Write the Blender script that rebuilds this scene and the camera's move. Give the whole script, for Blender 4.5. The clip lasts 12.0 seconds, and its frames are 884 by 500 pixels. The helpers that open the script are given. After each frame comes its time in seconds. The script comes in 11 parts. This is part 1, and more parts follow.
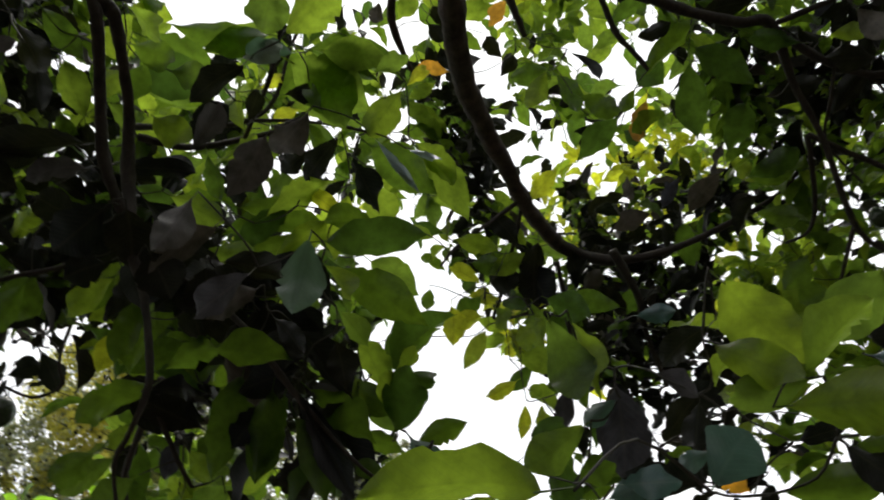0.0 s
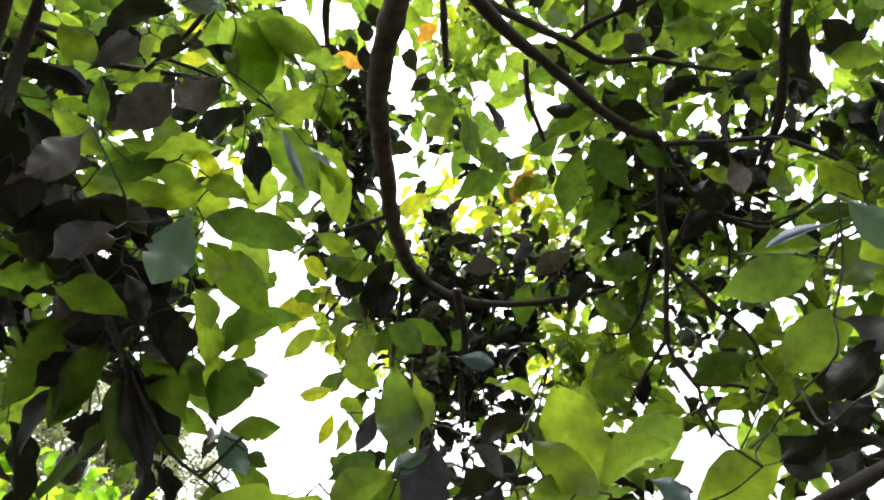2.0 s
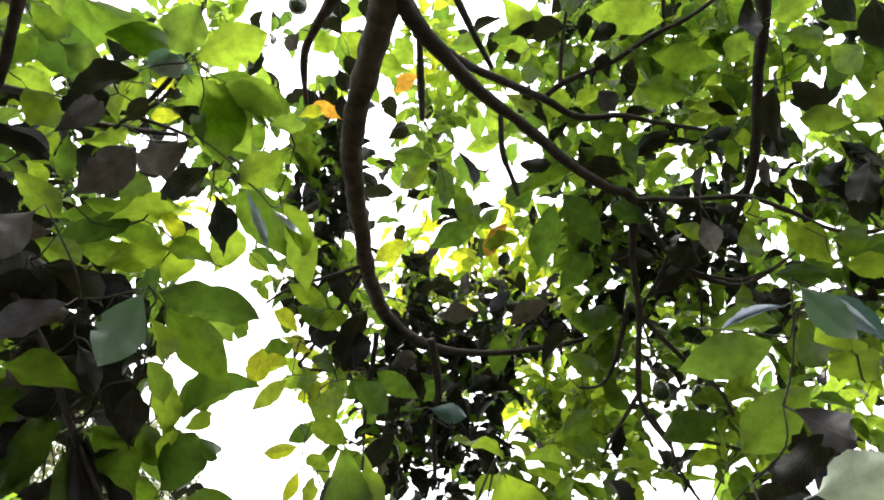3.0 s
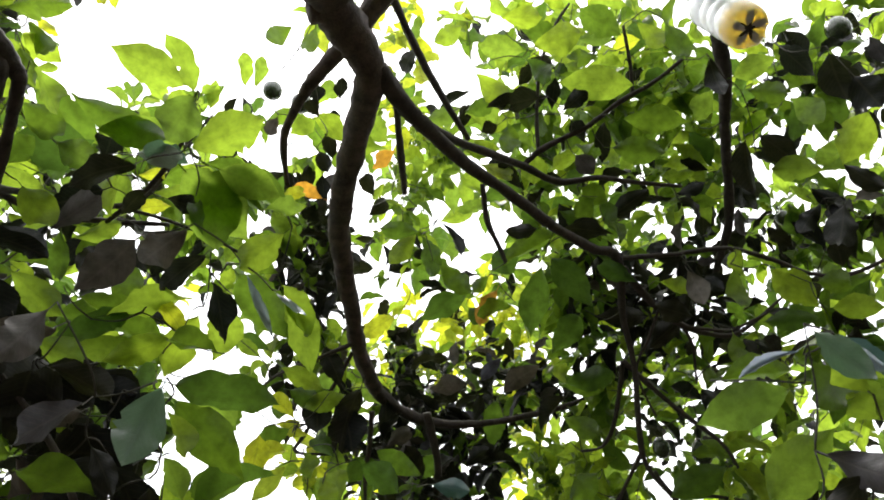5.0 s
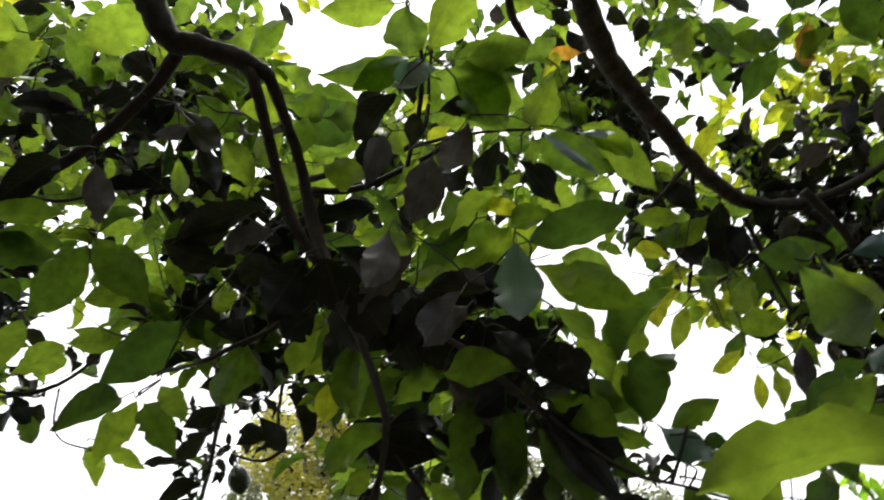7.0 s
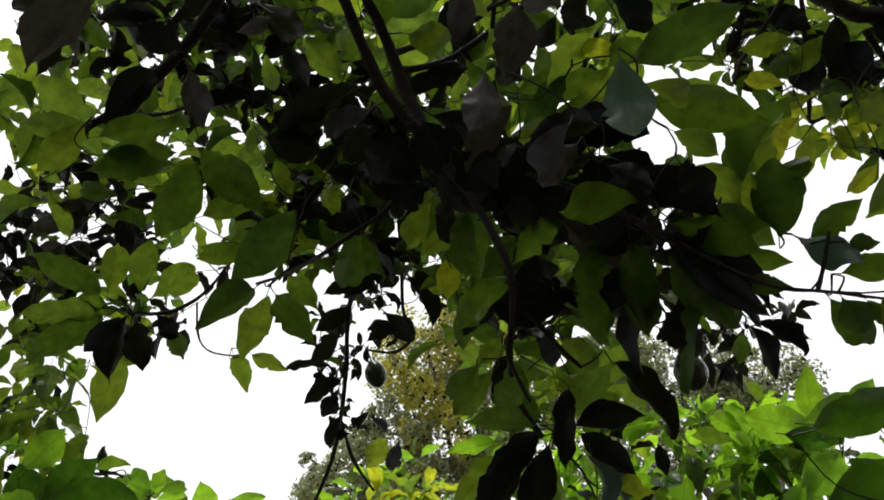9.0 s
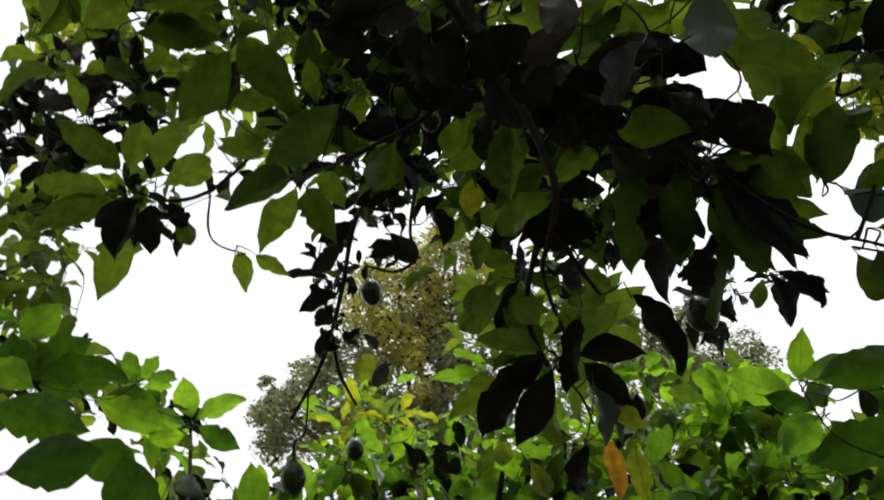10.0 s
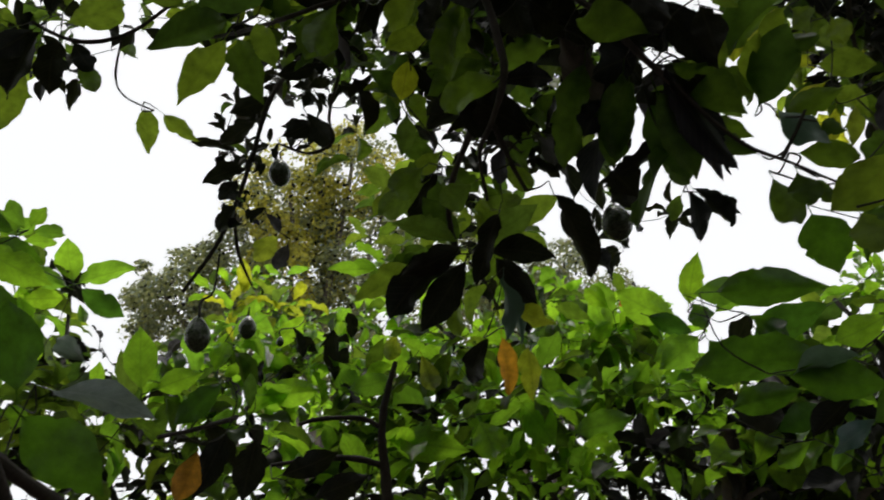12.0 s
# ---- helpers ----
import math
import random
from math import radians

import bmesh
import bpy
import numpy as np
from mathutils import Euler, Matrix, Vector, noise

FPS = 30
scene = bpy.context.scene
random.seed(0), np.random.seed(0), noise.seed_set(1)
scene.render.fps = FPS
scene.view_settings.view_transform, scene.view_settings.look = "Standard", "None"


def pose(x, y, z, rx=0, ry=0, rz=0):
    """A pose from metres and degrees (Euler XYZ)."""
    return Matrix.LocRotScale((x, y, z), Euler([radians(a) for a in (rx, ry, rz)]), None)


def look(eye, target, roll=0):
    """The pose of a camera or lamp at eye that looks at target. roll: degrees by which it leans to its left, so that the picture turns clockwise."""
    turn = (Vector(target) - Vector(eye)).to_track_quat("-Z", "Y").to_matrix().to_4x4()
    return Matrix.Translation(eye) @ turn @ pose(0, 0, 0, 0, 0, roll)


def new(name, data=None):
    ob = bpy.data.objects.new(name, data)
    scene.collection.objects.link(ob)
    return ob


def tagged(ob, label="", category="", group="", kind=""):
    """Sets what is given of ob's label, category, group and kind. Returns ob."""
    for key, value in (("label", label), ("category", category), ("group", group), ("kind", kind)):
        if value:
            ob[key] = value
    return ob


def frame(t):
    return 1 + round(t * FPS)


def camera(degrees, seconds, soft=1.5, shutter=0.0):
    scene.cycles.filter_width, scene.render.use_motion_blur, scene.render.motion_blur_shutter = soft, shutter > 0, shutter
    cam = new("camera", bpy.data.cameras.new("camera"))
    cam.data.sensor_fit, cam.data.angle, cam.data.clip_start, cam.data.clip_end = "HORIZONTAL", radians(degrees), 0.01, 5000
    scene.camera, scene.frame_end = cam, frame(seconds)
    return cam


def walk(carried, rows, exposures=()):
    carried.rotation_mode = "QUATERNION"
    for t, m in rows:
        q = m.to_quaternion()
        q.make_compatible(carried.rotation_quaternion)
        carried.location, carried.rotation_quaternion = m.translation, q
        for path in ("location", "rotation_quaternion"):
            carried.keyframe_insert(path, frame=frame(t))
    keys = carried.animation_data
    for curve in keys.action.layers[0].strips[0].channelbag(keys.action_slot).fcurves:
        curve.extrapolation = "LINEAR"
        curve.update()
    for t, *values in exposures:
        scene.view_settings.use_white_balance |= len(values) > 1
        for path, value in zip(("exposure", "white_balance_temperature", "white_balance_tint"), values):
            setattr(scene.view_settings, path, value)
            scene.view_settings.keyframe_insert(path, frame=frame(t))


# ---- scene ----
EYE = 1.5
cam = camera(59.30, 12.0, soft=1.8, shutter=0.3)
PATH = [
    (0.0, pose(0.055, 0.055, EYE + -0.005, 132.03, 4.83, 16.72)),
    (0.5, pose(0.014, 0.026, EYE + 0.003, 129.70, 2.89, 6.44)),
    (1.0, pose(0.001, 0.002, EYE + 0.002, 129.00, 0.67, 0.70)),
    (1.5, pose(0.018, 0.001, EYE + 0.008, 128.80, -0.73, -1.31)),
    (2.0, pose(0.012, -0.033, EYE + 0.022, 130.51, -1.71, -4.55)),
    (2.5, pose(0.007, -0.037, EYE + 0.041, 131.53, -1.57, -7.51)),
    (3.0, pose(0.059, -0.089, EYE + 0.085, 132.46, -1.91, -5.64)),
    (4.8, pose(-0.009, -0.087, EYE + 0.080, 137.94, 1.99, -5.44)),
    (5.0, pose(-0.018, -0.085, EYE + 0.081, 137.76, 2.76, -4.66)),
    (5.5, pose(0.001, -0.067, EYE + 0.079, 137.63, 3.70, 0.88)),
    (6.0, pose(0.021, -0.013, EYE + 0.062, 136.40, 5.66, 11.85)),
    (6.5, pose(-0.007, 0.044, EYE + 0.042, 136.19, 6.92, 24.90)),
    (7.0, pose(-0.046, 0.069, EYE + 0.027, 134.61, 7.10, 33.67)),
    (7.5, pose(-0.080, 0.072, EYE + -0.002, 133.31, 8.07, 40.67)),
    (7.7, pose(-0.090, 0.088, EYE + -0.010, 133.02, 8.42, 42.78)),
    (9.3, pose(-0.124, 0.116, EYE + -0.025, 128.62, 8.22, 44.96)),
    (9.5, pose(-0.141, 0.108, EYE + -0.030, 127.89, 7.19, 43.44)),
    (10.0, pose(-0.216, 0.068, EYE + -0.070, 124.86, 3.64, 39.09)),
    (10.5, pose(-0.278, 0.055, EYE + -0.107, 123.05, 2.60, 32.54)),
    (11.0, pose(-0.288, 0.060, EYE + -0.116, 122.24, 2.55, 30.37)),
    (11.5, pose(-0.284, 0.069, EYE + -0.114, 119.98, 2.40, 25.65)),
    (12.0, pose(-0.298, 0.068, EYE + -0.111, 117.97, 1.82, 28.56)),
]
EXPOSURES = [
    (0.0, 0.18), (0.5, 0.58), (1.0, 1.18), (1.5, 1.58), (3.0, 1.72), (4.8, 1.4), (5.5, 1.24), (6.0, 0.92), (6.5, 0.62), (7.0, 0.66),
    (7.5, 0.56), (9.5, -0.2), (12.0, -0.3),
]
walk(cam, PATH, EXPOSURES)

# ---- sky and sun: bright overcast ----
world = bpy.data.worlds.new("overcast_sky")
scene.world = world
world.use_nodes = True
wn, wl = world.node_tree.nodes, world.node_tree.links
wn.clear()
sky = wn.new("ShaderNodeTexSky")
sky.sky_type = "NISHITA"
sky.sun_disc = False
sky.sun_elevation, sky.sun_rotation = radians(76), radians(335)
sky.air_density, sky.dust_density = 1.0, 4.0
cloud = wn.new("ShaderNodeMix")
cloud.data_type = "RGBA"
cloud.inputs["Factor"].default_value = 0.88
cloud.inputs["B"].default_value = (15.0, 15.1, 15.2, 1)
back = wn.new("ShaderNodeBackground")
back.inputs["Strength"].default_value = 0.09
wout = wn.new("ShaderNodeOutputWorld")
wl.new(sky.outputs["Color"], cloud.inputs["A"])
wl.new(cloud.outputs["Result"], back.inputs["Color"])
wl.new(back.outputs["Background"], wout.inputs["Surface"])

sun = new("sun", bpy.data.lights.new("sun", "SUN"))
sun.data.energy, sun.data.angle, sun.data.color = 2.0, radians(20), (1.0, 0.97, 0.90)
sun.matrix_world = look((-1.05, 2.26, 10), (0, 0, 0))


# ---- materials ----
def nodes_of(mat):
    mat.use_nodes = True
    mat.node_tree.nodes.clear()
    n, l = mat.node_tree.nodes, mat.node_tree.links

    def add(kind, **values):
        node = n.new(kind)
        for key, value in values.items():
            node.inputs[key.replace("_", " ")].default_value = value
        return node
    return add, l


def ramp_of(node, stops):
    r = node.color_ramp
    while len(r.elements) > 1:
        r.elements.remove(r.elements[-1])
    r.elements[0].position, r.elements[0].color = stops[0][0], (*stops[0][1], 1)
    for p, c in stops[1:]:
        r.elements.new(p).color = (*c, 1)


def leaf_material(name, face, through_light, share, rough=0.45, spots=0.42, vein=0.45, gloss=0.28):
    """A leaf: a waxy face that also lets light through; side veins, blotches, a tone of its own for each leaf."""
    mat = bpy.data.materials.new(name)
    add, l = nodes_of(mat)
    uv = add("ShaderNodeUVMap")
    uv.uv_map = "leaf_uv"
    cut = add("ShaderNodeSeparateXYZ")
    l.new(uv.outputs["UV"], cut.inputs[0])
    side = add("ShaderNodeMath"); side.operation = "ABSOLUTE"
    off = add("ShaderNodeMath"); off.operation = "SUBTRACT"; off.inputs[1].default_value = 0.5
    l.new(cut.outputs["X"], off.inputs[0]); l.new(off.outputs[0], side.inputs[0])
    # side veins run forward from the midrib
    slant = add("ShaderNodeMath"); slant.operation = "MULTIPLY_ADD"; slant.inputs[1].default_value = -0.55
    l.new(side.outputs[0], slant.inputs[0]); l.new(cut.outputs["Y"], slant.inputs[2])
    beat = add("ShaderNodeMath"); beat.operation = "MULTIPLY"; beat.inputs[1].default_value = 11.0
    l.new(slant.outputs[0], beat.inputs[0])
    tri = add("ShaderNodeMath"); tri.operation = "PINGPONG"; tri.inputs[1].default_value = 0.5
    l.new(beat.outputs[0], tri.inputs[0])
    veins = add("ShaderNodeMapRange", From_Min=0.0, From_Max=0.09, To_Min=1.0, To_Max=0.0)
    l.new(tri.outputs[0], veins.inputs["Value"])
    mid = add("ShaderNodeMapRange", From_Min=0.012, From_Max=0.045, To_Min=1.0, To_Max=0.0)
    l.new(side.outputs[0], mid.inputs["Value"])
    line = add("ShaderNodeMath"); line.operation = "MAXIMUM"
    l.new(veins.outputs[0], line.inputs[0]); l.new(mid.outputs[0], line.inputs[1])
    place = add("ShaderNodeNewGeometry")
    info = add("ShaderNodeObjectInfo")
    mixr = add("ShaderNodeMath"); mixr.operation = "ADD"
    l.new(info.outputs["Random"], mixr.inputs[0]); l.new(place.outputs["Random Per Island"], mixr.inputs[1])
    frac = add("ShaderNodeMath"); frac.operation = "FRACT"
    l.new(mixr.outputs[0], frac.inputs[0])
    blot = add("ShaderNodeTexNoise", Scale=38.0, Detail=4.0, Roughness=0.6)
    grain = add("ShaderNodeTexNoise", Scale=420.0, Detail=2.0)
    l.new(place.outputs["Position"], blot.inputs["Vector"]); l.new(place.outputs["Position"], grain.inputs["Vector"])

    def coloured(colour, low, high):
        tone = add("ShaderNodeValToRGB")
        ramp_of(tone, [(0.0, [colour[0] * low * 0.9, colour[1] * low, min(1, colour[2] * low * 1.5)]), (0.5, colour), (1.0, [min(1, colour[0] * high * 1.06), min(1, colour[1] * high), colour[2] * high * 0.8])])
        l.new(frac.outputs[0], tone.inputs[0])
        dirt = add("ShaderNodeMapRange", From_Min=0.35, From_Max=0.75, To_Min=1.0 + spots * 0.4, To_Max=1.0 - spots)
        l.new(blot.outputs["Fac"], dirt.inputs["Value"])
        mul = add("ShaderNodeVectorMath"); mul.operation = "SCALE"
        l.new(tone.outputs["Color"], mul.inputs[0]); l.new(dirt.outputs[0], mul.inputs["Scale"])
        return mul
    face_c, light_c = coloured(face, 0.7, 1.25), coloured(through_light, 0.72, 1.16)
    rib = add("ShaderNodeMix"); rib.data_type = "RGBA"
    rib.inputs["B"].default_value = (face[0] * 2 + 0.05, face[1] * 1.8 + 0.05, face[2] * 2 + 0.02, 1)
    weight = add("ShaderNodeMath"); weight.operation = "MULTIPLY"; weight.inputs[1].default_value = vein
    l.new(line.outputs[0], weight.inputs[0]); l.new(weight.outputs[0], rib.inputs["Factor"])
    l.new(face_c.outputs[0], rib.inputs["A"])
    dim = add("ShaderNodeMapRange", From_Min=0.0, From_Max=1.0, To_Min=1.0, To_Max=1.0 - vein * 0.6)
    l.new(line.outputs[0], dim.inputs["Value"])
    light = add("ShaderNodeVectorMath"); light.operation = "SCALE"
    l.new(light_c.outputs[0], light.inputs[0]); l.new(dim.outputs[0], light.inputs["Scale"])
    skin = add("ShaderNodeBsdfPrincipled", Roughness=rough)
    skin.inputs["Specular IOR Level"].default_value = gloss
    l.new(rib.outputs["Result"], skin.inputs["Base Color"])
    bump = add("ShaderNodeBump", Strength=0.25, Distance=0.002)
    high = add("ShaderNodeMath"); high.operation = "MULTIPLY_ADD"; high.inputs[1].default_value = 0.5
    l.new(line.outputs[0], high.inputs[0]); l.new(grain.outputs["Fac"], high.inputs[2])
    l.new(high.outputs[0], bump.inputs["Height"]); l.new(bump.outputs["Normal"], skin.inputs["Normal"])
    glow = add("ShaderNodeBsdfTranslucent")
    l.new(light.outputs[0], glow.inputs["Color"])
    mix = add("ShaderNodeMixShader"); mix.inputs[0].default_value = share
    l.new(skin.outputs[0], mix.inputs[1]); l.new(glow.outputs[0], mix.inputs[2])
    out = add("ShaderNodeOutputMaterial")
    l.new(mix.outputs[0], out.inputs["Surface"])
    return mat


def solid_material(name, low, high, rough, scale, bump_depth, detail=6.0, stretch=(1, 1, 1)):
    mat = bpy.data.materials.new(name)
    add, l = nodes_of(mat)
    place = add("ShaderNodeNewGeometry")
    size = add("ShaderNodeMapping"); size.inputs["Scale"].default_value = stretch
    l.new(place.outputs["Position"], size.inputs["Vector"])
    coarse, fine = add("ShaderNodeTexNoise", Scale=scale, Detail=detail, Roughness=0.65), add("ShaderNodeTexNoise", Scale=scale * 9, Detail=3.0)
    l.new(size.outputs[0], coarse.inputs["Vector"]); l.new(size.outputs[0], fine.inputs["Vector"])
    both = add("ShaderNodeMath"); both.operation = "MULTIPLY_ADD"; both.inputs[1].default_value = 0.35
    l.new(fine.outputs["Fac"], both.inputs[0]); l.new(coarse.outputs["Fac"], both.inputs[2])
    tone = add("ShaderNodeValToRGB")
    ramp_of(tone, [(0.45, low), (0.85, high)])
    l.new(both.outputs[0], tone.inputs[0])
    skin = add("ShaderNodeBsdfPrincipled", Roughness=rough)
    l.new(tone.outputs["Color"], skin.inputs["Base Color"])
    bump = add("ShaderNodeBump", Strength=0.8, Distance=bump_depth)
    l.new(both.outputs[0], bump.inputs["Height"]); l.new(bump.outputs["Normal"], skin.inputs["Normal"])
    out = add("ShaderNodeOutputMaterial")
    l.new(skin.outputs[0], out.inputs["Surface"])
    return mat


LEAF = {
    "fresh": leaf_material("fresh_leaf", (0.033, 0.058, 0.010), (0.293, 0.43, 0.034), 0.6, 0.42, 0.40, 0.22),
    "lush": leaf_material("lush_leaf", (0.053, 0.138, 0.017), (0.405, 0.75, 0.035), 0.6, 0.3, 0.3, 0.42, 0.5),
    "red": leaf_material("red_leaf", (0.45, 0.10, 0.03), (0.9, 0.25, 0.06), 0.5, 0.5, 0.5),
    # whitish sheen of reflected light is put into this leaf's colour
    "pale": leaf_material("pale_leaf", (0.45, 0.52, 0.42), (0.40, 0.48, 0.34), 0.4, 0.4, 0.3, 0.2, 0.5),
    "mature": leaf_material("mature_leaf", (0.018, 0.037, 0.008), (0.142, 0.245, 0.020), 0.54, 0.40, 0.40, 0.22),
    "deep": leaf_material("deep_green_leaf", (0.017, 0.050, 0.008), (0.125, 0.285, 0.016), 0.54, 0.34, 0.38, 0.24, 0.4),
    # near-black kind: the shade of inner foliage is put into its colour
    "shaded": leaf_material("shaded_leaf", (0.011, 0.0104, 0.011), (0.022, 0.026, 0.009), 0.24, 0.5, 0.5, 0.25, 0.2),
    # dull mauve-grey leaf that lets little light through
    "mauve_grey": leaf_material("mauve_grey_leaf", (0.074, 0.067, 0.071), (0.067, 0.061, 0.051), 0.22, 0.6, 0.5, 0.2),
    "yellow": leaf_material("yellowing_leaf", (0.09, 0.115, 0.018), (0.58, 0.65, 0.035), 0.62, 0.45),
    "orange": leaf_material("orange_leaf", (0.30, 0.14, 0.02), (0.85, 0.42, 0.04), 0.6, 0.5, 0.5),
    # waxy leaf with the teal of a sky reflection put into its colour
    "glossy": leaf_material("sky_tint_leaf", (0.085, 0.138, 0.115), (0.10, 0.205, 0.12), 0.3, 0.3, 0.2, 0.2, 0.6),
    # sky glints painted as a pale blue-grey leaf face
    "painted_sheen": leaf_material("painted_sheen_leaf", (0.30, 0.35, 0.36), (0.22, 0.30, 0.24), 0.25, 0.25, 0.25, 0.2, 0.9),
    "far": leaf_material("far_leaf", (0.25, 0.275, 0.12), (0.42, 0.46, 0.19), 0.4, 0.55, 0.4, 0.1),
    "blossom": leaf_material("blossom_leaf", (0.47, 0.45, 0.075), (0.70, 0.68, 0.11), 0.42, 0.55, 0.4, 0.1),
}
KINDS = list(LEAF)
BARK = solid_material("avocado_bark", (0.019, 0.014, 0.013), (0.098, 0.070, 0.060), 0.85, 26.0, 0.006, stretch=(1, 1, 0.6))
TWIG = solid_material("twig_bark", (0.012, 0.011, 0.008), (0.04, 0.036, 0.026), 0.75, 60.0, 0.002)
# darker copy of avocado_bark, for thinner limbs and limb_end
DARK_BARK = solid_material("darker_bark", (0.010, 0.008, 0.007), (0.048, 0.036, 0.031), 0.85, 40.0, 0.004, stretch=(1, 1, 0.6))
SKIN = solid_material("avocado_skin", (0.012, 0.018, 0.010), (0.048, 0.068, 0.034), 0.25, 240.0, 0.0006, 2.0)
SKIN.node_tree.nodes["Principled BSDF"].inputs["Coat Weight"].default_value = 0.4
SKIN.node_tree.nodes["Principled BSDF"].inputs["Coat Roughness"].default_value = 0.12
SOIL = solid_material("leaf_litter_soil", (0.022, 0.016, 0.010), (0.085, 0.062, 0.038), 0.95, 2.5, 0.03)
GREY_BARK = solid_material("grey_bark", (0.06, 0.05, 0.042), (0.22, 0.19, 0.16), 0.9, 6.0, 0.02)


# ---- builders ----
def part(name, mesh, material, parent, label="", kind=""):
    """One mesh object under a thing or a part; its vertices are given in the world's metres."""
    if material is not None:
        mesh.materials.append(material)
    ob = new(name, mesh)
    ob.parent = parent
    up = parent
    while up.parent:
        up = up.parent
    if parent.parent is None and parent.type == "EMPTY":
        ob.matrix_parent_inverse = Matrix.Translation(-parent.location)
    return tagged(ob, label, "", "", kind)


def mesh_of(name, verts, faces, smooth=True, mats=None, uvs=None):
    me = bpy.data.meshes.new(name)
    me.from_pydata([tuple(v) for v in verts], [], [tuple(f) for f in faces])
    if uvs is not None:
        layer = me.uv_layers.new(name="leaf_uv")
        order = np.zeros(len(me.loops), int)
        me.loops.foreach_get("vertex_index", order)
        layer.data.foreach_set("uv", np.asarray(uvs, np.float32)[order].ravel())
    me.polygons.foreach_set("use_smooth", np.full(len(me.polygons), smooth))
    if mats is not None:
        me.polygons.foreach_set("material_index", np.asarray(mats, np.int32))
    me.update()
    return me


def leaf_shape(seed, rows=22):
    """An avocado leaf one long and one wide: folded along the midrib, wavy at the edge, with its stalk."""
    rng = np.random.default_rng(seed)
    verts, uvs, faces = [], [], []
    curl, fold, wave = rng.uniform(0.05, 0.38), rng.uniform(0.06, 0.42), rng.uniform(0.03, 0.08)
    p1, p2, sway, shift = *rng.uniform(0, 6.3, 2), rng.uniform(-0.06, 0.06), rng.uniform(-0.06, 0.05)
    stations = (0, 0.045, 0.11, 0.19, 0.28, 0.38, 0.48, 0.58, 0.68, 0.77, 0.85, 0.915, 0.965, 1)
    halves = (0.02, 0.095, 0.21, 0.325, 0.42, 0.48, 0.5, 0.478, 0.415, 0.32, 0.205, 0.108, 0.04, 0.004)
    bites = {(int(rng.integers(4, rows - 5)), int(rng.choice((-1, 1)))): rng.uniform(0.7, 0.88) for _ in range(seed % 3)}
    for row in range(rows):
        v0 = (1 - math.cos(math.pi * row / (rows - 1))) * 0.3 + 0.4 * row / (rows - 1)
        half = float(np.interp(v0, stations, halves))
        v = v0 + shift * math.sin(math.pi * v0)
        z = 1.5 * curl * (v - v ** 2) + 0.02 * math.sin(6.28 * v + p1)
        x = sway * math.sin(math.pi * v)
        for s, ph in ((-1, p1), (-0.55, p1), (0, 0), (0.55, p2), (1, p2)):
            edge = abs(s) == 1
            ragged = 1 + (0.04 * math.sin(8 * v + ph) + 0.03 * math.sin(25 * v + 2 * ph) + 0.02 * math.sin(61 * v + 3 * ph) if edge else 0)
            ragged *= bites.get((row, s), 1.0)
            rise = fold * half * abs(s) ** 0.8 + (wave * math.sin(9 * v + ph) + 0.4 * wave * math.sin(21 * v + 2 * ph)) * s * s
            verts.append((x + s * half * ragged, v, z + rise * (half > 0.04)))
            uvs.append((0.5 + s * half, v))
    for i in range(rows - 1):
        a = 5 * i
        faces += [(a + k, a + k + 1, a + k + 6, a + k + 5) for k in range(4)]
    n = len(verts)
    for y, zz in ((-0.17, 0.03), (0.04, -0.004)):
        for k in range(3):
            verts.append((0.018 * math.cos(2.1 * k), y, zz + 0.009 * math.sin(2.1 * k)))
            uvs.append((0.5, 0.02))
    faces += [(n + k, n + (k + 1) % 3, n + 3 + (k + 1) % 3, n + 3 + k) for k in range(3)]
    return np.array(verts), faces, np.array(uvs)


SHAPES = [leaf_shape(s) for s in range(12)] + [leaf_shape(s, 8) for s in (0, 3, 6, 9)]
LEAF_MESH = {}
for kind_name in KINDS:
    for s, (v, f, u) in enumerate(SHAPES[:12]):
        me = mesh_of("leaf", v, f, True, None, u)
        me.materials.append(LEAF[kind_name])
        LEAF_MESH[kind_name, s] = me


def leaf_frame(base, tip, roll, width):
    """The pose of a leaf from its base to its tip; roll turns it about its midrib from lying face up."""
    base, tip = Vector(base), Vector(tip)
    along = tip - base
    y = along.normalized()
    z = Vector((0, 0, 1)) - y * y.z
    z = z.normalized() if z.length > 0.05 else y.orthogonal().normalized()
    z = Matrix.Rotation(radians(roll), 3, y) @ z
    x = y.cross(z)
    m = Matrix((x * width, along, z * along.length)).transposed().to_4x4()
    m.translation = base
    return m


NODES = {}          # for each tree: places that its twigs must reach
LOOSE = {}          # for each tree: joined leaves
LIMB_POINTS = {}    # for each tree: (place, limb) samples
LIMB_OBJECTS = {}   # for each tree: (limb, a few of its points)
leaf_count = [0]
singles = {}        # for each tree: leaves of its whorls that are parts of their own


def leaf(limb_ob, tree, kind, base, tip, roll, width):
    s = leaf_count[0] = leaf_count[0] + 1
    ob = new("leaf", LEAF_MESH[kind, (s * 5) % 12])
    ob.parent = limb_ob
    ob.matrix_basis = leaf_frame(base, tip, roll, width)
    y = (Vector(tip) - Vector(base))
    NODES.setdefault(tree.name, []).append(Vector(base) - 0.17 * y)
    return ob


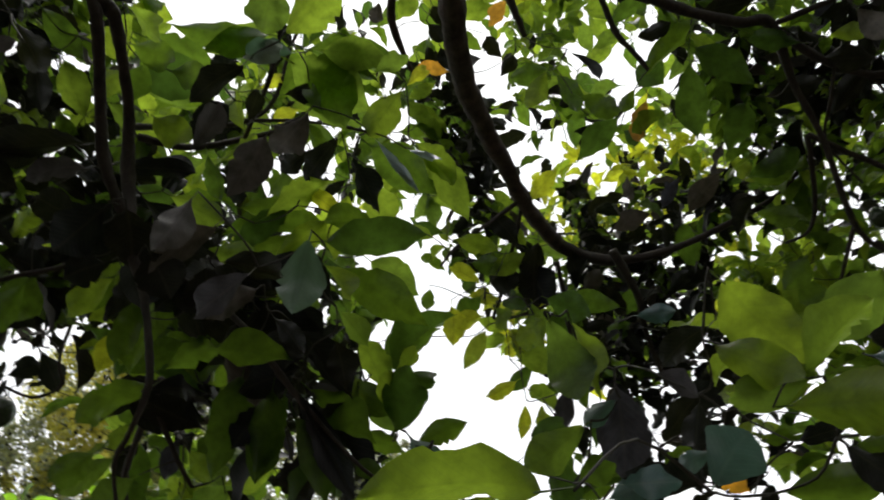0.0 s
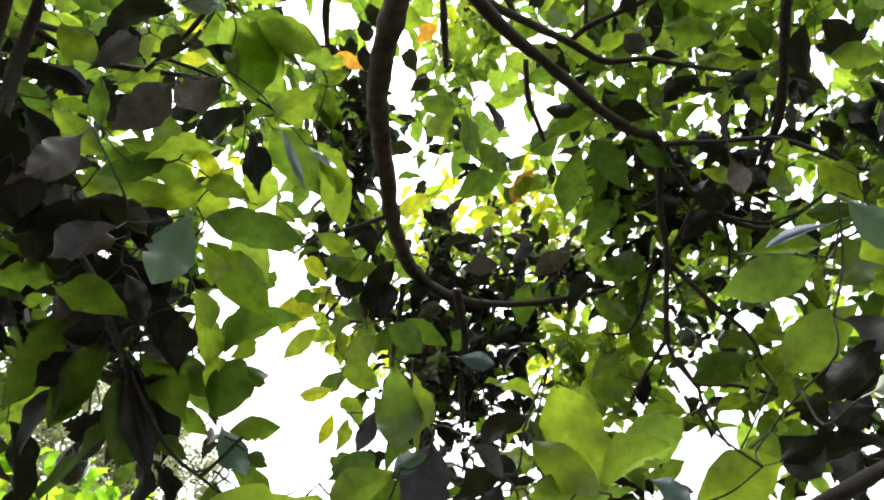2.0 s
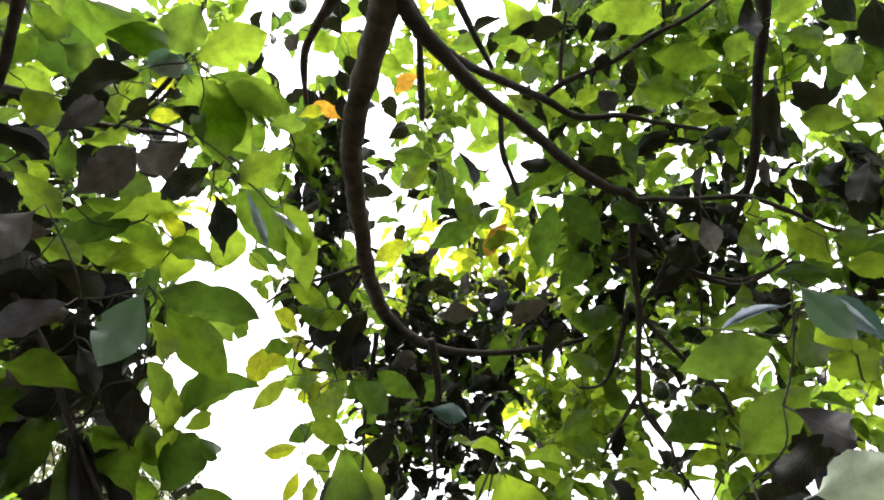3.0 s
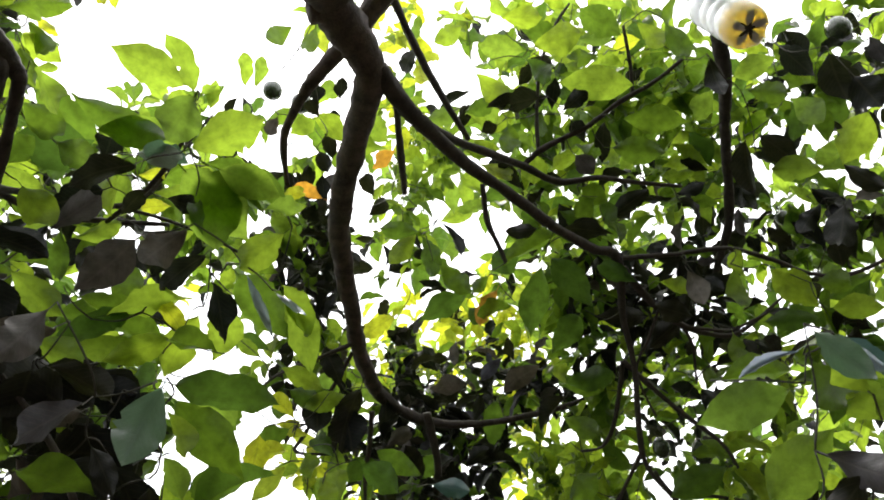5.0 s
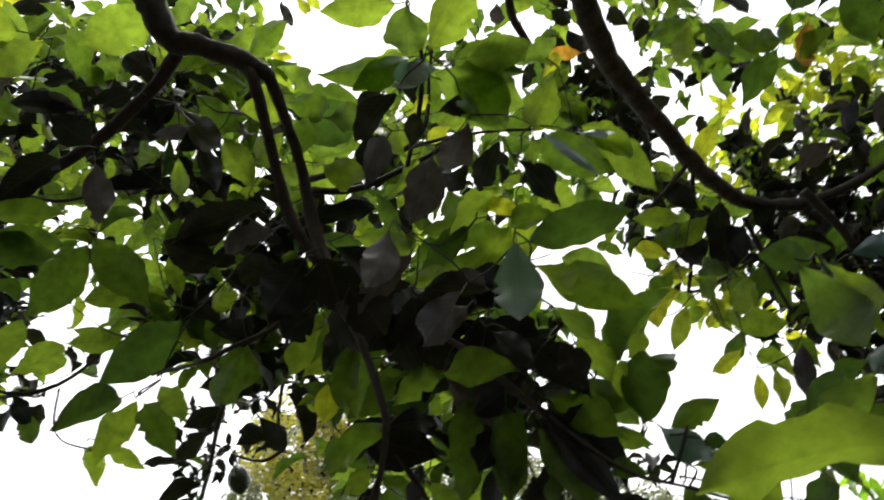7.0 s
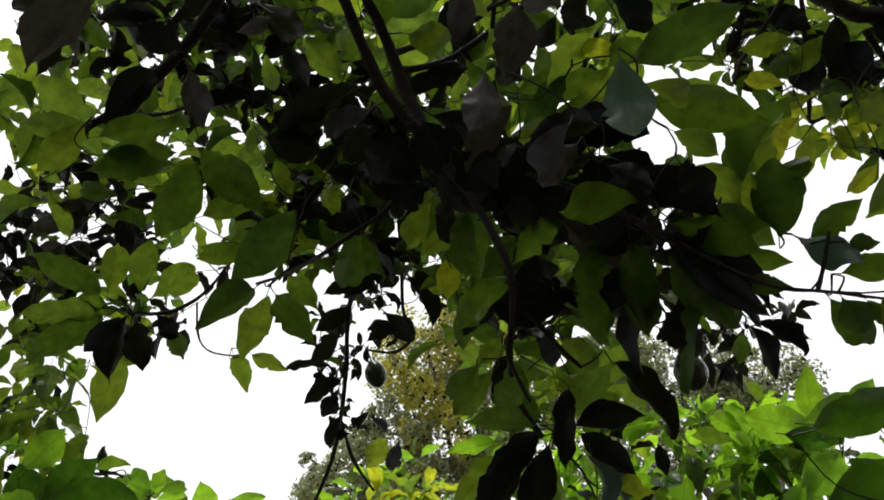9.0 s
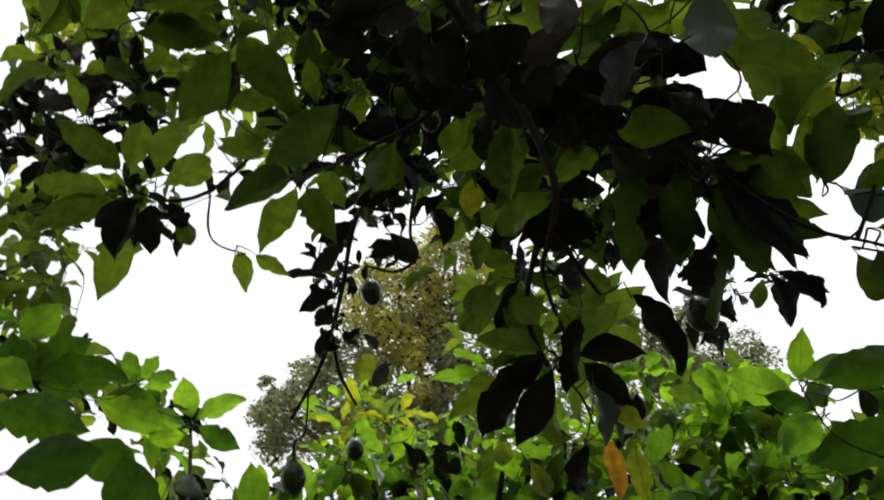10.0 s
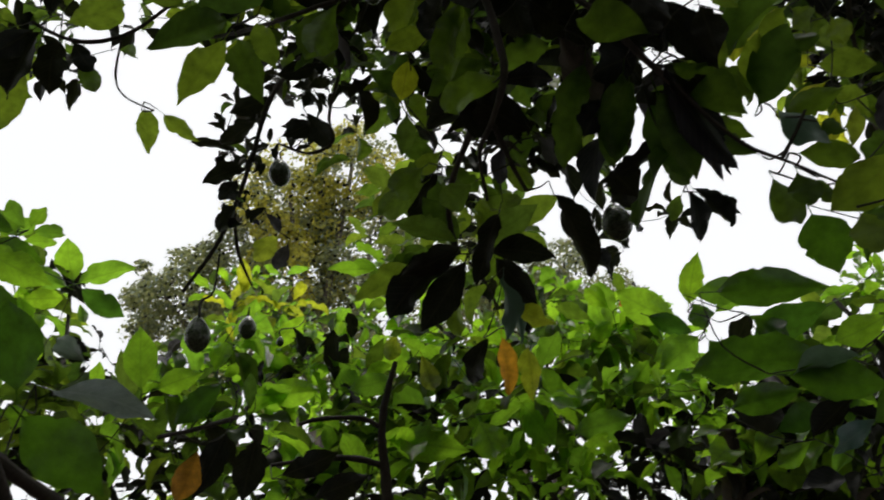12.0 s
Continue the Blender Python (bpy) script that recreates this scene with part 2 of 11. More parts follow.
def clump(tree, kind, centre, rx, rz, count, size, seed, far_off=False):
    """Whorls of leaves that fill a round volume."""
    rng = np.random.default_rng(seed)
    left = count
    mixed = {"lush": ["lush", "lush", "mature", "lush"], "fresh": ["fresh", "fresh", "fresh", "mature"], "mature": ["mature", "mature", "fresh", "shaded"],
             "shaded": ["shaded", "shaded", "shaded", "shaded", "mature", "shaded", "mauve_grey"], "yellow": ["yellow", "fresh", "yellow"], "mauve_grey": ["mauve_grey", "shaded"]}[kind]
    while left > 0:
        while True:
            q = rng.uniform(-1, 1, 3)
            if q @ q < 1:
                break
        hub = Vector(centre) + Vector((q[0] * rx, q[1] * rx, q[2] * rz))
        NODES.setdefault(tree.name, []).append(hub)
        axis = Vector((*rng.normal(0, 0.6, 2), rng.uniform(-0.2, 1.0))).normalized()
        ortho = axis.orthogonal().normalized()
        turn0, k = rng.uniform(0, 6.3), min(left, int(rng.integers(3, 7)))
        for j in range(k):
            around = Matrix.Rotation(turn0 + j * 2.4, 3, axis) @ ortho
            way = (around + axis * rng.uniform(0.0, 0.9) + Vector((0, 0, rng.uniform(-0.9, 0.1)))).normalized()
            long = size * rng.uniform(0.65, 1.2)
            base = hub + way * 0.17 * long + axis * rng.uniform(-0.04, 0.03)
            m = leaf_frame(base, base + way * long, rng.normal(0, 28), long * rng.uniform(0.37, 0.5))
            shape, tone = int(rng.integers(12, 16) if far_off else rng.integers(0, 12)), mixed[int(rng.integers(0, len(mixed)))]
            if singles.get(tree.name, 0) > 0:
                singles[tree.name] -= 1
                ob = new("leaf", LEAF_MESH[tone, shape])
                ob.parent = min(LIMB_OBJECTS[tree.name], key=lambda q: min((p - base).length for p in q[1]))[0]
                ob.matrix_basis = m
            else:
                LOOSE.setdefault(tree.name, []).append((m, shape, tone))
        left -= k


def tube(points, radii, sides=8, rough=0.0, seed=0, steps=4):
    """A tapering, slightly uneven tube through the points."""
    pts, rad = [Vector(p) for p in points], list(radii)
    if len(pts) > 2 and steps > 1:
        full, fr = [], []
        for i in range(len(pts) - 1):
            a, b, c, d = pts[max(i - 1, 0)], pts[i], pts[i + 1], pts[min(i + 2, len(pts) - 1)]
            for k in range(steps):
                t = k / steps
                full.append(0.5 * (2 * b + (c - a) * t + (2 * a - 5 * b + 4 * c - d) * t * t + (3 * b - a - 3 * c + d) * t ** 3))
                fr.append(rad[i] + (rad[i + 1] - rad[i]) * t)
        pts, rad = full + [pts[-1]], fr + [rad[-1]]
    verts, faces = [], []
    side = None
    for i, (p, r) in enumerate(zip(pts, rad)):
        way = (pts[min(i + 1, len(pts) - 1)] - pts[max(i - 1, 0)]).normalized()
        side = (side - way * side.dot(way)) if side else way.orthogonal()
        side.normalize()
        other = way.cross(side)
        for k in range(sides):
            a = 2 * math.pi * k / sides
            out = side * math.cos(a) + other * math.sin(a)
            at = p + out * r + Vector((seed, 0, 0))
            swell = 1 + rough * (noise.noise(at * 15) * 0.8 + noise.noise(at * 75) * 0.8)
            verts.append(p + out * r * swell)
    for i in range(len(pts) - 1):
        for k in range(sides):
            a, b = i * sides + k, i * sides + (k + 1) % sides
            faces.append((a, b, b + sides, a + sides))
    faces.append(tuple(range(sides - 1, -1, -1)))
    faces.append(tuple(range((len(pts) - 1) * sides, len(pts) * sides)))
    return verts, faces, pts, rad


def limb(name, tree, points, material=None):
    """A limb of a tree through (x, y, z, radius) points."""
    rad = [p[3] for p in points]
    sides = 16 if max(rad) > 0.015 else 8
    v, f, pts, _ = tube([p[:3] for p in points], rad, sides, 0.24 if max(rad) > 0.012 else 0.3, len(points), 9)
    ob = part(name, mesh_of(name, v, f), material or (BARK if max(rad) > 0.0295 else DARK_BARK), tree)
    LIMB_POINTS.setdefault(tree.name, []).extend(pts)
    LIMB_OBJECTS.setdefault(tree.name, []).append((ob, pts[::7]))
    return ob


def join_twigs(tree, reach=0.3):
    """Thin twigs that tie every leaf and whorl to the wood nearest to it, joined into one part."""
    todo = np.array(NODES[tree.name])
    done = np.array(LIMB_POINTS[tree.name])
    gap = np.full(len(todo), 1e9)
    link = np.zeros((len(todo), 3))
    for i in range(0, len(todo), 200):
        d = np.linalg.norm(todo[i:i + 200, None] - done[None], axis=2)
        gap[i:i + 200], link[i:i + 200] = d.min(1), done[d.argmin(1)]
    open_ = np.ones(len(todo), bool)
    verts, faces = [], []
    for _ in range(len(todo)):
        k = int(np.where(open_, gap, 1e9).argmin())
        open_[k] = False
        if 0.01 < gap[k] < reach:
            a, b = Vector(link[k]), Vector(todo[k])
            bow = Vector((0, 0, -0.06 * gap[k])) + Vector(np.random.default_rng(k).normal(0, 0.10 * gap[k], 3))
            v, f, _, _ = tube([a, (a + b) / 2 + bow, b], [0.0021, 0.0016, 0.0012], 5, 0.15, k, 4)
            n = len(verts)
            verts += v
            faces += [tuple(n + q for q in face) for face in f]
        d = np.linalg.norm(todo - todo[k], axis=1)
        near = d < gap
        gap[near], link[near] = d[near], todo[k]
    part("twig_tangle", mesh_of("twig_tangle", verts, faces), TWIG, tree, "thin dark leaf-bearing twigs", "stuff")


def join_leaves(tree, label):
    verts, faces, mats, uvs, n = [], [], [], [], 0
    for m, s, kind in LOOSE[tree.name]:
        v, f, u = SHAPES[s]
        a = np.array(m)
        verts.append(v @ a[:3, :3].T + a[:3, 3])
        uvs.append(u)
        faces += [tuple(n + q for q in face) for face in f]
        mats += [KINDS.index(kind)] * len(f)
        n += len(v)
    me = mesh_of("foliage", np.concatenate(verts), faces, True, mats, np.concatenate(uvs))
    for kind in KINDS:
        me.materials.append(LEAF[kind])
    part("foliage", me, None, tree, label, "stuff")


# ---- ground ----
def ground_sheet():
    bm = bmesh.new()
    bmesh.ops.create_grid(bm, x_segments=60, y_segments=60, size=1.0)
    for v in bm.verts:
        far = 400 * (0.12 * v.co.xy.length + 0.88 * v.co.xy.length ** 3)
        d = v.co.xy.normalized() * far if v.co.xy.length > 0 else Vector((0, 0))
        v.co = (d.x, d.y, 0.05 * noise.noise(Vector((d.x * 0.4, d.y * 0.4, 0))) - 0.05)
    me = bpy.data.meshes.new("ground")
    bm.to_mesh(me)
    bm.free()
    me.materials.append(SOIL)
    tagged(new("ground", me), "brown soil with leaf litter under the trees", "ground", "", "structure")


ground_sheet()


# ---- the trees ----
def tree_root(name, x, y, label):
    ob = new(name)
    ob.location = (x, y, 0)
    bpy.context.view_layer.update()
    return tagged(ob, label, "tree", "avocado trees")


# the old avocado tree overhead: trunk behind the camera, limbs spreading over it
avocado = tree_root("avocado_tree", 0.15, -1.05, "large avocado tree with grey-brown limbs and long drooping green leaves")
limb("trunk", avocado, [(0.15, -1.05, -0.1, 0.17), (0.14, -1.0, 0.8, 0.14), (0.05, -0.8, 1.8, 0.125), (-0.1, -0.5, 2.7, 0.11), (-0.22, 0.05, 3.15, 0.085), (-0.20, 0.56, 3.25, 0.064)])
limb("bough_base", avocado, [(0.0, -0.7, 2.2, 0.06), (-0.45, -0.35, 2.65, 0.05), (-0.66, 0.05, 2.88, 0.04), (-0.71, 0.36, 2.95, 0.029)])
limb("hanging_limb_base", avocado, [(-0.1, -0.5, 2.7, 0.06), (0.35, 0.1, 3.7, 0.045), (0.75, 0.5, 3.95, 0.031), (0.95, 0.76, 3.85, 0.0265)])
limb("rear_limb_base", avocado, [(-0.22, 0.0, 3.1, 0.06), (-0.06, 0.5, 3.8, 0.048), (0.03, 0.9, 3.88, 0.041)])
limb("low_limb_base", avocado, [(0.13, -0.95, 1.0, 0.05), (0.9, -0.4, 1.9, 0.038), (1.4, 0.5, 2.35, 0.026), (1.25, 1.1, 2.28, 0.019), (0.925, 1.259, 2.177, 0.0144)])
main_limb_0 = limb("main_limb", avocado, [(-0.200, 0.542, 3.237, 0.0594), (-0.139, 0.654, 3.251, 0.0558), (-0.121, 0.695, 3.255, 0.0510), (-0.056, 0.791, 3.233, 0.0421), (-0.035, 0.872, 3.222, 0.0372), (-0.068, 1.053, 3.249, 0.0330), (-0.103, 1.251, 3.264, 0.0312), (-0.110, 1.425, 3.274, 0.0313), (-0.082, 1.651, 3.266, 0.0272), (-0.044, 1.920, 3.268, 0.0257), (0.013, 2.134, 3.289, 0.0244)])
# tail of main_limb, split off to take the darker bark
limb("limb_end", avocado, [(-0.044, 1.920, 3.268, 0.0210), (0.013, 2.134, 3.289, 0.0238), (0.161, 2.227, 3.238, 0.0186), (0.346, 2.248, 3.230, 0.0136), (0.555, 2.236, 3.258, 0.0109), (0.781, 2.176, 3.300, 0.0080), (0.919, 2.059, 3.378, 0.0060)], DARK_BARK)
limb_stub_0 = limb("limb_stub", avocado, [(-0.102, 0.711, 3.249, 0.0349), (-0.139, 0.700, 3.241, 0.0334), (-0.172, 0.701, 3.227, 0.0226)])
side_limb_0 = limb("side_limb", avocado, [(-0.016, 0.828, 3.225, 0.0259), (0.026, 0.887, 3.213, 0.0235), (0.084, 0.951, 3.206, 0.0196), (0.210, 1.085, 3.225, 0.0169), (0.349, 1.208, 3.259, 0.0156), (0.501, 1.336, 3.274, 0.0148), (0.642, 1.434, 3.291, 0.0147), (0.729, 1.472, 3.291, 0.0150), (0.757, 1.613, 3.184, 0.0107), (0.794, 1.722, 3.074, 0.0090), (0.809, 1.857, 2.921, 0.0091), (0.834, 1.922, 2.846, 0.0073), (0.928, 1.977, 2.746, 0.0046)])
long_twig_0 = limb("long_twig", avocado, [(0.738, 1.491, 3.312, 0.0089), (0.810, 1.469, 3.299, 0.0080), (0.910, 1.450, 3.294, 0.0072), (1.051, 1.407, 3.278, 0.0073), (1.174, 1.403, 3.229, 0.0064), (1.277, 1.408, 3.177, 0.0065), (1.376, 1.380, 3.151, 0.0065), (1.480, 1.303, 3.157, 0.0047)])
inner_twig_0 = limb("inner_twig", avocado, [(0.758, 1.515, 3.295, 0.0126), (0.841, 1.585, 3.231, 0.0118), (0.927, 1.624, 3.174, 0.0101), (1.019, 1.649, 3.153, 0.0093), (1.126, 1.644, 3.151, 0.0066), (1.250, 1.533, 3.205, 0.0048)])
lower_twig_0 = limb("lower_twig", avocado, [(0.775, 1.748, 3.118, 0.0091), (0.868, 1.793, 3.044, 0.0074), (0.965, 1.830, 2.966, 0.0074), (1.059, 1.858, 2.894, 0.0066), (1.105, 1.899, 2.832, 0.0047)])
fork_limb_0 = limb("fork_limb", avocado, [(0.048, 0.930, 3.209, 0.0153), (0.185, 1.079, 3.317, 0.0122), (0.313, 1.186, 3.408, 0.0114), (0.439, 1.289, 3.495, 0.0113), (0.553, 1.339, 3.491, 0.0107), (0.682, 1.336, 3.515, 0.0091), (0.788, 1.336, 3.500, 0.0073), (0.943, 1.327, 3.475, 0.0056)])
curved_twig_0 = limb("curved_twig", avocado, [(0.435, 1.306, 3.509, 0.0097), (0.491, 1.251, 3.534, 0.0097), (0.626, 1.188, 3.573, 0.0089), (0.726, 1.120, 3.617, 0.0081), (0.822, 1.060, 3.639, 0.0073), (0.899, 0.994, 3.665, 0.0046)])
upright_twig_0 = limb("upright_twig", avocado, [(0.483, 1.259, 3.530, 0.0070), (0.477, 1.177, 3.622, 0.0062), (0.486, 1.058, 3.723, 0.0054), (0.527, 0.973, 3.802, 0.0055), (0.569, 0.920, 3.850, 0.0037)])
short_twig_0 = limb("short_twig", avocado, [(0.765, 1.101, 3.638, 0.0073), (0.751, 1.030, 3.682, 0.0064), (0.724, 0.941, 3.760, 0.0046)])
hanging_limb_0 = limb("hanging_limb", avocado, [(0.947, 0.746, 3.848, 0.0257), (1.019, 0.892, 3.827, 0.0238), (1.064, 1.008, 3.800, 0.0233), (1.102, 1.103, 3.757, 0.0201), (1.126, 1.238, 3.703, 0.0187), (1.172, 1.410, 3.627, 0.0173), (1.189, 1.539, 3.545, 0.0156), (1.170, 1.684, 3.474, 0.0123), (1.157, 1.839, 3.405, 0.0089), (1.155, 1.949, 3.317, 0.0045)])
rear_limb_0 = limb("rear_limb", avocado, [(0.028, 0.887, 3.884, 0.0399), (-0.054, 0.995, 3.835, 0.0345), (-0.138, 1.088, 3.786, 0.0254), (-0.225, 1.188, 3.746, 0.0201), (-0.279, 1.277, 3.721, 0.0148), (-0.313, 1.379, 3.710, 0.0132), (-0.304, 1.528, 3.664, 0.0087)])
crossing_branch_0 = limb("crossing_branch", avocado, [(0.013, 0.957, 3.963, 0.0142), (0.111, 1.123, 3.880, 0.0132), (0.209, 1.257, 3.796, 0.0113), (0.293, 1.355, 3.724, 0.0085)])
dead_stub_0 = limb("dead_stub", avocado, [(0.047, 1.231, 3.706, 0.0109), (0.068, 1.363, 3.618, 0.0118), (0.083, 1.455, 3.548, 0.0082)])
dead_twig_0 = limb("dead_twig", avocado, [(0.316, 1.347, 3.478, 0.0087), (0.333, 1.433, 3.407, 0.0096), (0.367, 1.482, 3.358, 0.0087), (0.395, 1.523, 3.314, 0.0061)])
left_twig_0 = limb("left_twig", avocado, [(-0.052, 1.837, 3.257, 0.0074), (-0.158, 1.826, 3.187, 0.0064), (-0.281, 1.814, 3.107, 0.0053), (-0.338, 1.800, 3.032, 0.0035)])
drooping_twig_0 = limb("drooping_twig", avocado, [(-0.046, 1.853, 3.284, 0.0084), (-0.116, 1.966, 3.209, 0.0076), (-0.220, 2.094, 3.077, 0.0067), (-0.246, 2.130, 3.036, 0.0058), (-0.145, 2.140, 3.033, 0.0058), (-0.036, 2.133, 3.050, 0.0048)])
plumb_twig_0 = limb("plumb_twig", avocado, [(-0.003, 2.014, 3.113, 0.0094), (-0.006, 2.084, 3.048, 0.0086), (-0.018, 2.161, 2.964, 0.0077), (-0.012, 2.260, 2.831, 0.0048)])
lower_limb_0 = limb("lower_limb", avocado, [(0.183, 2.079, 3.156, 0.0146), (0.225, 2.205, 3.036, 0.0128), (0.222, 2.300, 2.937, 0.0100), (0.241, 2.404, 2.802, 0.0061)])
fine_twig_0 = limb("fine_twig", avocado, [(0.775, 1.748, 3.118, 0.0082), (0.761, 1.892, 3.009, 0.0074), (0.733, 1.984, 2.966, 0.0057), (0.670, 2.026, 2.973, 0.0038)])
wisp_twig_0 = limb("wisp_twig", avocado, [(0.834, 1.930, 2.910, 0.0074), (0.778, 2.027, 2.832, 0.0056), (0.745, 2.095, 2.775, 0.0047)])
tail_twig_0 = limb("tail_twig", avocado, [(0.888, 2.013, 2.890, 0.0085), (0.953, 2.050, 2.829, 0.0067), (1.069, 2.038, 2.819, 0.0058), (1.195, 2.027, 2.789, 0.0049)])
tail_twig_1 = limb("tail_twig", avocado, [(0.953, 2.050, 2.829, 0.0057), (0.986, 2.104, 2.759, 0.0058), (1.060, 2.148, 2.663, 0.0048)])
hair_twig_0 = limb("hair_twig", avocado, [(0.770, 1.526, 3.294, 0.0072), (0.857, 1.593, 3.215, 0.0064), (0.972, 1.663, 3.152, 0.0056), (1.010, 1.787, 3.064, 0.0038)])
hair_twig_1 = limb("hair_twig", avocado, [(0.873, 1.594, 3.205, 0.0054), (0.841, 1.668, 3.142, 0.0054), (0.814, 1.760, 3.083, 0.0046), (0.876, 1.851, 2.980, 0.0037)])
hair_twig_2 = limb("hair_twig", avocado, [(0.931, 1.636, 3.174, 0.0055), (1.075, 1.615, 3.136, 0.0046), (1.199, 1.574, 3.171, 0.0038)])
cross_twig_0 = limb("cross_twig", avocado, [(-0.826, 0.985, 2.927, 0.0097), (-0.728, 1.054, 2.926, 0.0083), (-0.600, 1.094, 2.953, 0.0069), (-0.490, 1.131, 2.990, 0.0049)])
leaf_stem_0 = limb("leaf_stem", avocado, [(-0.375, 0.755, 2.956, 0.0036), (-0.396, 0.824, 2.918, 0.0042), (-0.433, 0.882, 2.891, 0.0049), (-0.495, 0.949, 2.871, 0.0050), (-0.596, 1.061, 2.914, 0.0054)])
bough_0 = limb("bough", avocado, [(-0.712, 0.353, 2.952, 0.0281), (-0.719, 0.432, 2.879, 0.0250), (-0.720, 0.487, 2.820, 0.0233), (-0.690, 0.521, 2.813, 0.0209), (-0.640, 0.583, 2.792, 0.0180), (-0.618, 0.620, 2.774, 0.0162), (-0.616, 0.632, 2.770, 0.0130), (-0.638, 0.692, 2.755, 0.0104), (-0.672, 0.782, 2.713, 0.0105), (-0.695, 0.837, 2.643, 0.0131), (-0.694, 0.870, 2.547, 0.0143), (-0.676, 0.880, 2.445, 0.0110), (-0.650, 0.902, 2.359, 0.0082), (-0.637, 0.934, 2.246, 0.0065), (-0.640, 0.951, 2.189, 0.0059), (-0.674, 0.972, 2.132, 0.0045), (-0.710, 0.997, 2.097, 0.0037), (-0.724, 1.046, 2.040, 0.0028)])
twin_branch_0 = limb("twin_branch", avocado, [(-0.637, 0.595, 2.789, 0.0131), (-0.633, 0.614, 2.749, 0.0112), (-0.657, 0.668, 2.714, 0.0107), (-0.690, 0.740, 2.659, 0.0107), (-0.706, 0.799, 2.590, 0.0111), (-0.698, 0.863, 2.523, 0.0104)])
leafy_twig_0 = limb("leafy_twig", avocado, [(-0.707, 0.831, 2.732, 0.0075), (-0.687, 0.909, 2.813, 0.0067), (-0.642, 0.978, 2.872, 0.0063), (-0.579, 1.037, 2.939, 0.0052), (-0.519, 1.040, 2.991, 0.0047), (-0.464, 0.994, 3.090, 0.0041), (-0.409, 0.955, 3.178, 0.0028)])
leafy_twig_1 = limb("leafy_twig", avocado, [(-0.579, 1.037, 2.939, 0.0052), (-0.484, 1.095, 2.964, 0.0047), (-0.393, 1.171, 2.990, 0.0041), (-0.312, 1.229, 2.986, 0.0028)])
bough_1 = limb("bough", avocado, [(-0.726, 0.513, 2.829, 0.0135), (-0.792, 0.531, 2.810, 0.0125), (-0.871, 0.535, 2.786, 0.0126), (-0.952, 0.533, 2.758, 0.0122), (-1.036, 0.519, 2.737, 0.0112), (-1.123, 0.495, 2.711, 0.0090), (-1.185, 0.466, 2.691, 0.0067), (-1.243, 0.471, 2.661, 0.0049), (-1.296, 0.488, 2.642, 0.0031)])
low_bough_twig_0 = limb("low_bough_twig", avocado, [(-1.121, 0.506, 2.709, 0.0054), (-1.096, 0.572, 2.730, 0.0043), (-1.059, 0.620, 2.766, 0.0025)])
outer_branch_0 = limb("outer_branch", avocado, [(-0.685, 0.901, 2.465, 0.0056), (-0.581, 0.944, 2.375, 0.0048), (-0.499, 0.982, 2.291, 0.0056), (-0.445, 1.026, 2.203, 0.0067), (-0.413, 1.047, 2.154, 0.0054), (-0.377, 1.091, 2.103, 0.0037), (-0.333, 1.130, 2.054, 0.0029), (-0.281, 1.174, 2.031, 0.0025), (-0.243, 1.210, 2.013, 0.0022), (-0.205, 1.242, 1.995, 0.0022)])
outer_twig_0 = limb("outer_twig", avocado, [(-0.294, 1.168, 2.038, 0.0036), (-0.267, 1.175, 2.078, 0.0032), (-0.243, 1.178, 2.117, 0.0023)])
spray_twig_0 = limb("spray_twig", avocado, [(-0.933, 1.046, 2.647, 0.0056), (-0.989, 1.046, 2.637, 0.0056), (-1.067, 1.033, 2.632, 0.0051), (-1.159, 1.011, 2.618, 0.0052), (-1.402, 1.089, 2.754, 0.0052), (-1.520, 1.086, 2.799, 0.0039)])
spray_twig_1 = limb("spray_twig", avocado, [(-1.452, 1.000, 2.847, 0.0038), (-1.528, 1.009, 2.844, 0.0047), (-1.636, 1.005, 2.813, 0.0048), (-1.732, 0.980, 2.802, 0.0057), (-1.796, 0.933, 2.805, 0.0050), (-1.840, 0.864, 2.824, 0.0042)])
thin_twig_0 = limb("thin_twig", avocado, [(-1.664, 0.995, 2.787, 0.0032), (-1.720, 1.038, 2.725, 0.0032), (-1.729, 1.083, 2.696, 0.0024), (-1.708, 1.160, 2.695, 0.0025)])
strand_0 = limb("strand", avocado, [(-0.998, 1.082, 2.718, 0.0059), (-1.329, 1.319, 2.871, 0.0064), (-1.671, 1.554, 2.997, 0.0085), (-1.839, 1.674, 2.907, 0.0089), (-1.950, 1.731, 2.778, 0.0080), (-2.044, 1.754, 2.653, 0.0071), (-2.160, 1.745, 2.512, 0.0051)])
strand_1 = limb("strand", avocado, [(-1.958, 1.737, 2.761, 0.0060), (-1.995, 1.813, 2.648, 0.0061), (-1.999, 1.900, 2.556, 0.0041)])
strand_2 = limb("strand", avocado, [(-0.980, 1.101, 2.716, 0.0046), (-1.329, 1.462, 2.901, 0.0058), (-1.474, 1.603, 2.881, 0.0053), (-1.513, 1.680, 2.848, 0.0054), (-1.581, 1.653, 2.809, 0.0045), (-1.668, 1.613, 2.851, 0.0037)])
leader_0 = limb("leader", avocado, [(-0.703, 1.065, 2.290, 0.0080), (-0.814, 1.179, 2.277, 0.0065), (-0.908, 1.279, 2.246, 0.0064), (-0.957, 1.372, 2.219, 0.0061), (-0.972, 1.433, 2.186, 0.0069)])
leader_twig_0 = limb("leader_twig", avocado, [(-0.947, 1.437, 2.160, 0.0031), (-0.907, 1.445, 2.088, 0.0030), (-0.887, 1.438, 2.019, 0.0024)])
leader_twig_1 = limb("leader_twig", avocado, [(-0.741, 1.122, 2.264, 0.0052), (-0.735, 1.196, 2.203, 0.0047), (-0.730, 1.246, 2.170, 0.0037)])
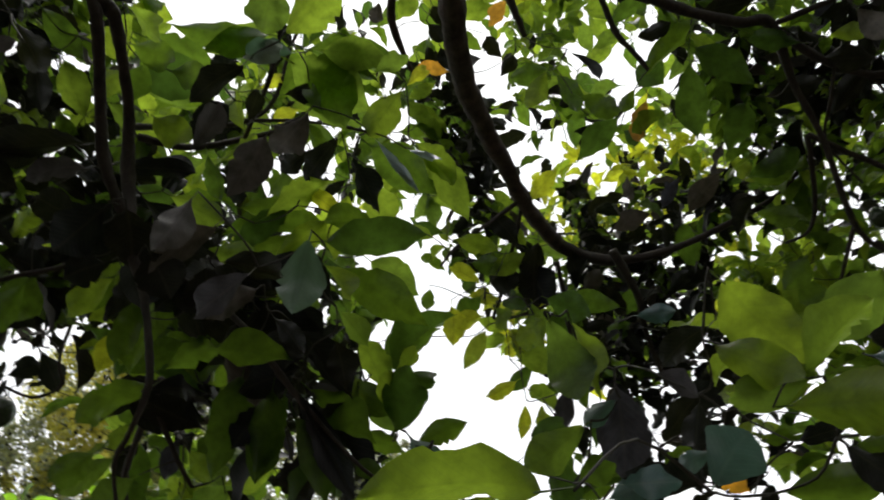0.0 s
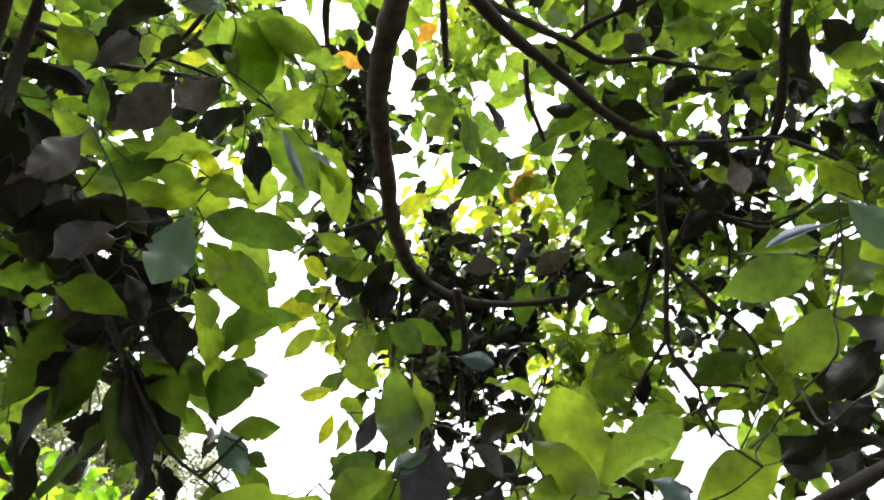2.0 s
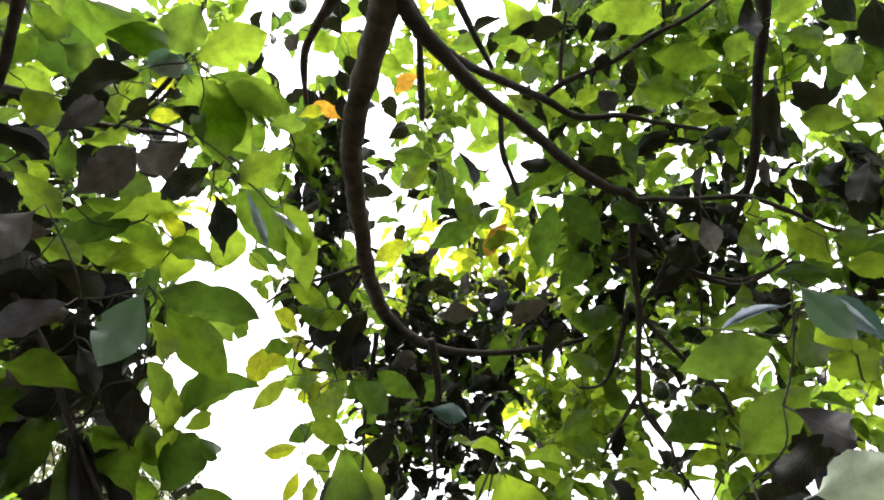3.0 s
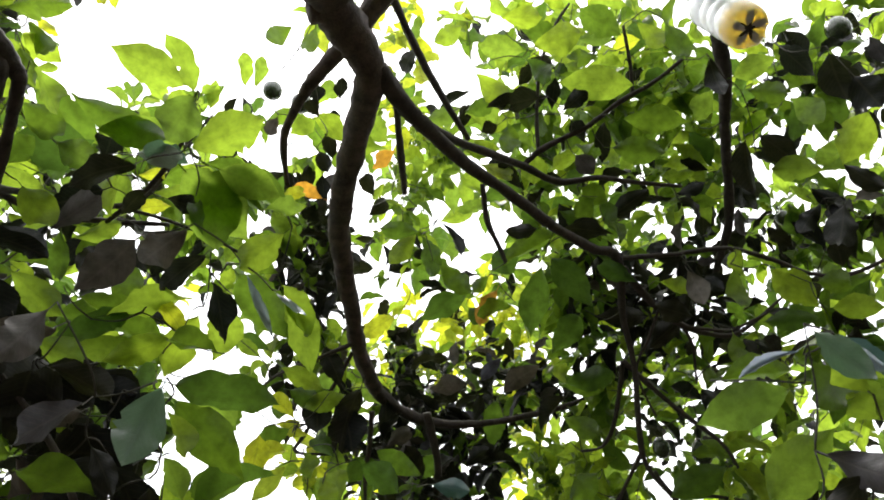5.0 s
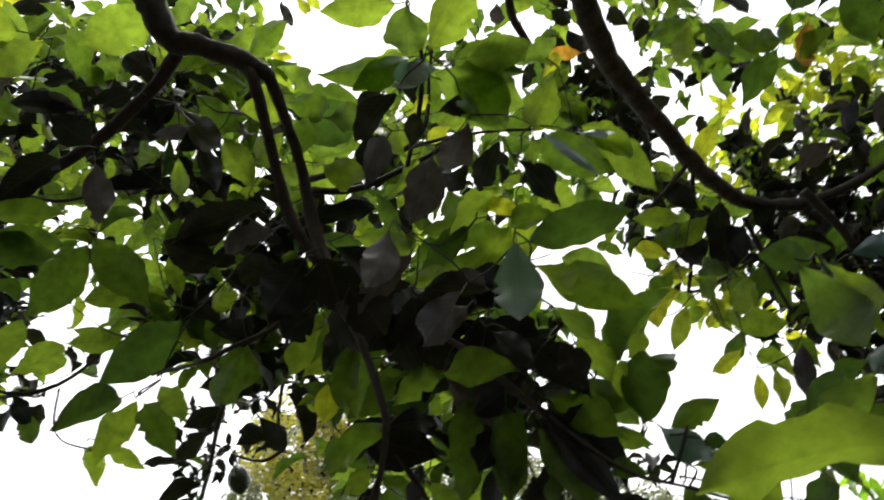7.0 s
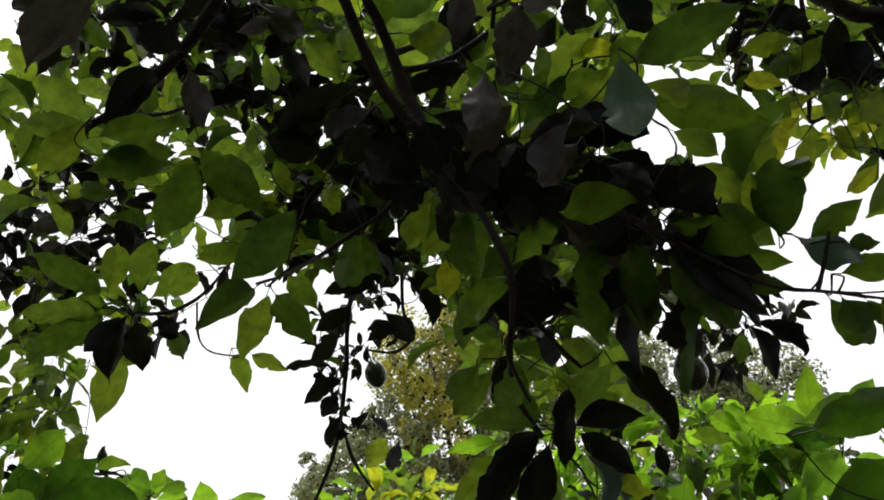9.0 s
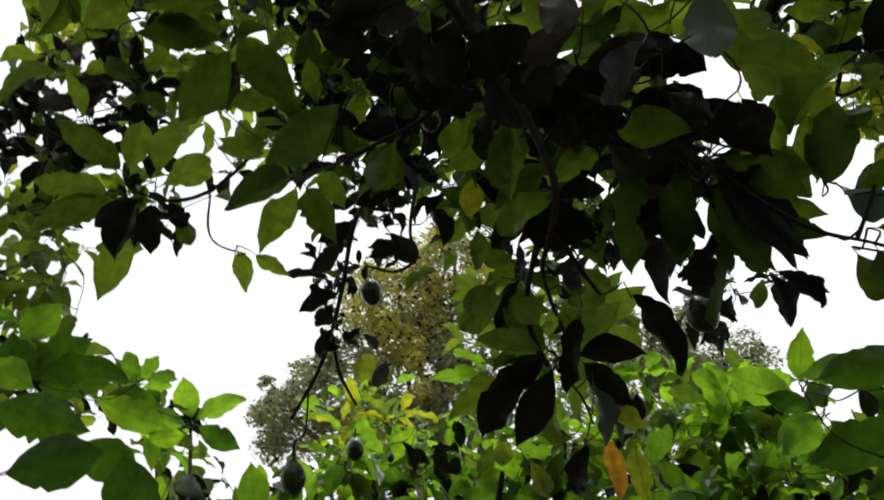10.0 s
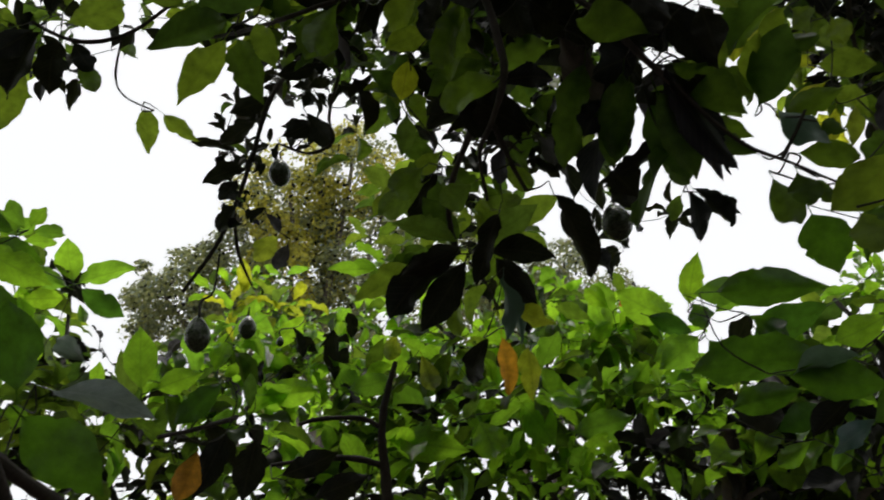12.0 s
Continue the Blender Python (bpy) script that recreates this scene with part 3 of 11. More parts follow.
near_limb_0 = limb("near_limb", avocado, [(0.511, 1.440, 1.983, 0.0196), (0.601, 1.386, 2.034, 0.0181), (0.692, 1.350, 2.076, 0.0161), (0.791, 1.315, 2.113, 0.0148), (0.925, 1.259, 2.177, 0.0144)])

# two young avocado trees that stand lower down in front
young = tree_root("avocado_tree", -1.75, 2.2, "young avocado tree with bright green leaves below the canopy")
limb("trunk", young, [(-1.75, 2.2, -0.1, 0.05), (-1.62, 2.08, 1.0, 0.035), (-1.5, 2.0, 1.75, 0.019)])
limb("side_stem", young, [(-1.66, 2.08, 0.95, 0.02), (-2.3, 1.95, 1.6, 0.014), (-2.64, 1.70, 2.31, 0.008)])
limb("side_stem", young, [(-1.66, 2.08, 0.9, 0.02), (-1.75, 1.4, 1.2, 0.018), (-1.55, 0.83, 1.72, 0.014)])
sprout_stem_0 = limb("sprout_stem", young, [(-1.504, 1.996, 1.732, 0.0184), (-1.499, 1.970, 1.866, 0.0142), (-1.496, 1.947, 1.957, 0.0117), (-1.477, 1.929, 2.049, 0.0109), (-1.428, 1.912, 2.171, 0.0067)])
sprout_stem_1 = limb("sprout_stem", young, [(-1.489, 1.942, 1.987, 0.0083), (-1.539, 1.900, 2.016, 0.0075), (-1.631, 1.835, 2.015, 0.0067), (-1.683, 1.800, 1.999, 0.0050)])
sprout_stem_2 = limb("sprout_stem", young, [(-1.489, 1.973, 1.881, 0.0100), (-1.566, 1.915, 1.909, 0.0083), (-1.669, 1.841, 1.905, 0.0075), (-1.755, 1.776, 1.889, 0.0050)])
sprout_stem_3 = limb("sprout_stem", young, [(-1.745, 1.614, 1.986, 0.0072), (-1.752, 1.484, 1.928, 0.0061), (-1.746, 1.358, 1.879, 0.0044)])
sprout_stem_4 = limb("sprout_stem", young, [(-2.641, 1.700, 2.310, 0.0076), (-2.759, 1.768, 2.526, 0.0081), (-2.874, 1.821, 2.750, 0.0062)])
sprout_stem_5 = limb("sprout_stem", young, [(-1.549, 0.829, 1.715, 0.0142), (-1.602, 0.943, 1.695, 0.0139), (-1.646, 1.065, 1.669, 0.0136)])

leafy = tree_root("avocado_tree", -0.45, 2.55, "leafy young avocado tree with glossy green leaves")
limb("trunk", leafy, [(-0.45, 2.55, -0.1, 0.06), (-0.58, 2.42, 0.9, 0.045), (-0.62, 2.29, 1.66, 0.034)])
limb("side_stem", leafy, [(-0.56, 2.44, 0.8, 0.022), (-0.3, 2.2, 1.5, 0.014), (-0.2, 1.98, 1.97, 0.008)])
limb("side_stem", leafy, [(-0.56, 2.44, 0.85, 0.022), (-1.0, 2.5, 1.4, 0.014), (-1.2, 2.45, 1.89, 0.009)])
sprout_stem_6 = limb("sprout_stem", leafy, [(-1.199, 2.454, 1.892, 0.0085), (-1.093, 2.486, 1.919, 0.0085), (-1.022, 2.523, 1.846, 0.0076)])
sprout_stem_7 = limb("sprout_stem", leafy, [(-0.602, 2.284, 1.924, 0.0250), (-0.617, 2.309, 1.795, 0.0301), (-0.634, 2.327, 1.656, 0.0334)])
sprout_stem_8 = limb("sprout_stem", leafy, [(-0.197, 1.978, 1.971, 0.0073), (-0.233, 1.958, 2.040, 0.0058), (-0.263, 2.032, 2.131, 0.0046)])

# leaves that can be told apart
leaf(leaf_stem_0, avocado, "fresh", (-0.404, 0.764, 3.003), (-0.539, 0.685, 3.005), 33, 0.082)
leaf(leaf_stem_0, avocado, "fresh", (-0.373, 0.732, 2.928), (-0.420, 0.635, 2.970), -3, 0.053)
leaf(leaf_stem_0, avocado, "fresh", (-0.374, 0.751, 2.935), (-0.409, 0.781, 2.825), 18, 0.089)
leaf(leaf_stem_0, avocado, "fresh", (-0.365, 0.802, 2.836), (-0.226, 0.739, 2.851), -27, 0.091)
leaf(leaf_stem_0, avocado, "fresh", (-0.412, 0.897, 2.948), (-0.578, 0.834, 2.934), 13, 0.080)
leaf(leaf_stem_0, avocado, "mature", (-0.576, 0.860, 2.889), (-0.708, 0.808, 2.862), 39, 0.104)
leaf(leafy_twig_0, avocado, "fresh", (-0.627, 0.816, 2.860), (-0.548, 0.834, 2.807), -50, 0.065)
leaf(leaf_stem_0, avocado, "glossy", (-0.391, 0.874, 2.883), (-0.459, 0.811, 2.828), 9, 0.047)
leaf(leaf_stem_0, avocado, "shaded", (-0.465, 0.816, 2.797), (-0.557, 0.802, 2.704), 12, 0.061)
leaf(leaf_stem_0, avocado, "fresh", (-0.413, 0.913, 2.914), (-0.282, 1.040, 2.843), -35, 0.136)
leaf(leaf_stem_0, avocado, "mature", (-0.370, 0.908, 2.930), (-0.189, 1.019, 2.878), -9, 0.075)
leaf(leaf_stem_0, avocado, "fresh", (-0.337, 0.904, 2.907), (-0.211, 0.959, 2.889), -38, 0.075)
leaf(leaf_stem_0, avocado, "fresh", (-0.198, 0.987, 2.809), (-0.276, 0.994, 2.706), 48, 0.073)
leaf(leaf_stem_0, avocado, "fresh", (-0.236, 0.937, 2.820), (-0.154, 0.903, 2.795), -17, 0.041)
leaf(bough_0, avocado, "fresh", (-0.647, 0.824, 2.727), (-0.577, 0.852, 2.654), -59, 0.066)
leaf(leafy_twig_0, avocado, "shaded", (-0.707, 0.897, 2.701), (-0.598, 0.906, 2.647), -55, 0.053)
leaf(leafy_twig_0, avocado, "mauve_grey", (-0.615, 0.910, 2.712), (-0.512, 0.833, 2.722), -20, 0.057)
leaf(leaf_stem_0, avocado, "shaded", (-0.510, 0.932, 2.786), (-0.459, 0.877, 2.794), -14, 0.038)
leaf(leaf_stem_0, avocado, "mauve_grey", (-0.461, 0.922, 2.701), (-0.554, 0.961, 2.603), 29, 0.085)
leaf(leaf_stem_0, avocado, "mauve_grey", (-0.375, 0.927, 2.743), (-0.433, 0.918, 2.635), 55, 0.073)
leaf(leaf_stem_0, avocado, "shaded", (-0.372, 1.064, 2.817), (-0.441, 1.062, 2.706), 33, 0.057)
leaf(leafy_twig_1, avocado, "shaded", (-0.354, 1.106, 2.779), (-0.315, 1.163, 2.656), -11, 0.063)
leaf(leafy_twig_1, avocado, "mature", (-0.299, 1.077, 2.776), (-0.188, 1.182, 2.687), -38, 0.097)
leaf(leafy_twig_1, avocado, "fresh", (-0.199, 1.116, 2.743), (-0.138, 1.225, 2.627), -4, 0.077)
leaf(leafy_twig_1, avocado, "fresh", (-0.205, 1.090, 2.758), (-0.146, 1.146, 2.660), -9, 0.062)
leaf(leaf_stem_0, avocado, "fresh", (-0.370, 1.124, 2.697), (-0.429, 1.195, 2.592), 17, 0.075)
leaf(outer_branch_0, avocado, "mature", (-0.306, 0.876, 2.327), (-0.153, 0.913, 2.321), -32, 0.069)
leaf(outer_branch_0, avocado, "glossy", (-0.301, 0.800, 2.260), (-0.330, 0.818, 2.150), 33, 0.071)
leaf(outer_branch_0, avocado, "fresh", (-0.307, 0.875, 2.277), (-0.267, 0.879, 2.202), -54, 0.039)
leaf(outer_branch_0, avocado, "mauve_grey", (-0.407, 0.828, 2.256), (-0.454, 0.780, 2.153), 50, 0.051)
leaf(outer_branch_0, avocado, "mauve_grey", (-0.459, 0.732, 2.342), (-0.489, 0.708, 2.230), 85, 0.058)
leaf(rear_limb_0, avocado, "fresh", (-0.433, 1.227, 3.787), (-0.430, 1.106, 3.778), -5, 0.053)
leaf(rear_limb_0, avocado, "fresh", (-0.399, 1.228, 3.793), (-0.371, 1.117, 3.788), -14, 0.048)
leaf(leaf_stem_0, avocado, "mature", (-0.498, 1.104, 2.675), (-0.625, 1.103, 2.611), 23, 0.063)
leaf(leaf_stem_0, avocado, "fresh", (-0.411, 1.111, 2.623), (-0.528, 1.115, 2.566), 46, 0.063)
leaf(leaf_stem_0, avocado, "fresh", (-0.473, 1.201, 2.639), (-0.615, 1.147, 2.632), 21, 0.071)
leaf(leaf_stem_0, avocado, "mature", (-0.321, 1.143, 2.616), (-0.400, 1.066, 2.576), 22, 0.056)
leaf(leaf_stem_0, avocado, "fresh", (-0.534, 1.086, 2.657), (-0.377, 1.091, 2.714), -11, 0.065)
leaf(leaf_stem_0, avocado, "yellow", (-0.469, 1.100, 2.743), (-0.390, 1.120, 2.646), -41, 0.044)
leaf(outer_branch_0, avocado, "fresh", (-0.624, 1.033, 2.550), (-0.520, 1.032, 2.498), -62, 0.062)
leaf(bough_0, avocado, "fresh", (-0.661, 0.935, 2.623), (-0.571, 0.993, 2.569), -52, 0.061)
leaf(leafy_twig_0, avocado, "mature", (-0.690, 0.760, 2.906), (-0.604, 0.788, 2.840), -50, 0.066)
leaf(bough_0, avocado, "mature", (-0.670, 0.786, 2.742), (-0.610, 0.728, 2.750), -8, 0.050)
leaf(bough_0, avocado, "fresh", (-0.647, 0.681, 2.899), (-0.592, 0.724, 2.817), -28, 0.048)
leaf(rear_limb_0, avocado, "fresh", (-1.030, 1.038, 3.697), (-0.940, 1.120, 3.693), -36, 0.075)
leaf(cross_twig_0, avocado, "fresh", (-1.070, 1.045, 3.673), (-1.015, 1.124, 3.628), -37, 0.067)
leaf(dead_stub_0, avocado, "mature", (0.126, 1.503, 3.424), (0.002, 1.477, 3.403), 41, 0.066)
leaf(dead_stub_0, avocado, "fresh", (0.114, 1.469, 3.372), (0.034, 1.491, 3.261), 50, 0.064)
leaf(dead_stub_0, avocado, "mature", (0.144, 1.590, 3.504), (0.175, 1.635, 3.354), 2, 0.074)
leaf(dead_twig_0, avocado, "mature", (0.192, 1.578, 3.353), (0.291, 1.581, 3.239), -51, 0.071)
leaf(dead_twig_0, avocado, "mature", (0.298, 1.703, 3.355), (0.139, 1.782, 3.294), 23, 0.085)
leaf(dead_twig_0, avocado, "mature", (0.344, 1.579, 3.308), (0.293, 1.591, 3.249), 56, 0.047)
leaf(dead_stub_0, avocado, "shaded", (0.207, 1.523, 3.493), (0.266, 1.556, 3.365), -13, 0.036)
leaf(dead_twig_0, avocado, "mature", (0.525, 1.582, 3.361), (0.494, 1.743, 3.205), 4, 0.099)
leaf(side_limb_0, avocado, "mature", (0.516, 1.451, 3.260), (0.636, 1.531, 3.138), -25, 0.093)
leaf(dead_twig_0, avocado, "orange", (0.366, 1.573, 3.241), (0.311, 1.619, 3.136), 18, 0.054)
leaf(dead_twig_0, avocado, "mature", (0.407, 1.600, 3.209), (0.297, 1.589, 3.149), 24, 0.061)
leaf(side_limb_0, avocado, "shaded", (0.567, 1.426, 3.369), (0.710, 1.409, 3.330), -20, 0.067)
leaf(side_limb_0, avocado, "mature", (0.558, 1.452, 3.372), (0.384, 1.554, 3.329), 15, 0.066)
leaf(inner_twig_0, avocado, "fresh", (0.896, 1.576, 3.299), (0.964, 1.522, 3.209), -54, 0.053)
leaf(fork_limb_0, avocado, "mature", (0.723, 1.252, 3.560), (0.875, 1.229, 3.513), -35, 0.093)
leaf(curved_twig_0, avocado, "mature", (0.709, 1.116, 3.508), (0.888, 1.078, 3.454), -21, 0.083)
leaf(curved_twig_0, avocado, "fresh", (0.748, 1.057, 3.610), (0.534, 1.088, 3.661), 30, 0.108)
leaf(upright_twig_0, avocado, "mature", (0.566, 0.872, 3.709), (0.688, 0.919, 3.649), -17, 0.095)
leaf(upright_twig_0, avocado, "fresh", (0.336, 0.896, 3.676), (0.442, 0.865, 3.623), -28, 0.068)
leaf(upright_twig_0, avocado, "fresh", (0.426, 1.019, 3.716), (0.279, 0.991, 3.688), 27, 0.081)
leaf(upright_twig_0, avocado, "shaded", (0.460, 1.080, 3.544), (0.306, 1.121, 3.551), 0, 0.080)
leaf(curved_twig_0, avocado, "shaded", (0.562, 1.169, 3.633), (0.609, 1.079, 3.604), -32, 0.057)
leaf(curved_twig_0, avocado, "shaded", (0.945, 0.950, 3.589), (0.965, 0.993, 3.465), -10, 0.061)
leaf(curved_twig_0, avocado, "fresh", (1.022, 0.985, 3.560), (1.119, 0.908, 3.546), -37, 0.072)
leaf(curved_twig_0, avocado, "mature", (1.052, 1.003, 3.514), (1.114, 0.950, 3.407), -50, 0.066)
leaf(hanging_limb_0, avocado, "fresh", (1.213, 1.037, 3.538), (1.255, 1.031, 3.410), -39, 0.085)
leaf(hanging_limb_0, avocado, "shaded", (1.158, 0.913, 3.626), (1.253, 0.962, 3.543), -8, 0.078)
leaf(curved_twig_0, avocado, "shaded", (1.191, 0.833, 3.429), (1.247, 0.922, 3.343), 13, 0.101)
leaf(curved_twig_0, avocado, "shaded", (1.219, 0.841, 3.327), (1.253, 0.864, 3.216), -2, 0.096)
leaf(long_twig_0, avocado, "fresh", (1.277, 0.922, 3.288), (1.240, 1.054, 3.231), 40, 0.103)
leaf(fork_limb_0, avocado, "shaded", (1.030, 1.086, 3.380), (1.062, 1.202, 3.279), -11, 0.075)
leaf(hanging_limb_0, avocado, "shaded", (1.111, 1.115, 3.453), (1.211, 1.149, 3.366), -18, 0.076)
leaf(long_twig_0, avocado, "fresh", (1.131, 1.169, 3.361), (1.251, 1.125, 3.308), -40, 0.079)
leaf(long_twig_0, avocado, "shaded", (1.242, 1.196, 3.243), (1.168, 1.240, 3.163), 62, 0.057)
leaf(long_twig_0, avocado, "fresh", (1.014, 1.374, 3.148), (1.018, 1.389, 3.013), -11, 0.065)
leaf(long_twig_0, avocado, "fresh", (1.103, 1.339, 3.115), (1.211, 1.369, 3.000), -27, 0.094)
leaf(long_twig_0, avocado, "mature", (1.190, 1.309, 3.037), (1.228, 1.237, 2.966), -69, 0.068)
leaf(long_twig_0, avocado, "fresh", (1.236, 1.354, 2.987), (1.341, 1.302, 2.941), -51, 0.072)
leaf(hair_twig_2, avocado, "mature", (1.075, 1.427, 2.997), (1.194, 1.367, 2.962), -52, 0.063)
leaf(hair_twig_2, avocado, "fresh", (1.057, 1.566, 3.079), (1.054, 1.572, 2.967), 50, 0.057)
leaf(hair_twig_2, avocado, "shaded", (1.116, 1.614, 3.101), (1.123, 1.611, 2.985), -48, 0.056)
leaf(fine_twig_0, avocado, "mature", (0.728, 1.843, 3.080), (0.608, 1.853, 3.109), 51, 0.068)
leaf(fine_twig_0, avocado, "mature", (0.600, 1.911, 3.020), (0.692, 1.874, 2.932), -65, 0.072)
leaf(side_limb_0, avocado, "mature", (0.851, 1.854, 2.712), (0.995, 1.760, 2.748), -61, 0.095)
leaf(wisp_twig_0, avocado, "mature", (0.671, 1.913, 2.824), (0.577, 1.928, 2.745), 71, 0.078)
leaf(plumb_twig_0, avocado, "shaded", (-0.040, 1.917, 3.126), (-0.104, 2.041, 2.948), -1, 0.102)
leaf(plumb_twig_0, avocado, "mature", (0.145, 1.971, 2.852), (0.013, 1.898, 2.889), 49, 0.070)
leaf(drooping_twig_0, avocado, "yellow", (-0.300, 1.982, 3.036), (-0.199, 1.955, 2.977), -48, 0.053)
leaf(left_twig_0, avocado, "yellow", (-0.364, 1.930, 2.875), (-0.242, 1.888, 2.877), -28, 0.059)
leaf(left_twig_0, avocado, "yellow", (-0.253, 1.932, 2.853), (-0.342, 1.973, 2.764), 37, 0.056)
leaf(left_twig_0, avocado, "yellow", (-0.228, 1.814, 2.938), (-0.294, 1.719, 2.950), 26, 0.050)
leaf(left_twig_0, avocado, "fresh", (-0.150, 1.760, 3.004), (-0.269, 1.715, 3.045), 49, 0.063)
leaf(drooping_twig_0, avocado, "fresh", (-0.217, 1.965, 3.089), (-0.090, 1.946, 3.126), -52, 0.068)
leaf(lower_limb_0, avocado, "glossy", (0.199, 2.101, 2.896), (0.307, 2.058, 2.850), -65, 0.066)
leaf(short_twig_0, avocado, "fresh", (0.734, 0.889, 3.674), (0.793, 0.902, 3.566), -24, 0.062)
leaf(short_twig_0, avocado, "mature", (0.780, 0.842, 3.581), (0.821, 0.878, 3.458), -5, 0.060)
leaf(crossing_branch_0, avocado, "fresh", (0.241, 0.996, 3.815), (0.152, 1.020, 3.741), 32, 0.067)
leaf(upright_twig_0, avocado, "fresh", (0.279, 1.068, 3.652), (0.374, 1.108, 3.535), -26, 0.076)
leaf(hair_twig_1, avocado, "shaded", (0.862, 1.662, 3.232), (0.712, 1.701, 3.264), 48, 0.074)
leaf(inner_twig_0, avocado, "shaded", (0.915, 1.499, 3.081), (0.789, 1.462, 3.087), 39, 0.069)
leaf(hair_twig_1, avocado, "shaded", (0.844, 1.698, 3.122), (0.954, 1.595, 3.172), -39, 0.068)
leaf(long_twig_0, avocado, "mauve_grey", (0.914, 1.434, 3.202), (0.930, 1.444, 3.075), -22, 0.070)
leaf(side_limb_0, avocado, "mature", (0.783, 1.505, 3.223), (0.650, 1.447, 3.231), 31, 0.062)
leaf(main_limb_0, avocado, "yellow", (0.077, 2.108, 3.626), (-0.050, 2.169, 3.561), 42, 0.077)
leaf(near_limb_0, avocado, "fresh", (0.683, 0.907, 2.357), (0.548, 0.996, 2.348), 58, 0.081)
leaf(near_limb_0, avocado, "mature", (0.620, 0.987, 2.441), (0.702, 0.902, 2.395), -37, 0.054)
leaf(near_limb_0, avocado, "mature", (0.724, 0.874, 2.391), (0.729, 0.857, 2.284), -119, 0.077)
leaf(near_limb_0, avocado, "glossy", (0.773, 0.861, 2.425), (0.846, 0.862, 2.348), -11, 0.050)
leaf(near_limb_0, avocado, "fresh", (0.636, 1.012, 2.210), (0.729, 0.905, 2.279), -59, 0.088)
leaf(near_limb_0, avocado, "mauve_grey", (0.599, 0.776, 2.145), (0.626, 0.708, 2.066), -93, 0.053)
leaf(near_limb_0, avocado, "fresh", (0.758, 0.830, 2.298), (0.696, 0.790, 2.321), 20, 0.053)
leaf(near_limb_0, avocado, "fresh", (0.795, 0.883, 2.284), (0.733, 0.851, 2.303), 27, 0.047)
leaf(bough_1, avocado, "fresh", (-0.875, 0.315, 2.772), (-0.951, 0.194, 2.739), 32, 0.095)
leaf(bough_1, avocado, "fresh", (-0.881, 0.356, 2.800), (-0.925, 0.303, 2.689), 40, 0.062)
leaf(bough_1, avocado, "mauve_grey", (-0.941, 0.366, 2.770), (-1.099, 0.322, 2.657), -7, 0.094)
leaf(bough_0, avocado, "fresh", (-0.875, 0.551, 3.155), (-1.026, 0.470, 3.097), 25, 0.111)
leaf(bough_1, avocado, "fresh", (-1.164, 0.449, 2.686), (-1.095, 0.344, 2.672), 33, 0.066)
leaf(bough_1, avocado, "fresh", (-1.136, 0.441, 2.648), (-1.144, 0.351, 2.588), 54, 0.053)
leaf(bough_1, avocado, "fresh", (-1.107, 0.437, 2.614), (-1.192, 0.403, 2.541), 28, 0.062)
leaf(bough_1, avocado, "mature", (-1.101, 0.477, 2.556), (-1.036, 0.580, 2.573), -45, 0.061)
leaf(bough_1, avocado, "mature", (-1.155, 0.484, 2.656), (-1.077, 0.584, 2.686), -22, 0.059)
leaf(bough_1, avocado, "mature", (-1.117, 0.458, 2.514), (-1.034, 0.582, 2.539), -27, 0.063)
leaf(spray_twig_1, avocado, "mature", (-1.377, 0.808, 2.976), (-1.535, 0.796, 2.828), 24, 0.112)
leaf(low_bough_twig_0, avocado, "mature", (-1.237, 0.736, 2.851), (-1.233, 0.912, 2.752), -38, 0.102)
leaf(spray_twig_1, avocado, "fresh", (-1.382, 0.836, 2.810), (-1.271, 0.944, 2.847), -37, 0.068)
leaf(spray_twig_1, avocado, "fresh", (-1.427, 0.990, 2.821), (-1.512, 0.897, 2.793), 50, 0.062)
leaf(bough_0, avocado, "shaded", (-0.765, 0.796, 2.663), (-0.929, 0.712, 2.602), 16, 0.064)
leaf(bough_0, avocado, "mauve_grey", (-0.790, 0.839, 2.655), (-0.846, 0.774, 2.574), 25, 0.055)
leaf(bough_0, avocado, "shaded", (-0.724, 0.863, 2.658), (-0.582, 0.897, 2.617), -24, 0.046)
leaf(bough_1, avocado, "fresh", (-0.900, 0.678, 2.805), (-0.911, 0.706, 2.723), -24, 0.038)
leaf(spray_twig_0, avocado, "mature", (-0.978, 0.963, 2.524), (-1.012, 0.936, 2.397), 69, 0.065)
leaf(spray_twig_0, avocado, "fresh", (-0.818, 1.015, 2.526), (-0.868, 0.977, 2.417), 45, 0.056)
leaf(outer_branch_0, avocado, "shaded", (-0.768, 1.020, 2.511), (-0.804, 1.006, 2.406), 35, 0.045)
leaf(outer_branch_0, avocado, "mature", (-0.737, 1.027, 2.468), (-0.789, 1.037, 2.332), 20, 0.060)
leaf(outer_branch_0, avocado, "mauve_grey", (-0.520, 0.889, 2.450), (-0.633, 0.883, 2.375), 18, 0.062)
leaf(outer_branch_0, avocado, "mauve_grey", (-0.447, 0.920, 2.309), (-0.506, 0.882, 2.239), 36, 0.048)
leaf(outer_branch_0, avocado, "shaded", (-0.529, 0.934, 2.405), (-0.413, 0.950, 2.342), -37, 0.053)
leaf(bough_0, avocado, "shaded", (-0.690, 0.903, 2.587), (-0.627, 0.955, 2.478), -32, 0.063)
leaf(leafy_twig_0, avocado, "mature", (-0.595, 1.074, 2.693), (-0.437, 1.206, 2.631), -15, 0.085)
leaf(cross_twig_0, avocado, "mature", (-0.753, 0.848, 3.096), (-0.634, 0.965, 3.080), -33, 0.086)
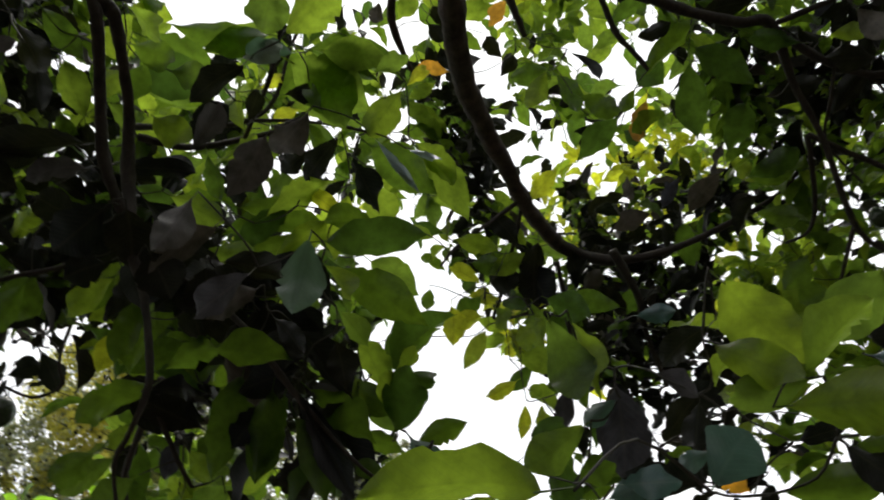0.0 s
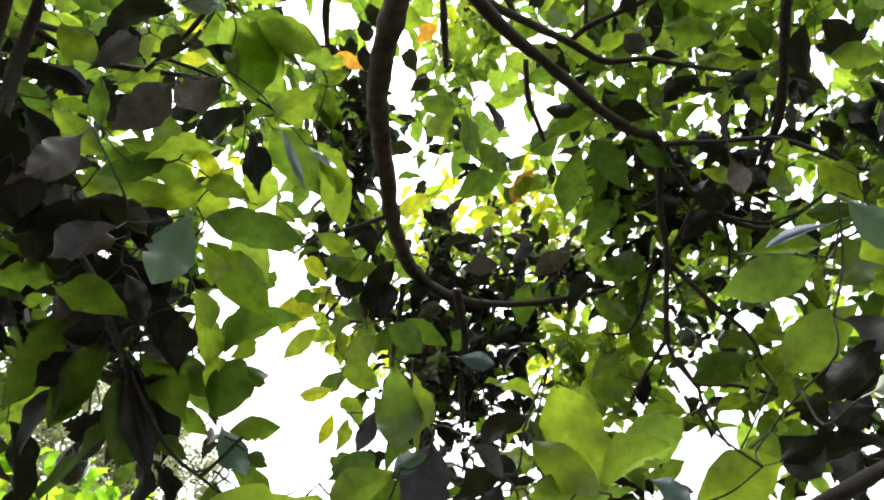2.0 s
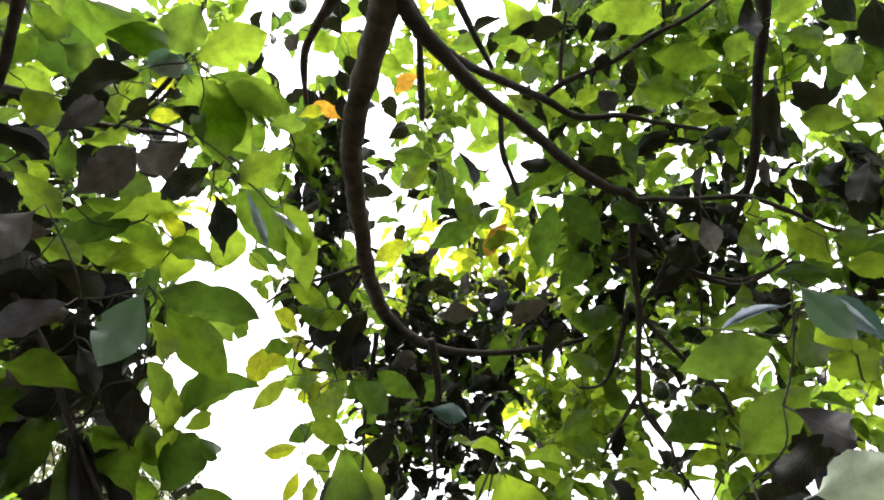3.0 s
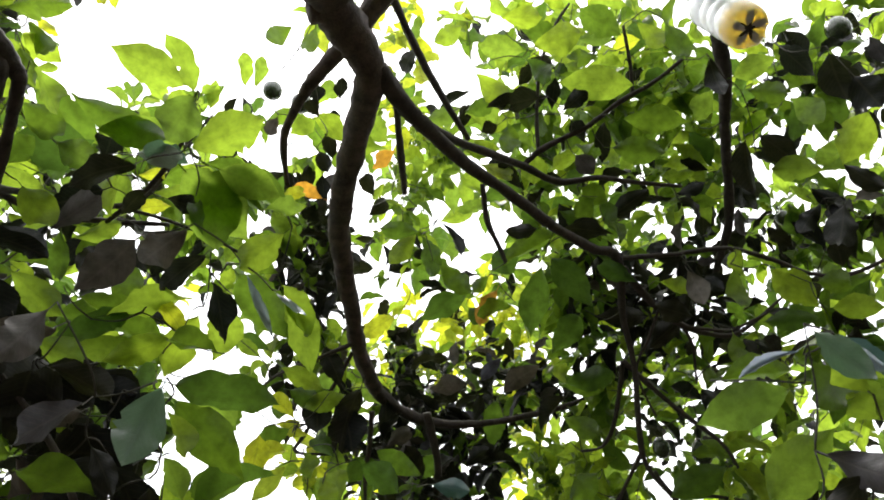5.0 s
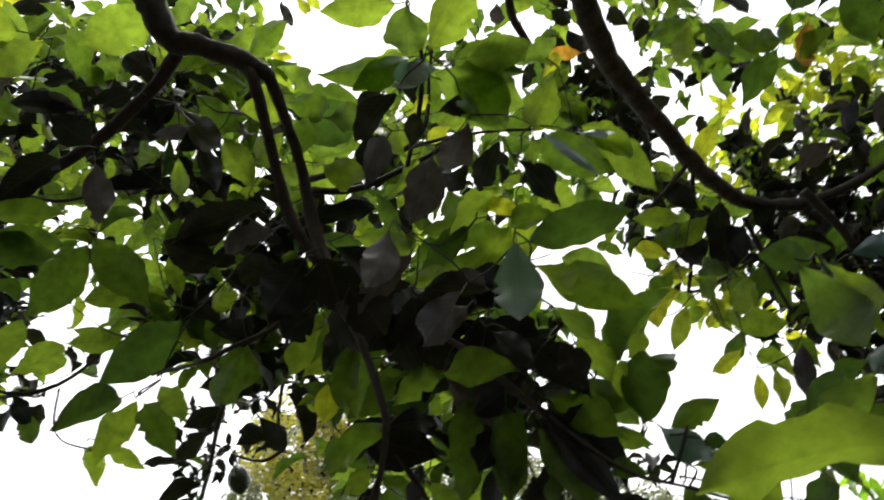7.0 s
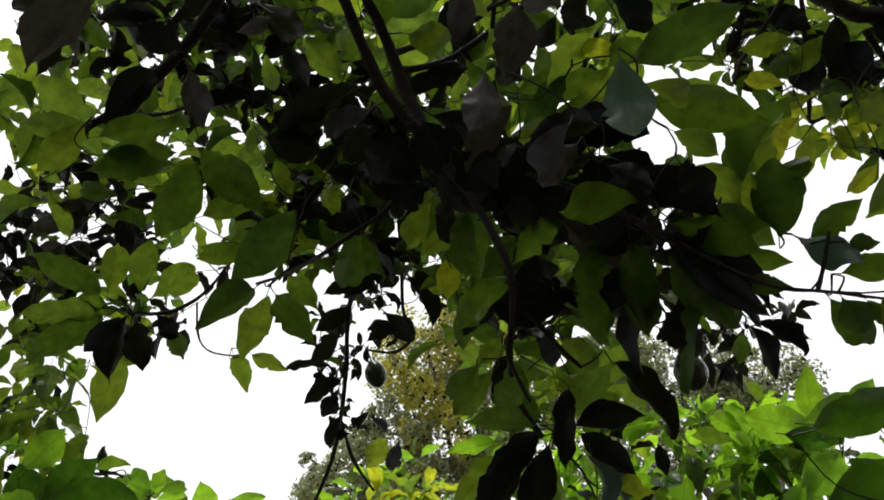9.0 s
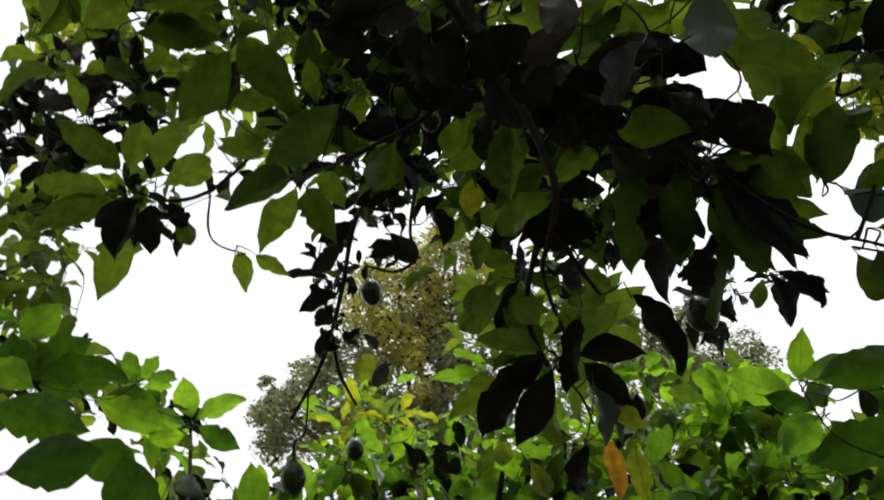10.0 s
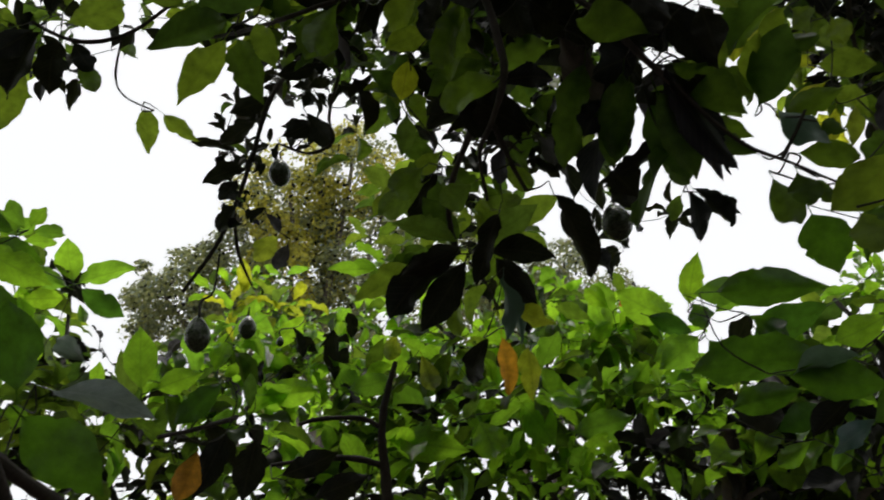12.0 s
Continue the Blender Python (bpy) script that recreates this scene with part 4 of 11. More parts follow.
leaf(cross_twig_0, avocado, "fresh", (-0.793, 0.934, 3.034), (-0.657, 0.970, 2.998), -37, 0.072)
leaf(leafy_twig_0, avocado, "shaded", (-0.627, 0.998, 3.064), (-0.594, 0.923, 3.064), 5, 0.067)
leaf(outer_branch_0, avocado, "shaded", (-0.401, 0.985, 2.256), (-0.342, 1.073, 2.163), -22, 0.064)
leaf(outer_branch_0, avocado, "mature", (-0.422, 1.007, 2.219), (-0.499, 0.896, 2.192), 26, 0.066)
leaf(outer_branch_0, avocado, "shaded", (-0.432, 0.959, 2.274), (-0.383, 0.973, 2.197), -69, 0.039)
leaf(bough_0, avocado, "mature", (-0.654, 0.978, 2.214), (-0.727, 0.913, 2.129), 43, 0.058)
leaf(bough_0, avocado, "shaded", (-0.657, 0.980, 2.209), (-0.572, 0.987, 2.180), -38, 0.041)
leaf(outer_branch_0, avocado, "mature", (-0.541, 1.064, 2.254), (-0.616, 1.126, 2.106), 3, 0.069)
leaf(outer_branch_0, avocado, "mature", (-0.480, 1.059, 2.207), (-0.531, 1.117, 2.083), 16, 0.064)
leaf(outer_branch_0, avocado, "mature", (-0.435, 1.055, 2.146), (-0.414, 1.133, 2.023), -5, 0.070)
leaf(outer_branch_0, avocado, "mauve_grey", (-0.413, 1.054, 2.140), (-0.378, 1.138, 2.010), -17, 0.034)
leaf(outer_branch_0, avocado, "mature", (-0.404, 1.044, 2.179), (-0.321, 1.117, 2.099), -28, 0.065)
leaf(outer_twig_0, avocado, "mature", (-0.302, 1.160, 2.141), (-0.236, 1.051, 2.187), -21, 0.075)
leaf(outer_twig_0, avocado, "fresh", (-0.298, 1.148, 2.155), (-0.277, 1.058, 2.195), 9, 0.044)
leaf(outer_twig_0, avocado, "mature", (-0.325, 1.189, 2.073), (-0.362, 1.128, 2.080), 50, 0.034)
leaf(outer_twig_0, avocado, "mature", (-0.267, 1.249, 2.088), (-0.190, 1.218, 2.032), -59, 0.048)
leaf(outer_branch_0, avocado, "mature", (-0.277, 1.207, 2.032), (-0.270, 1.192, 1.963), -163, 0.050)
leaf(outer_branch_0, avocado, "mature", (-0.253, 1.218, 2.017), (-0.240, 1.206, 1.970), -132, 0.027)
leaf(outer_branch_0, avocado, "fresh", (-0.148, 1.154, 1.989), (-0.252, 1.166, 1.934), 64, 0.069)
leaf(outer_branch_0, avocado, "fresh", (-0.216, 1.175, 1.924), (-0.207, 1.148, 1.849), -165, 0.055)
leaf(leader_0, avocado, "mature", (-0.922, 1.197, 2.262), (-0.960, 1.136, 2.183), 84, 0.064)
leaf(leader_twig_1, avocado, "fresh", (-0.817, 1.186, 2.180), (-0.853, 1.131, 2.119), 84, 0.057)
leaf(cross_twig_0, avocado, "fresh", (-1.019, 0.886, 3.191), (-1.029, 1.011, 3.119), -24, 0.081)
leaf(cross_twig_0, avocado, "fresh", (-0.955, 0.868, 3.233), (-0.828, 0.904, 3.185), -35, 0.081)
leaf(cross_twig_0, avocado, "mature", (-1.009, 0.774, 3.245), (-0.981, 0.910, 3.200), -30, 0.067)
leaf(cross_twig_0, avocado, "shaded", (-1.019, 0.813, 3.100), (-1.023, 0.889, 2.991), -30, 0.058)
leaf(cross_twig_0, avocado, "fresh", (-0.901, 0.975, 3.207), (-0.961, 0.947, 3.118), 42, 0.067)
leaf(cross_twig_0, avocado, "fresh", (-0.856, 0.991, 2.969), (-0.727, 1.010, 2.952), -37, 0.061)
leaf(cross_twig_0, avocado, "mature", (-0.585, 1.233, 2.981), (-0.597, 1.271, 2.841), -4, 0.075)
leaf(cross_twig_0, avocado, "shaded", (-0.632, 1.203, 2.987), (-0.683, 1.198, 2.899), 46, 0.068)
leaf(cross_twig_0, avocado, "shaded", (-0.506, 1.194, 2.971), (-0.563, 1.178, 2.902), 49, 0.050)
leaf(spray_twig_1, avocado, "fresh", (-1.861, 0.808, 2.793), (-1.934, 0.644, 2.773), 26, 0.086)
leaf(spray_twig_1, avocado, "mature", (-1.859, 0.824, 2.780), (-1.983, 0.694, 2.671), 37, 0.091)
leaf(spray_twig_1, avocado, "shaded", (-1.772, 0.837, 2.744), (-1.805, 0.773, 2.631), 67, 0.065)
leaf(spray_twig_1, avocado, "shaded", (-1.789, 0.867, 2.767), (-1.889, 0.887, 2.615), -18, 0.088)
leaf(spray_twig_1, avocado, "shaded", (-1.771, 0.937, 2.787), (-1.732, 0.985, 2.710), -74, 0.055)
leaf(spray_twig_1, avocado, "fresh", (-1.885, 0.902, 2.725), (-1.992, 0.909, 2.556), 17, 0.090)
leaf(spray_twig_1, avocado, "mature", (-1.768, 0.972, 2.762), (-1.743, 1.008, 2.662), -79, 0.057)
leaf(spray_twig_1, avocado, "fresh", (-1.582, 0.946, 2.906), (-1.500, 1.034, 2.858), -54, 0.062)
leaf(strand_0, avocado, "shaded", (-1.700, 1.581, 3.026), (-1.810, 1.518, 2.969), 51, 0.066)
leaf(strand_0, avocado, "shaded", (-1.758, 1.590, 2.958), (-1.819, 1.503, 2.839), 48, 0.073)
leaf(strand_0, avocado, "shaded", (-1.832, 1.591, 2.873), (-1.907, 1.464, 2.855), 38, 0.037)
leaf(strand_0, avocado, "shaded", (-1.827, 1.634, 2.831), (-1.938, 1.561, 2.768), 30, 0.069)
leaf(strand_0, avocado, "shaded", (-1.858, 1.634, 2.792), (-1.880, 1.590, 2.700), 88, 0.066)
leaf(strand_0, avocado, "shaded", (-1.909, 1.699, 2.750), (-1.940, 1.661, 2.632), 60, 0.059)
leaf(strand_0, avocado, "shaded", (-1.600, 1.651, 2.970), (-1.534, 1.700, 2.840), -75, 0.080)
leaf(strand_2, avocado, "shaded", (-1.685, 1.634, 2.901), (-1.572, 1.635, 2.911), -45, 0.064)
leaf(strand_1, avocado, "mauve_grey", (-1.819, 1.862, 2.654), (-1.829, 1.826, 2.540), 111, 0.056)
leaf(strand_1, avocado, "yellow", (-1.839, 1.834, 2.666), (-1.873, 1.754, 2.560), 89, 0.076)
leaf(strand_1, avocado, "mauve_grey", (-1.846, 1.778, 2.734), (-1.803, 1.800, 2.664), -71, 0.037)
leaf(leader_0, avocado, "shaded", (-0.708, 1.089, 2.293), (-0.838, 1.055, 2.231), 27, 0.068)
leaf(outer_branch_0, avocado, "mature", (-0.739, 1.031, 2.490), (-0.813, 1.117, 2.354), -24, 0.077)
leaf(spray_twig_0, avocado, "mature", (-0.841, 1.044, 2.563), (-0.891, 1.014, 2.464), 60, 0.057)
leaf(spray_twig_0, avocado, "shaded", (-0.811, 1.064, 2.565), (-0.829, 1.074, 2.453), -3, 0.053)
leaf(outer_branch_0, avocado, "mature", (-0.483, 1.110, 2.225), (-0.537, 1.127, 2.083), 22, 0.070)
leaf(outer_branch_0, avocado, "mature", (-0.459, 1.140, 2.195), (-0.434, 1.220, 2.077), -28, 0.077)
leaf(outer_branch_0, avocado, "shaded", (-0.423, 1.116, 2.208), (-0.371, 1.219, 2.063), -13, 0.054)
leaf(outer_twig_0, avocado, "shaded", (-0.464, 1.398, 2.165), (-0.459, 1.378, 2.041), -143, 0.045)
leaf(outer_twig_0, avocado, "shaded", (-0.454, 1.400, 2.166), (-0.401, 1.401, 2.066), -50, 0.041)
leaf(outer_twig_0, avocado, "shaded", (-0.435, 1.412, 2.151), (-0.381, 1.398, 2.085), -55, 0.028)
leaf(leader_twig_1, avocado, "fresh", (-0.477, 1.399, 2.157), (-0.503, 1.379, 2.100), 94, 0.030)
leaf(leader_twig_1, avocado, "shaded", (-0.574, 1.376, 2.250), (-0.566, 1.369, 2.140), -150, 0.057)
leaf(outer_branch_0, avocado, "mature", (-0.483, 1.268, 2.176), (-0.439, 1.265, 2.098), -83, 0.038)
leaf(outer_twig_0, avocado, "mature", (-0.314, 1.342, 2.109), (-0.293, 1.322, 2.002), -134, 0.056)
leaf(leader_0, avocado, "shaded", (-0.935, 1.374, 2.163), (-1.055, 1.322, 2.106), 55, 0.061)
leaf(leader_0, avocado, "shaded", (-0.956, 1.380, 2.157), (-1.098, 1.345, 2.024), 34, 0.094)
leaf(leader_twig_0, avocado, "shaded", (-0.946, 1.412, 2.149), (-1.055, 1.405, 2.009), 54, 0.077)
leaf(leader_0, avocado, "shaded", (-0.850, 1.391, 2.228), (-0.926, 1.422, 2.088), 9, 0.057)
leaf(leader_twig_0, avocado, "shaded", (-0.886, 1.444, 2.155), (-0.829, 1.523, 2.049), -50, 0.062)
leaf(leader_twig_0, avocado, "shaded", (-0.925, 1.497, 2.205), (-0.792, 1.574, 2.187), -37, 0.072)
leaf(leader_twig_1, avocado, "shaded", (-0.697, 1.307, 2.181), (-0.671, 1.396, 2.029), 1, 0.070)
leaf(leader_0, avocado, "fresh", (-0.947, 1.496, 2.234), (-0.806, 1.526, 2.311), -59, 0.070)
leaf(leader_0, avocado, "mature", (-0.992, 1.481, 2.250), (-1.027, 1.375, 2.322), 45, 0.064)
leaf(leader_0, avocado, "fresh", (-0.948, 1.380, 2.188), (-1.055, 1.287, 2.218), 43, 0.058)
leaf(leader_0, avocado, "fresh", (-1.031, 1.391, 2.367), (-1.104, 1.314, 2.265), 74, 0.065)
leaf(leader_0, avocado, "fresh", (-0.980, 1.381, 2.428), (-1.018, 1.339, 2.364), 77, 0.048)
leaf(leader_0, avocado, "fresh", (-1.103, 1.445, 2.196), (-1.221, 1.396, 2.115), 42, 0.069)
leaf(leader_twig_0, avocado, "fresh", (-1.015, 1.517, 2.155), (-1.010, 1.507, 2.023), 156, 0.049)
leaf(leader_twig_0, avocado, "glossy", (-0.873, 1.444, 2.105), (-0.894, 1.485, 1.979), 36, 0.049)
leaf(leader_twig_0, avocado, "yellow", (-0.887, 1.501, 2.047), (-0.783, 1.496, 1.995), -47, 0.049)
leaf(leader_0, avocado, "fresh", (-0.796, 1.313, 2.294), (-0.743, 1.325, 2.218), -83, 0.046)
leaf(leader_twig_1, avocado, "mauve_grey", (-0.758, 1.222, 2.264), (-0.768, 1.213, 2.178), 72, 0.043)
leaf(near_limb_0, avocado, "glossy", (0.641, 0.731, 2.328), (0.697, 0.730, 2.238), -43, 0.052)
leaf(rear_limb_0, avocado, "orange", (-0.191, 1.595, 3.688), (-0.287, 1.524, 3.648), 15, 0.059)
leaf(crossing_branch_0, avocado, "orange", (0.058, 1.533, 3.899), (-0.025, 1.551, 3.808), 15, 0.059)
leaf(outer_branch_0, avocado, "glossy", (0.058, 1.018, 2.027), (0.011, 0.998, 1.991), 76, 0.032)
leaf(outer_branch_0, avocado, "mature", (0.209, 0.931, 1.828), (0.308, 0.905, 1.810), -70, 0.049)
leaf(near_limb_0, avocado, "shaded", (0.279, 0.904, 1.855), (0.301, 0.868, 1.788), -118, 0.040)
leaf(outer_branch_0, avocado, "shaded", (0.137, 1.024, 1.890), (0.044, 0.955, 1.891), 36, 0.055)
leaf(outer_branch_0, avocado, "glossy", (0.157, 1.007, 1.925), (0.114, 0.989, 1.904), 77, 0.028)
leaf(outer_branch_0, avocado, "fresh", (0.009, 0.984, 1.982), (-0.069, 0.942, 1.922), 78, 0.056)
leaf(outer_branch_0, avocado, "mature", (-0.009, 1.011, 1.924), (0.040, 0.979, 1.922), -62, 0.040)
leaf(outer_branch_0, avocado, "glossy", (0.021, 0.978, 1.879), (0.074, 0.943, 1.872), -67, 0.033)
leaf(outer_branch_0, avocado, "shaded", (0.114, 1.135, 2.013), (0.172, 1.062, 2.033), -47, 0.043)
leaf(outer_branch_0, avocado, "shaded", (0.210, 1.115, 2.034), (0.161, 1.069, 2.049), 43, 0.043)
leaf(near_limb_0, avocado, "orange", (0.218, 1.256, 1.964), (0.183, 1.217, 1.982), 42, 0.041)
leaf(near_limb_0, avocado, "shaded", (0.307, 1.221, 2.010), (0.358, 1.166, 1.989), -50, 0.036)
leaf(leafy_twig_1, avocado, "mature", (-0.027, 1.511, 2.595), (0.059, 1.521, 2.526), -49, 0.075)
leaf(outer_branch_0, avocado, "mature", (-0.087, 1.472, 2.198), (-0.072, 1.531, 2.081), -5, 0.066)
leaf(plumb_twig_0, avocado, "shaded", (0.075, 1.658, 2.546), (0.003, 1.690, 2.461), 57, 0.059)
leaf(left_twig_0, avocado, "fresh", (-0.116, 1.627, 2.629), (-0.108, 1.630, 2.547), -58, 0.054)
leaf(outer_branch_0, avocado, "fresh", (-0.010, 0.589, 1.732), (-0.146, 0.566, 1.744), 36, 0.054)
leaf(outer_twig_0, avocado, "fresh", (0.001, 0.939, 2.121), (0.016, 0.934, 1.991), -103, 0.068)
leaf(outer_twig_0, avocado, "fresh", (0.028, 0.964, 2.132), (0.040, 0.959, 1.998), -81, 0.043)
leaf(outer_twig_0, avocado, "mauve_grey", (0.065, 1.010, 2.047), (0.044, 1.028, 1.917), 50, 0.076)
leaf(outer_branch_0, avocado, "mauve_grey", (0.117, 0.949, 2.014), (0.155, 0.929, 1.958), -61, 0.033)
leaf(outer_branch_0, avocado, "shaded", (0.155, 0.937, 1.957), (0.132, 0.928, 1.895), 108, 0.038)
leaf(outer_twig_0, avocado, "shaded", (0.195, 0.925, 2.049), (0.125, 0.911, 1.998), 48, 0.042)
leaf(outer_branch_0, avocado, "fresh", (0.185, 0.860, 1.981), (0.248, 0.812, 1.890), -87, 0.052)
leaf(outer_branch_0, avocado, "fresh", (0.267, 0.865, 1.930), (0.327, 0.760, 1.935), -25, 0.057)
leaf(outer_branch_0, avocado, "fresh", (0.229, 0.843, 1.881), (0.305, 0.756, 1.824), -80, 0.069)
leaf(outer_branch_0, avocado, "fresh", (0.266, 0.871, 1.920), (0.173, 0.840, 1.901), 67, 0.046)
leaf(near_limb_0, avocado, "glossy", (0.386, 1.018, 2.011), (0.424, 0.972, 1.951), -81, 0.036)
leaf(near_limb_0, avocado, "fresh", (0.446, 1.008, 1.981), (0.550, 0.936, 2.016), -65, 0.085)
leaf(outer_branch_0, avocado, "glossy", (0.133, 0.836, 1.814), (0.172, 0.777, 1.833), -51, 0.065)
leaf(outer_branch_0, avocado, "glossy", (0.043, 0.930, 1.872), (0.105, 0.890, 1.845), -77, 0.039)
leaf(near_limb_0, avocado, "mature", (0.373, 0.958, 1.900), (0.399, 0.920, 1.855), -98, 0.049)
leaf(near_limb_0, avocado, "shaded", (0.545, 0.924, 2.043), (0.566, 0.880, 1.967), -104, 0.065)
leaf(outer_branch_0, avocado, "mature", (-0.086, 1.086, 2.010), (-0.015, 1.029, 2.022), -53, 0.048)
leaf(wisp_twig_0, avocado, "fresh", (0.756, 2.323, 2.874), (0.670, 2.280, 2.986), 38, 0.088)
leaf(tail_twig_1, avocado, "fresh", (0.817, 2.226, 2.574), (0.915, 2.165, 2.617), -63, 0.067)
leaf(near_limb_0, avocado, "mature", (0.289, 0.895, 1.847), (0.328, 0.847, 1.821), -81, 0.038)
leaf(sprout_stem_4, young, "deep", (-2.371, 0.932, 2.430), (-2.332, 0.851, 2.574), 40, 0.118)
leaf(sprout_stem_4, young, "deep", (-2.468, 0.991, 2.520), (-2.362, 1.087, 2.656), -55, 0.106)
leaf(sprout_stem_4, young, "deep", (-2.363, 0.970, 2.459), (-2.274, 1.143, 2.488), -67, 0.102)
leaf(sprout_stem_4, young, "deep", (-2.359, 1.154, 2.465), (-2.273, 1.318, 2.466), -68, 0.121)
leaf(sprout_stem_4, young, "lush", (-2.236, 1.208, 2.523), (-2.192, 1.120, 2.557), 40, 0.049)
leaf(sprout_stem_3, young, "lush", (-2.135, 1.166, 2.475), (-2.068, 1.154, 2.510), -21, 0.045)
leaf(sprout_stem_4, young, "lush", (-2.228, 1.228, 2.515), (-2.137, 1.273, 2.499), -49, 0.045)
leaf(sprout_stem_4, young, "deep", (-2.314, 0.927, 2.476), (-2.216, 1.028, 2.575), -58, 0.099)
leaf(sprout_stem_3, young, "deep", (-2.233, 0.906, 2.418), (-2.123, 1.118, 2.432), -37, 0.111)
leaf(sprout_stem_4, young, "lush", (-2.234, 1.082, 2.412), (-2.154, 1.279, 2.348), -66, 0.097)
leaf(sprout_stem_4, young, "lush", (-2.288, 0.858, 2.538), (-2.205, 0.915, 2.642), -48, 0.098)
leaf(sprout_stem_5, young, "deep", (-1.950, 0.716, 2.185), (-1.879, 0.907, 2.156), -68, 0.117)
leaf(sprout_stem_5, young, "deep", (-1.886, 0.750, 2.024), (-1.792, 0.903, 2.084), -70, 0.121)
leaf(sprout_stem_4, young, "lush", (-2.445, 1.226, 2.666), (-2.382, 1.276, 2.570), -90, 0.065)
leaf(sprout_stem_4, young, "lush", (-2.433, 1.314, 2.600), (-2.353, 1.303, 2.639), -24, 0.053)
leaf(sprout_stem_4, young, "lush", (-2.434, 1.328, 2.584), (-2.325, 1.373, 2.575), -41, 0.052)
leaf(sprout_stem_5, young, "deep", (-1.903, 0.886, 2.124), (-1.848, 1.034, 2.065), -69, 0.102)
leaf(sprout_stem_3, young, "lush", (-2.220, 0.773, 2.414), (-2.197, 0.892, 2.365), -64, 0.089)
leaf(sprout_stem_4, young, "lush", (-2.494, 1.549, 2.539), (-2.564, 1.402, 2.583), 65, 0.073)
leaf(sprout_stem_4, young, "lush", (-2.612, 1.651, 2.632), (-2.586, 1.576, 2.766), 33, 0.098)
leaf(sprout_stem_4, young, "lush", (-2.566, 1.643, 2.606), (-2.433, 1.764, 2.682), -41, 0.089)
leaf(sprout_stem_4, young, "deep", (-2.443, 1.571, 2.525), (-2.377, 1.708, 2.457), -65, 0.084)
leaf(sprout_stem_4, young, "lush", (-2.696, 1.683, 2.597), (-2.771, 1.584, 2.573), 67, 0.084)
leaf(sprout_stem_4, young, "lush", (-2.601, 1.689, 2.550), (-2.572, 1.699, 2.477), -114, 0.038)
leaf(sprout_stem_5, young, "deep", (-1.756, 0.992, 1.900), (-1.734, 0.917, 2.064), 40, 0.120)
leaf(sprout_stem_3, young, "lush", (-1.904, 1.421, 2.044), (-1.879, 1.368, 2.194), 23, 0.089)
leaf(sprout_stem_3, young, "lush", (-1.877, 1.452, 2.045), (-1.790, 1.522, 2.094), -70, 0.069)
leaf(sprout_stem_3, young, "deep", (-1.630, 1.426, 2.007), (-1.719, 1.376, 1.906), 66, 0.067)
leaf(sprout_stem_5, young, "painted_sheen", (-1.560, 0.938, 1.848), (-1.454, 1.089, 1.813), -56, 0.061)
leaf(sprout_stem_5, young, "deep", (-1.351, 0.754, 1.721), (-1.294, 0.871, 1.620), -74, 0.095)
leaf(sprout_stem_3, young, "shaded", (-1.637, 1.465, 1.894), (-1.704, 1.446, 1.744), 59, 0.072)
leaf(sprout_stem_3, young, "orange", (-1.688, 1.430, 1.851), (-1.677, 1.373, 1.725), 138, 0.067)
leaf(sprout_stem_3, young, "shaded", (-1.649, 1.590, 1.906), (-1.687, 1.599, 1.758), 34, 0.088)
leaf(sprout_stem_2, young, "shaded", (-1.671, 1.726, 1.844), (-1.544, 1.806, 1.904), -76, 0.072)
leaf(sprout_stem_2, young, "shaded", (-1.606, 1.791, 1.790), (-1.484, 1.864, 1.843), -78, 0.072)
leaf(sprout_stem_0, young, "yellow", (-1.809, 2.535, 2.549), (-1.818, 2.500, 2.427), 127, 0.080)
leaf(sprout_stem_0, young, "yellow", (-1.498, 2.191, 2.289), (-1.445, 2.181, 2.157), -121, 0.069)
leaf(sprout_stem_0, young, "orange", (-1.031, 1.781, 2.116), (-1.044, 1.828, 1.976), 16, 0.056)
leaf(sprout_stem_0, young, "yellow", (-0.973, 1.816, 2.089), (-0.989, 1.856, 1.959), -21, 0.062)
leaf(sprout_stem_0, young, "glossy", (-0.875, 1.481, 2.137), (-0.886, 1.547, 1.985), 7, 0.037)
leaf(sprout_stem_0, young, "shaded", (-0.991, 1.595, 2.043), (-1.011, 1.553, 1.925), 96, 0.059)
leaf(sprout_stem_0, young, "lush", (-1.531, 2.040, 1.981), (-1.322, 2.166, 1.943), -76, 0.110)
leaf(sprout_stem_0, young, "lush", (-1.286, 2.159, 2.029), (-1.227, 2.134, 1.904), -129, 0.110)
leaf(sprout_stem_0, young, "lush", (-1.161, 2.201, 2.071), (-1.090, 2.264, 1.945), -65, 0.110)
leaf(sprout_stem_1, young, "lush", (-1.871, 1.862, 2.135), (-1.734, 1.965, 2.156), -72, 0.096)
leaf(sprout_stem_1, young, "lush", (-1.859, 2.189, 2.341), (-1.797, 2.278, 2.230), -63, 0.088)
leaf(sprout_stem_1, young, "lush", (-1.717, 2.095, 2.187), (-1.588, 2.166, 2.221), -71, 0.077)
leaf(sprout_stem_4, young, "shaded", (-2.322, 1.437, 2.278), (-2.277, 1.532, 2.227), -68, 0.077)
leaf(sprout_stem_4, young, "painted_sheen", (-2.286, 1.520, 2.225), (-2.265, 1.399, 2.253), 55, 0.067)
leaf(sprout_stem_4, young, "lush", (-2.138, 2.367, 2.642), (-2.267, 2.327, 2.512), 59, 0.082)
leaf(sprout_stem_8, leafy, "lush", (-0.599, 2.039, 2.205), (-0.545, 2.000, 2.326), -38, 0.067)
leaf(sprout_stem_7, leafy, "lush", (-0.540, 1.754, 2.107), (-0.407, 1.781, 2.102), -69, 0.065)
